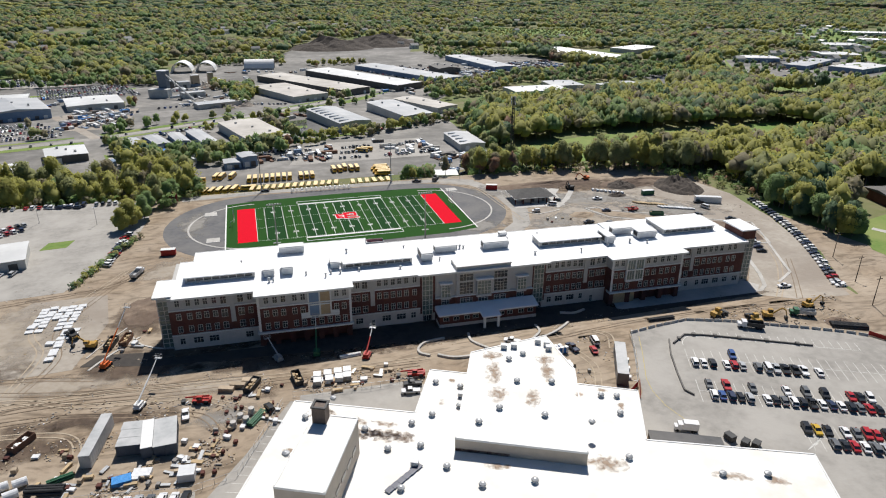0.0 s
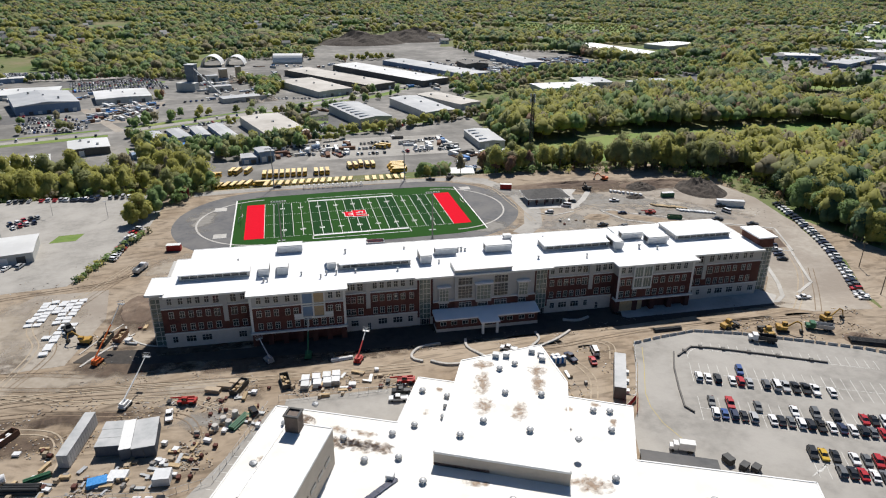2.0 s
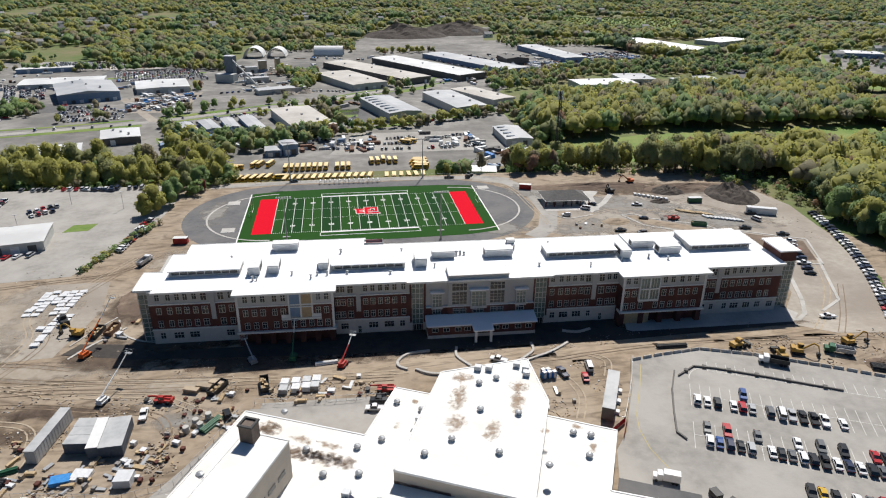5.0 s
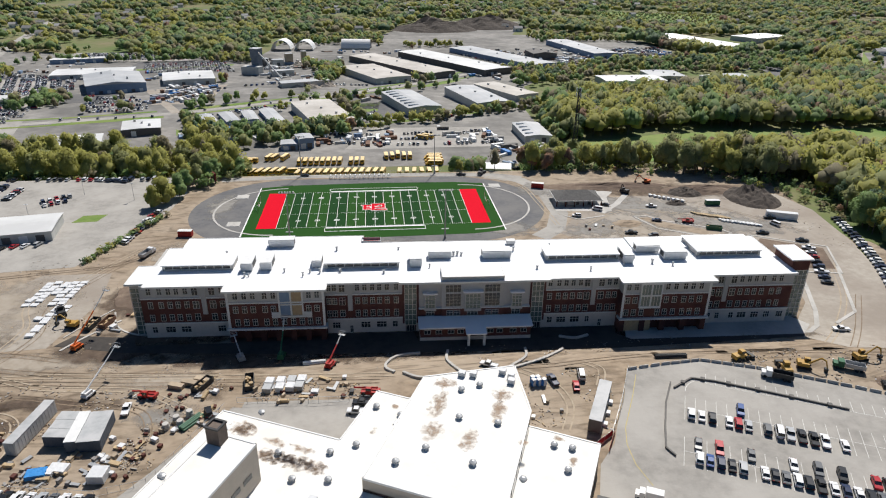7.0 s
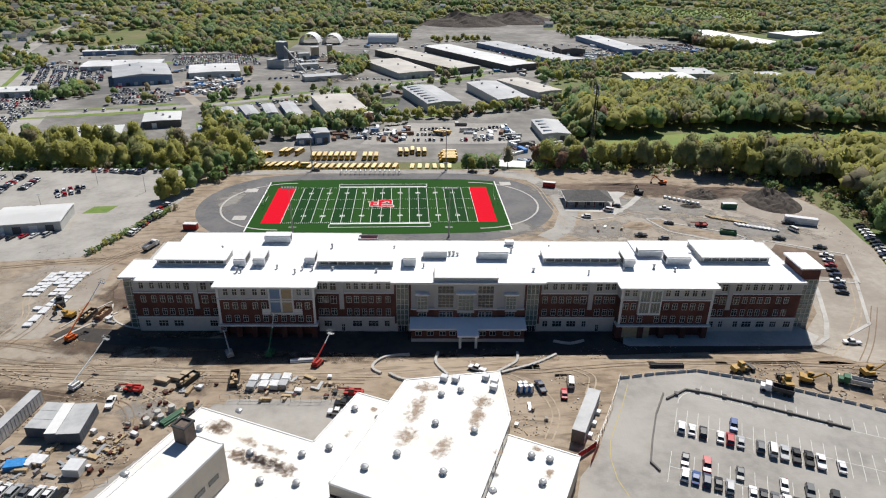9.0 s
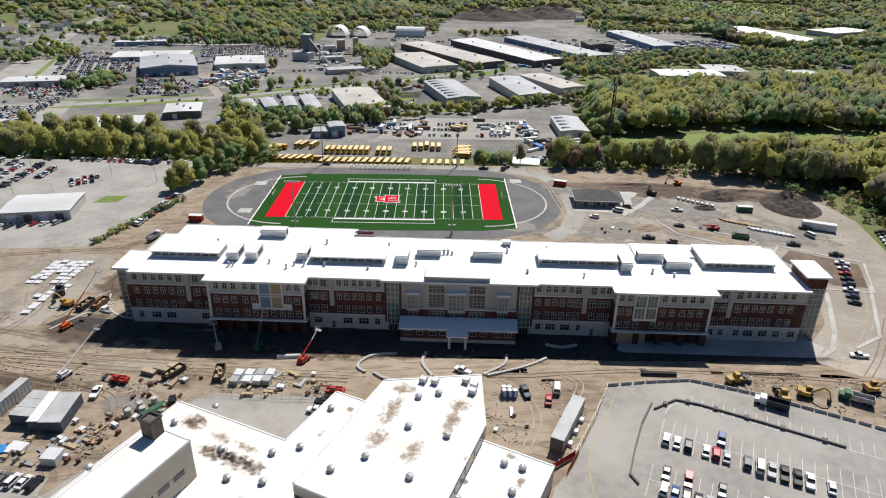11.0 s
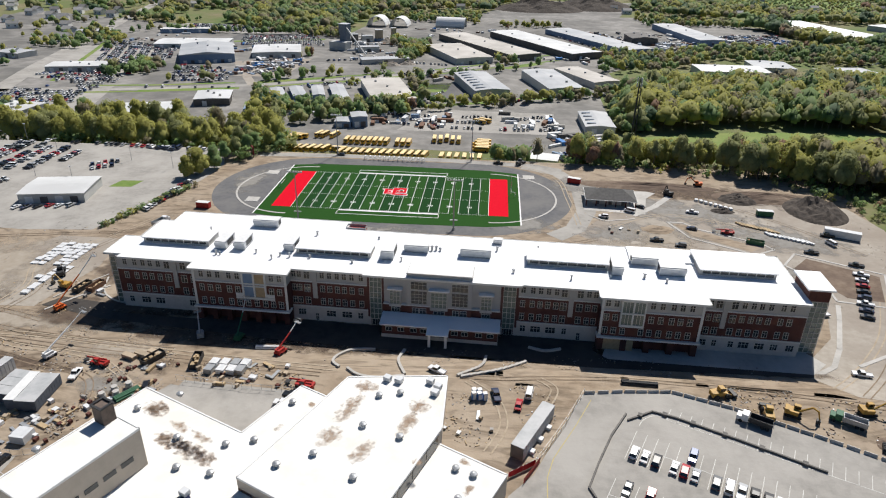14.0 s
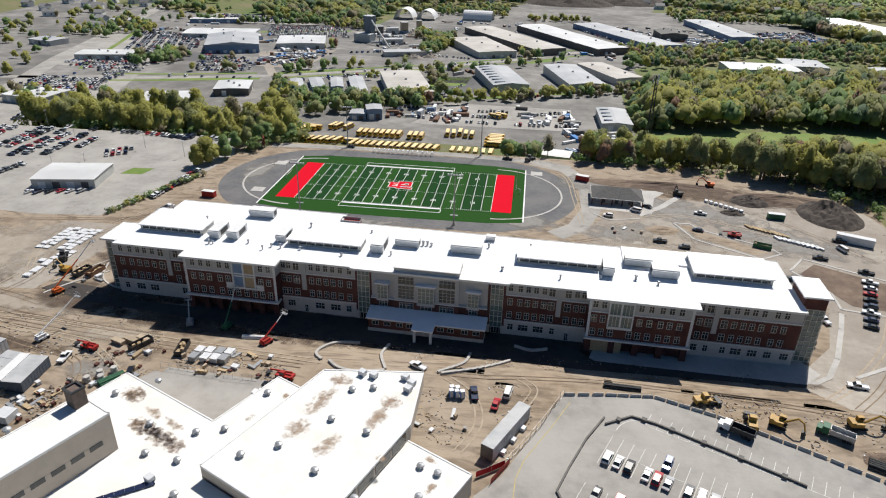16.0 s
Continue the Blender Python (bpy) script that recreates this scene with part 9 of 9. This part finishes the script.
def shelter(x, y, rz, r, L, label):
    t = thing("fabric_shelter", label, "shelter", "arched shelters", x, y, ground_z(x, y), rz)
    bm = bmesh.new()
    n = 14
    ring = []
    for k, yy in ((1.0, -L / 2), (1.0, L / 2), (0.96, L / 2), (0.96, -L / 2)):
        ring.append([bm.verts.new((k * r * math.cos(math.pi * i / n), yy, k * r * 1.05 * math.sin(math.pi * i / n))) for i in range(n + 1)])
    for a, b in ((0, 1), (1, 2), (2, 3), (3, 0)):
        for i in range(n):
            bm.faces.new((ring[a][i], ring[b][i], ring[b][i + 1], ring[a][i + 1]))
    bmesh.ops.recalc_face_normals(bm, faces=bm.faces)
    part("canopy", bm, M_WHITE, t)
    for s in (-1, 1):
        part("side_wall", boxes((s * r - 0.6, -L / 2, 0, s * r + 0.6, L / 2, 2.5)), M_CONCRETE, t)


shelter(-125, 690, -6, 14, 26, "white arched fabric shelter, open at the front")
shelter(-93, 690, -6, 13, 26, "white arched fabric shelter, open at the front")
shelter(-20, 700, 84, 13, 42, "long white arched fabric shelter")


# ---- houses far to the west ----
HOUSE_ROOF = mat("grey_shingle_roof", (0.26, 0.255, 0.25), (0.34, 0.33, 0.32), 0.5, 0.9, objvar=0.4)
HOUSE_WALL = mat("painted_clapboard", (0.74, 0.73, 0.7), (0.66, 0.65, 0.62), 0.5, 0.8, objvar=0.2)
for x, y in HOUSES:
    w, d = RNG.uniform(10, 16), RNG.uniform(9, 13)
    a = RNG.uniform(-0.4, 0.4)
    t = thing("house", "far house with a grey pitched roof among trees", "house", "far houses among trees", x, y, ground_z(x, y), math.degrees(a))
    part("wall", boxes((-w / 2, -d / 2, -0.5, w / 2, d / 2, 6.5)), HOUSE_WALL, t)
    bm = bmesh.new()
    profile_x(bm, [(-d / 2 - 0.5, 6.4), (0, 10), (d / 2 + 0.5, 6.4)], -w / 2 - 0.4, w / 2 + 0.4)
    part("roof", bm, HOUSE_ROOF, t)
    for k in (-1, 1):
        part("window", boxes((k * w * 0.25 - 0.9, -d / 2 - 0.08, 2.5, k * w * 0.25 + 0.9, -d / 2, 4.3)), M_GLASS, t)


# ---- loose debris over the site ----
def debris():
    mats = [M_BLOCK, M_WOOD, M_DIRT_DARK, M_WRAP, M_GRAVEL, M_TAN]
    rng = np.random.default_rng(77)
    corners = np.array([(-1, -1, -1), (1, -1, -1), (1, 1, -1), (-1, 1, -1), (-1, -1, 1), (1, -1, 1), (1, 1, 1), (-1, 1, 1)], dtype=float)
    faces = np.array([(4, 5, 6, 7), (0, 1, 5, 4), (1, 2, 6, 5), (2, 3, 7, 6), (3, 0, 4, 7)])
    vs, ids = [], []
    for (x0, y0, x1, y1), cnt, big in (((-130, -184, -45, -140), 2300, 1.0), ((-60, -160, 0, -140), 1300, 1.0), ((-110, -140, 150, -131), 1500, 0.8), ((36, -184, 72, -150), 700, 0.9), ((100, -168, 165, -145), 800, 1.0), ((90, -64, 215, 20), 1500, 0.8), ((-140, -125, -80, -40), 900, 0.7), ((-102, -122, -60, -96), 400, 1.1), ((-110, -185, -60, -168), 900, 1.4)):
        for i in range(cnt):
            x, y = rng.uniform(x0, x1), rng.uniform(y0, y1)
            if inside(LOT_POLY, x, y) or inside(LOW, x, y) or noise.noise(Vector((x * 0.09, y * 0.09, 2))) < 0.08:
                continue
            a = rng.uniform(0, 6.28)
            c, s = math.cos(a), math.sin(a)
            sx = rng.uniform(0.08, 0.28) * big * (2.5 if rng.random() < 0.15 else 1)
            size = np.array([sx, rng.uniform(0.08, 0.22) * big, rng.uniform(0.05, 0.16) * big])
            p = corners * size * rng.uniform(0.75, 1.2, (8, 3))
            p = p @ np.array([[c, s, 0], [-s, c, 0], [0, 0, 1]]) + np.array([x, y, ground_z(x, y) + size[2] * 0.8])
            vs.append(p[faces].reshape(-1, 3))
            ids.append(np.full(5, rng.choice(6, p=[0.25, 0.18, 0.32, 0.03, 0.12, 0.1])))
    site = quad_mesh("site_debris", np.concatenate(vs), mats, np.concatenate(ids))
    tagged(new("site_debris", site), "scattered stones, offcuts and small building rubbish", "debris", kind="stuff")


debris()


def yard_clutter():
    """Trailers, boxes, racks and stock in the far yards, too small to pick apart."""
    mats = [M_WHITE, M_HVAC, M_WALL_DARK, M_RUSTY, M_CONCRETE, M_BLUE, M_WALL_BLUE]
    rng = np.random.default_rng(78)
    vs, ids = [], []
    top = np.array([(-1, -1, 0), (1, -1, 0), (1, 1, 0), (-1, 1, 0), (-1, -1, 1), (1, -1, 1), (1, 1, 1), (-1, 1, 1)], dtype=float)
    faces = np.array([(4, 5, 6, 7), (0, 1, 5, 4), (1, 2, 6, 5), (2, 3, 7, 6), (3, 0, 4, 7)])
    for (x0, y0, x1, y1), cnt, ang in (((-205, 305, -155, 400), 90, 0.5), ((-120, 400, -60, 480), 40, 0.4), ((-150, 510, -70, 600), 50, 0.2), ((-40, 150, 15, 185), 34, 0.1), ((45, 150, 95, 200), 26, 0.0), ((170, 540, 290, 680), 80, 0.5), ((240, 540, 330, 600), 40, 0.5), ((-30, 300, 20, 350), 10, 0.5), ((-140, 170, -85, 200), 26, 0.3), ((110, 430, 150, 520), 18, 0.6), ((-400, 440, -330, 560), 30, 0.2), ((86, 84, 128, 140), 30, 0.5), ((-330, 440, -180, 500), 40, 0.3), ((-70, 560, 60, 680), 36, 0.5), ((340, 540, 440, 690), 70, 0.4)):
        for i in range(cnt):
            x, y = rng.uniform(x0, x1), rng.uniform(y0, y1)
            a = ang + rng.normal() * 0.12 + (1.57 if rng.random() < 0.4 else 0)
            c, s = math.cos(a), math.sin(a)
            size = np.array([rng.uniform(0.8, 1.6), rng.uniform(1.2, 6.5), rng.uniform(0.6, 3.4)])
            p = (top * size) @ np.array([[c, s, 0], [-s, c, 0], [0, 0, 1]]) + np.array([x, y, ground_z(x, y)])
            vs.append(p[faces].reshape(-1, 3))
            ids.append(np.full(5, rng.choice(7, p=[0.3, 0.2, 0.12, 0.12, 0.14, 0.04, 0.08])))
    tagged(new("yard_clutter", quad_mesh("yard_clutter", np.concatenate(vs), mats, np.concatenate(ids))), "trailers, boxes and stacked stock in far yards", "yard stock", kind="stuff")


yard_clutter()
